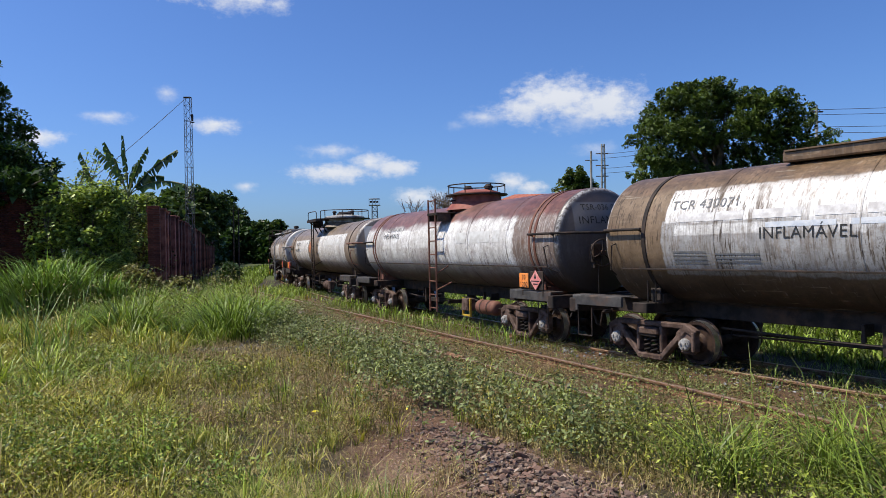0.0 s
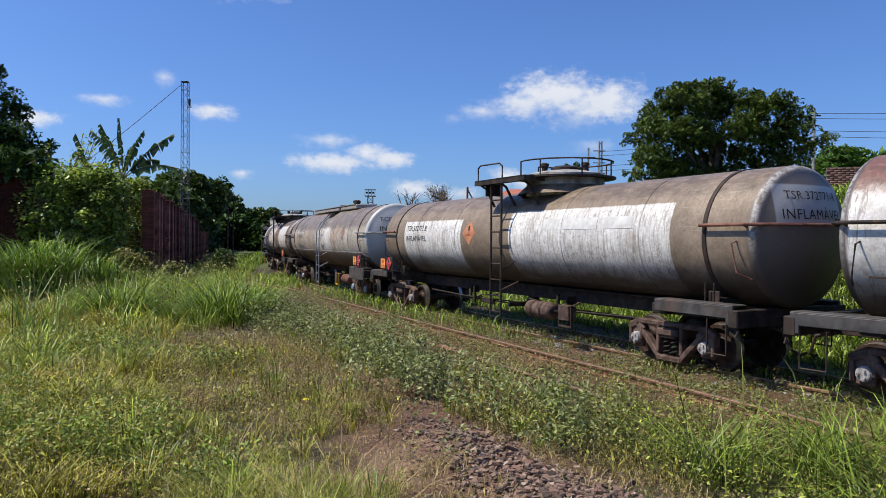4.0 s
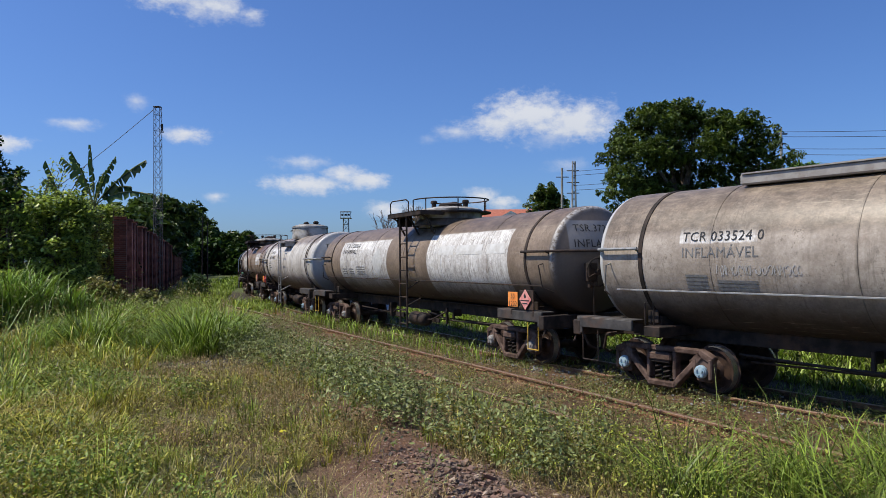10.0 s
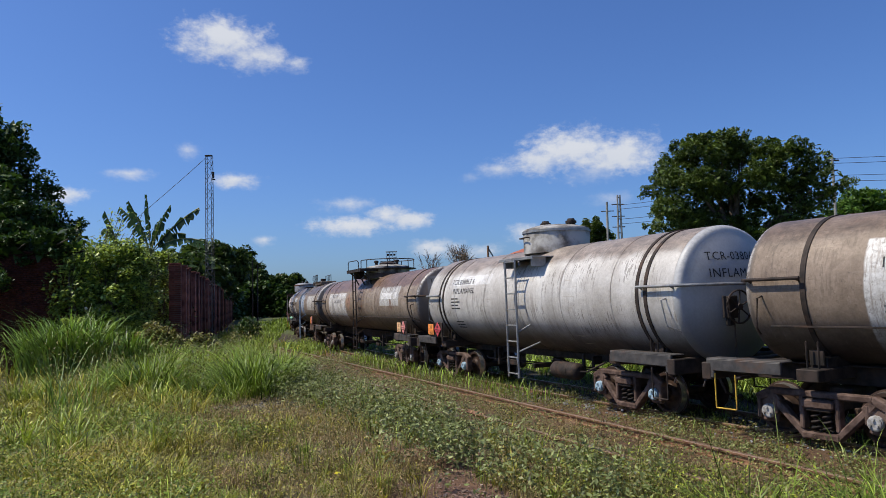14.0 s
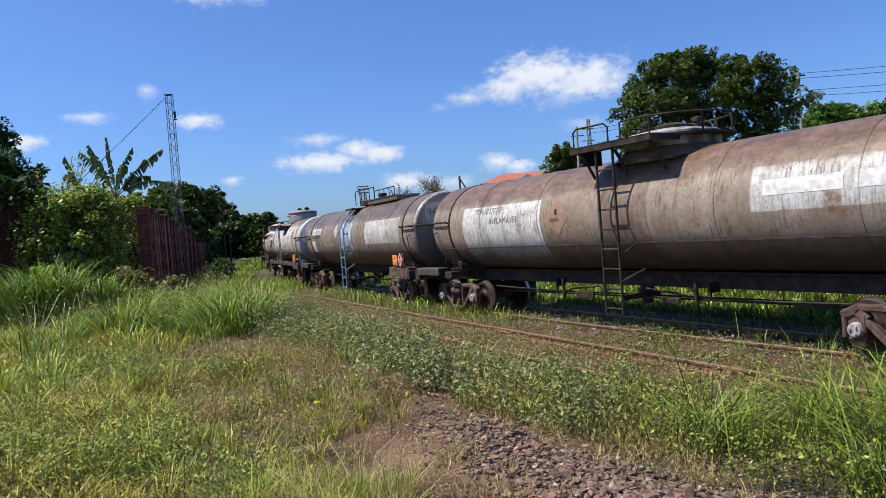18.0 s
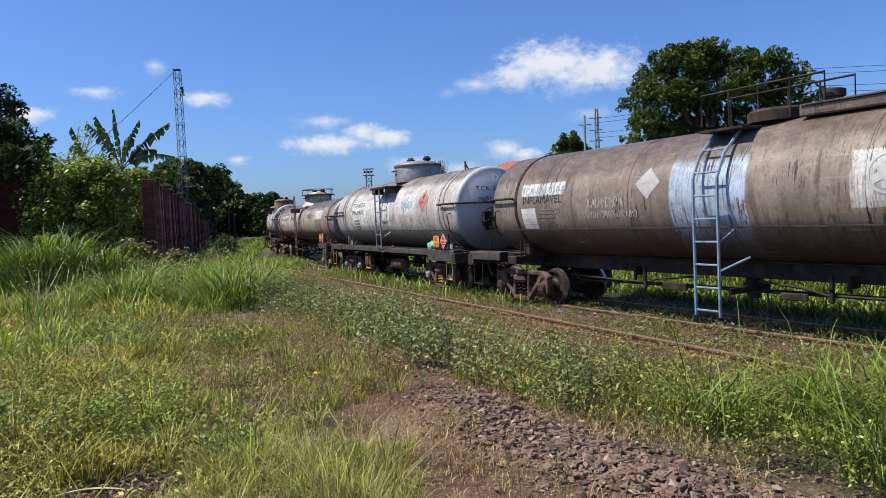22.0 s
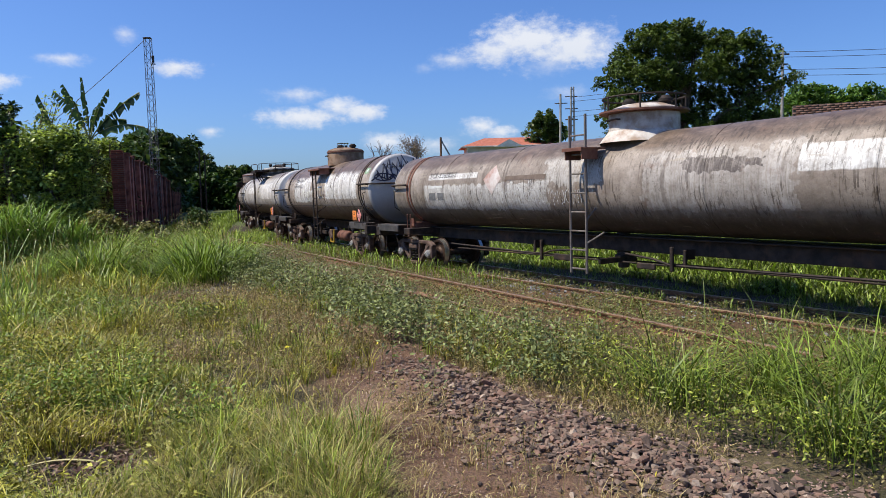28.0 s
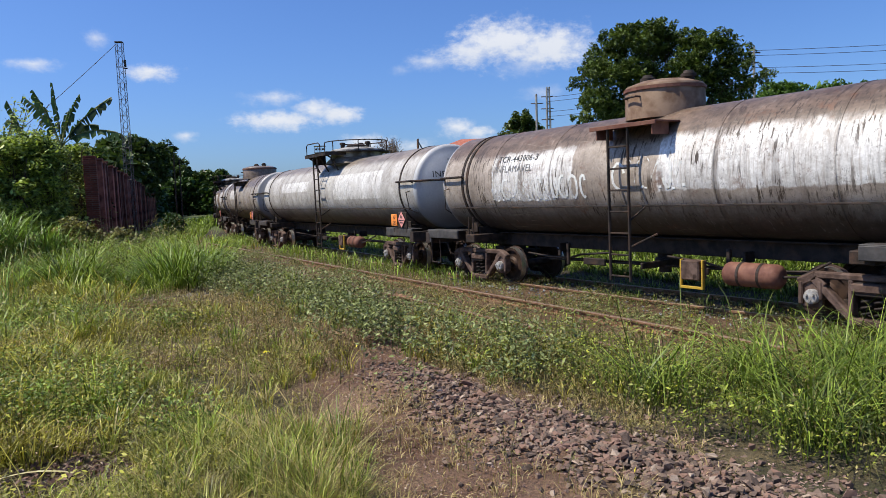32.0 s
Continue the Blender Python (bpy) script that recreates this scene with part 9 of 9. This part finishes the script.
def dead_shrubs():
    for x, y, h, seed, dense, lb in ((-0.2, 60, 6.6, 201, 260, "dry brown leafless shrub"), (-2.7, 60, 6.2, 203, 0, "bare grey leafless sapling")):
        t = tagged(new("dead_tree"), lb, "dead tree")
        t.location = (x, y, 0)
        rng = random.Random(seed)
        bm = bmesh.new()
        limb(bm, (0, 0, -0.2), (0, 0, h * 0.55), 0.1, 0.06, rng)
        cs = []
        for _ in range(34 if dense else 14):
            a = rng.uniform(0, 2 * math.pi)
            z0, z1 = h * rng.uniform(0.4, 0.7), h * rng.uniform(0.8, 1.02)
            s = rng.uniform(0.3, 1.3)
            tip = (math.cos(a) * s, math.sin(a) * s, z1)
            limb(bm, (0, 0, z0), tip, 0.035, 0.012, rng, 3)
            for _ in range(4):
                limb(bm, (tip[0] * 0.7, tip[1] * 0.7, z0 + (z1 - z0) * 0.7), (tip[0] + rng.uniform(-0.5, 0.5), tip[1] + rng.uniform(-0.5, 0.5), z1 + rng.uniform(-0.5, 0.2)), 0.015, 0.008, rng, 2)
            for _ in range(dense // 8):
                cs.append((tip[0] * rng.uniform(0.4, 1.1) + rng.gauss(0, 0.15), tip[1] + rng.gauss(0, 0.2), z0 + (z1 - z0) * rng.uniform(0.3, 1.0)))
        part("branchwork", bm, DEAD_WOOD, t)
        if cs:
            v, f = leaf_cloud(np.array(cs), 0.17, seed + 1, 0.8, 3.0)
            part("dry_foliage", raw_mesh("dry_foliage", v, f, DEAD), None, t)


DEAD_WOOD = surface("dead_grey_wood", (0.15, 0.11, 0.09), (0.24, 0.19, 0.16), 6, 40, 0.9, 0.0, 0.4)
trees()
hedge()
bushes()
banana()
yard_masts()
house()
dead_shrubs()

# odds and ends on the ground
for x, y, a, L in ((-3.35, 16.3, 12, 0.55), (-3.15, 16.2, 16, 0.5)):
    plank = part("plank", solid(((0, 0, 0), (L, 0.10, 0.04)), bevel=0.006), CONCRETE)
    plank.matrix_basis = pose(x, y, float(ground_z(x, y)) + 0.05, 2, 0, a)
    tagged(plank, "pale weathered plank lying in the weeds", "plank", "planks in the weeds")

# ======================================================== brickwork last
long_wall()
brick_wall("wall_near_yard", (-24.0, 23.4), (-13.3, 24.4), 0.0, 4.1, 0.26, "old brick yard wall with deep shade put into its colour", BRICK_SHADE)
brick_wall("wall_bank", (13.2, 24.6), (26.0, 19.5), 3.25, 4.45, 0.24, "weathered red brick wall on top of the bank", BRICK_WEATHERED)


# ======================================================== motion
def travelled(t):
    """Metres that the train has gone since the start."""
    f = t / 32.0
    return 126.19 * f - 3.99 * f * f + 1.34 * f ** 3


def motions():
    steps = [0.5 * k for k in range(65)]
    spin = [0.1 * k for k in range(321)]
    for s, car, sets in CARS:
        rows = []
        for t in steps:
            a, b = on_track(s["middle"] - s["half"] - travelled(t), RAIL_Z), on_track(s["middle"] + s["half"] - travelled(t), RAIL_Z)
            d = a - b
            mid = (a + b) / 2
            rows.append((t, pose(mid.x, mid.y, mid.z, 0, 0, math.degrees(math.atan2(d.y, d.x)))))
        walk(car, rows)
        for wheelset, x in sets:
            walk(wheelset, [(t, pose(x, 0, AXLE_Z, 0, math.degrees(travelled(t) / 0.345) % 360, 0)) for t in spin])


motions()
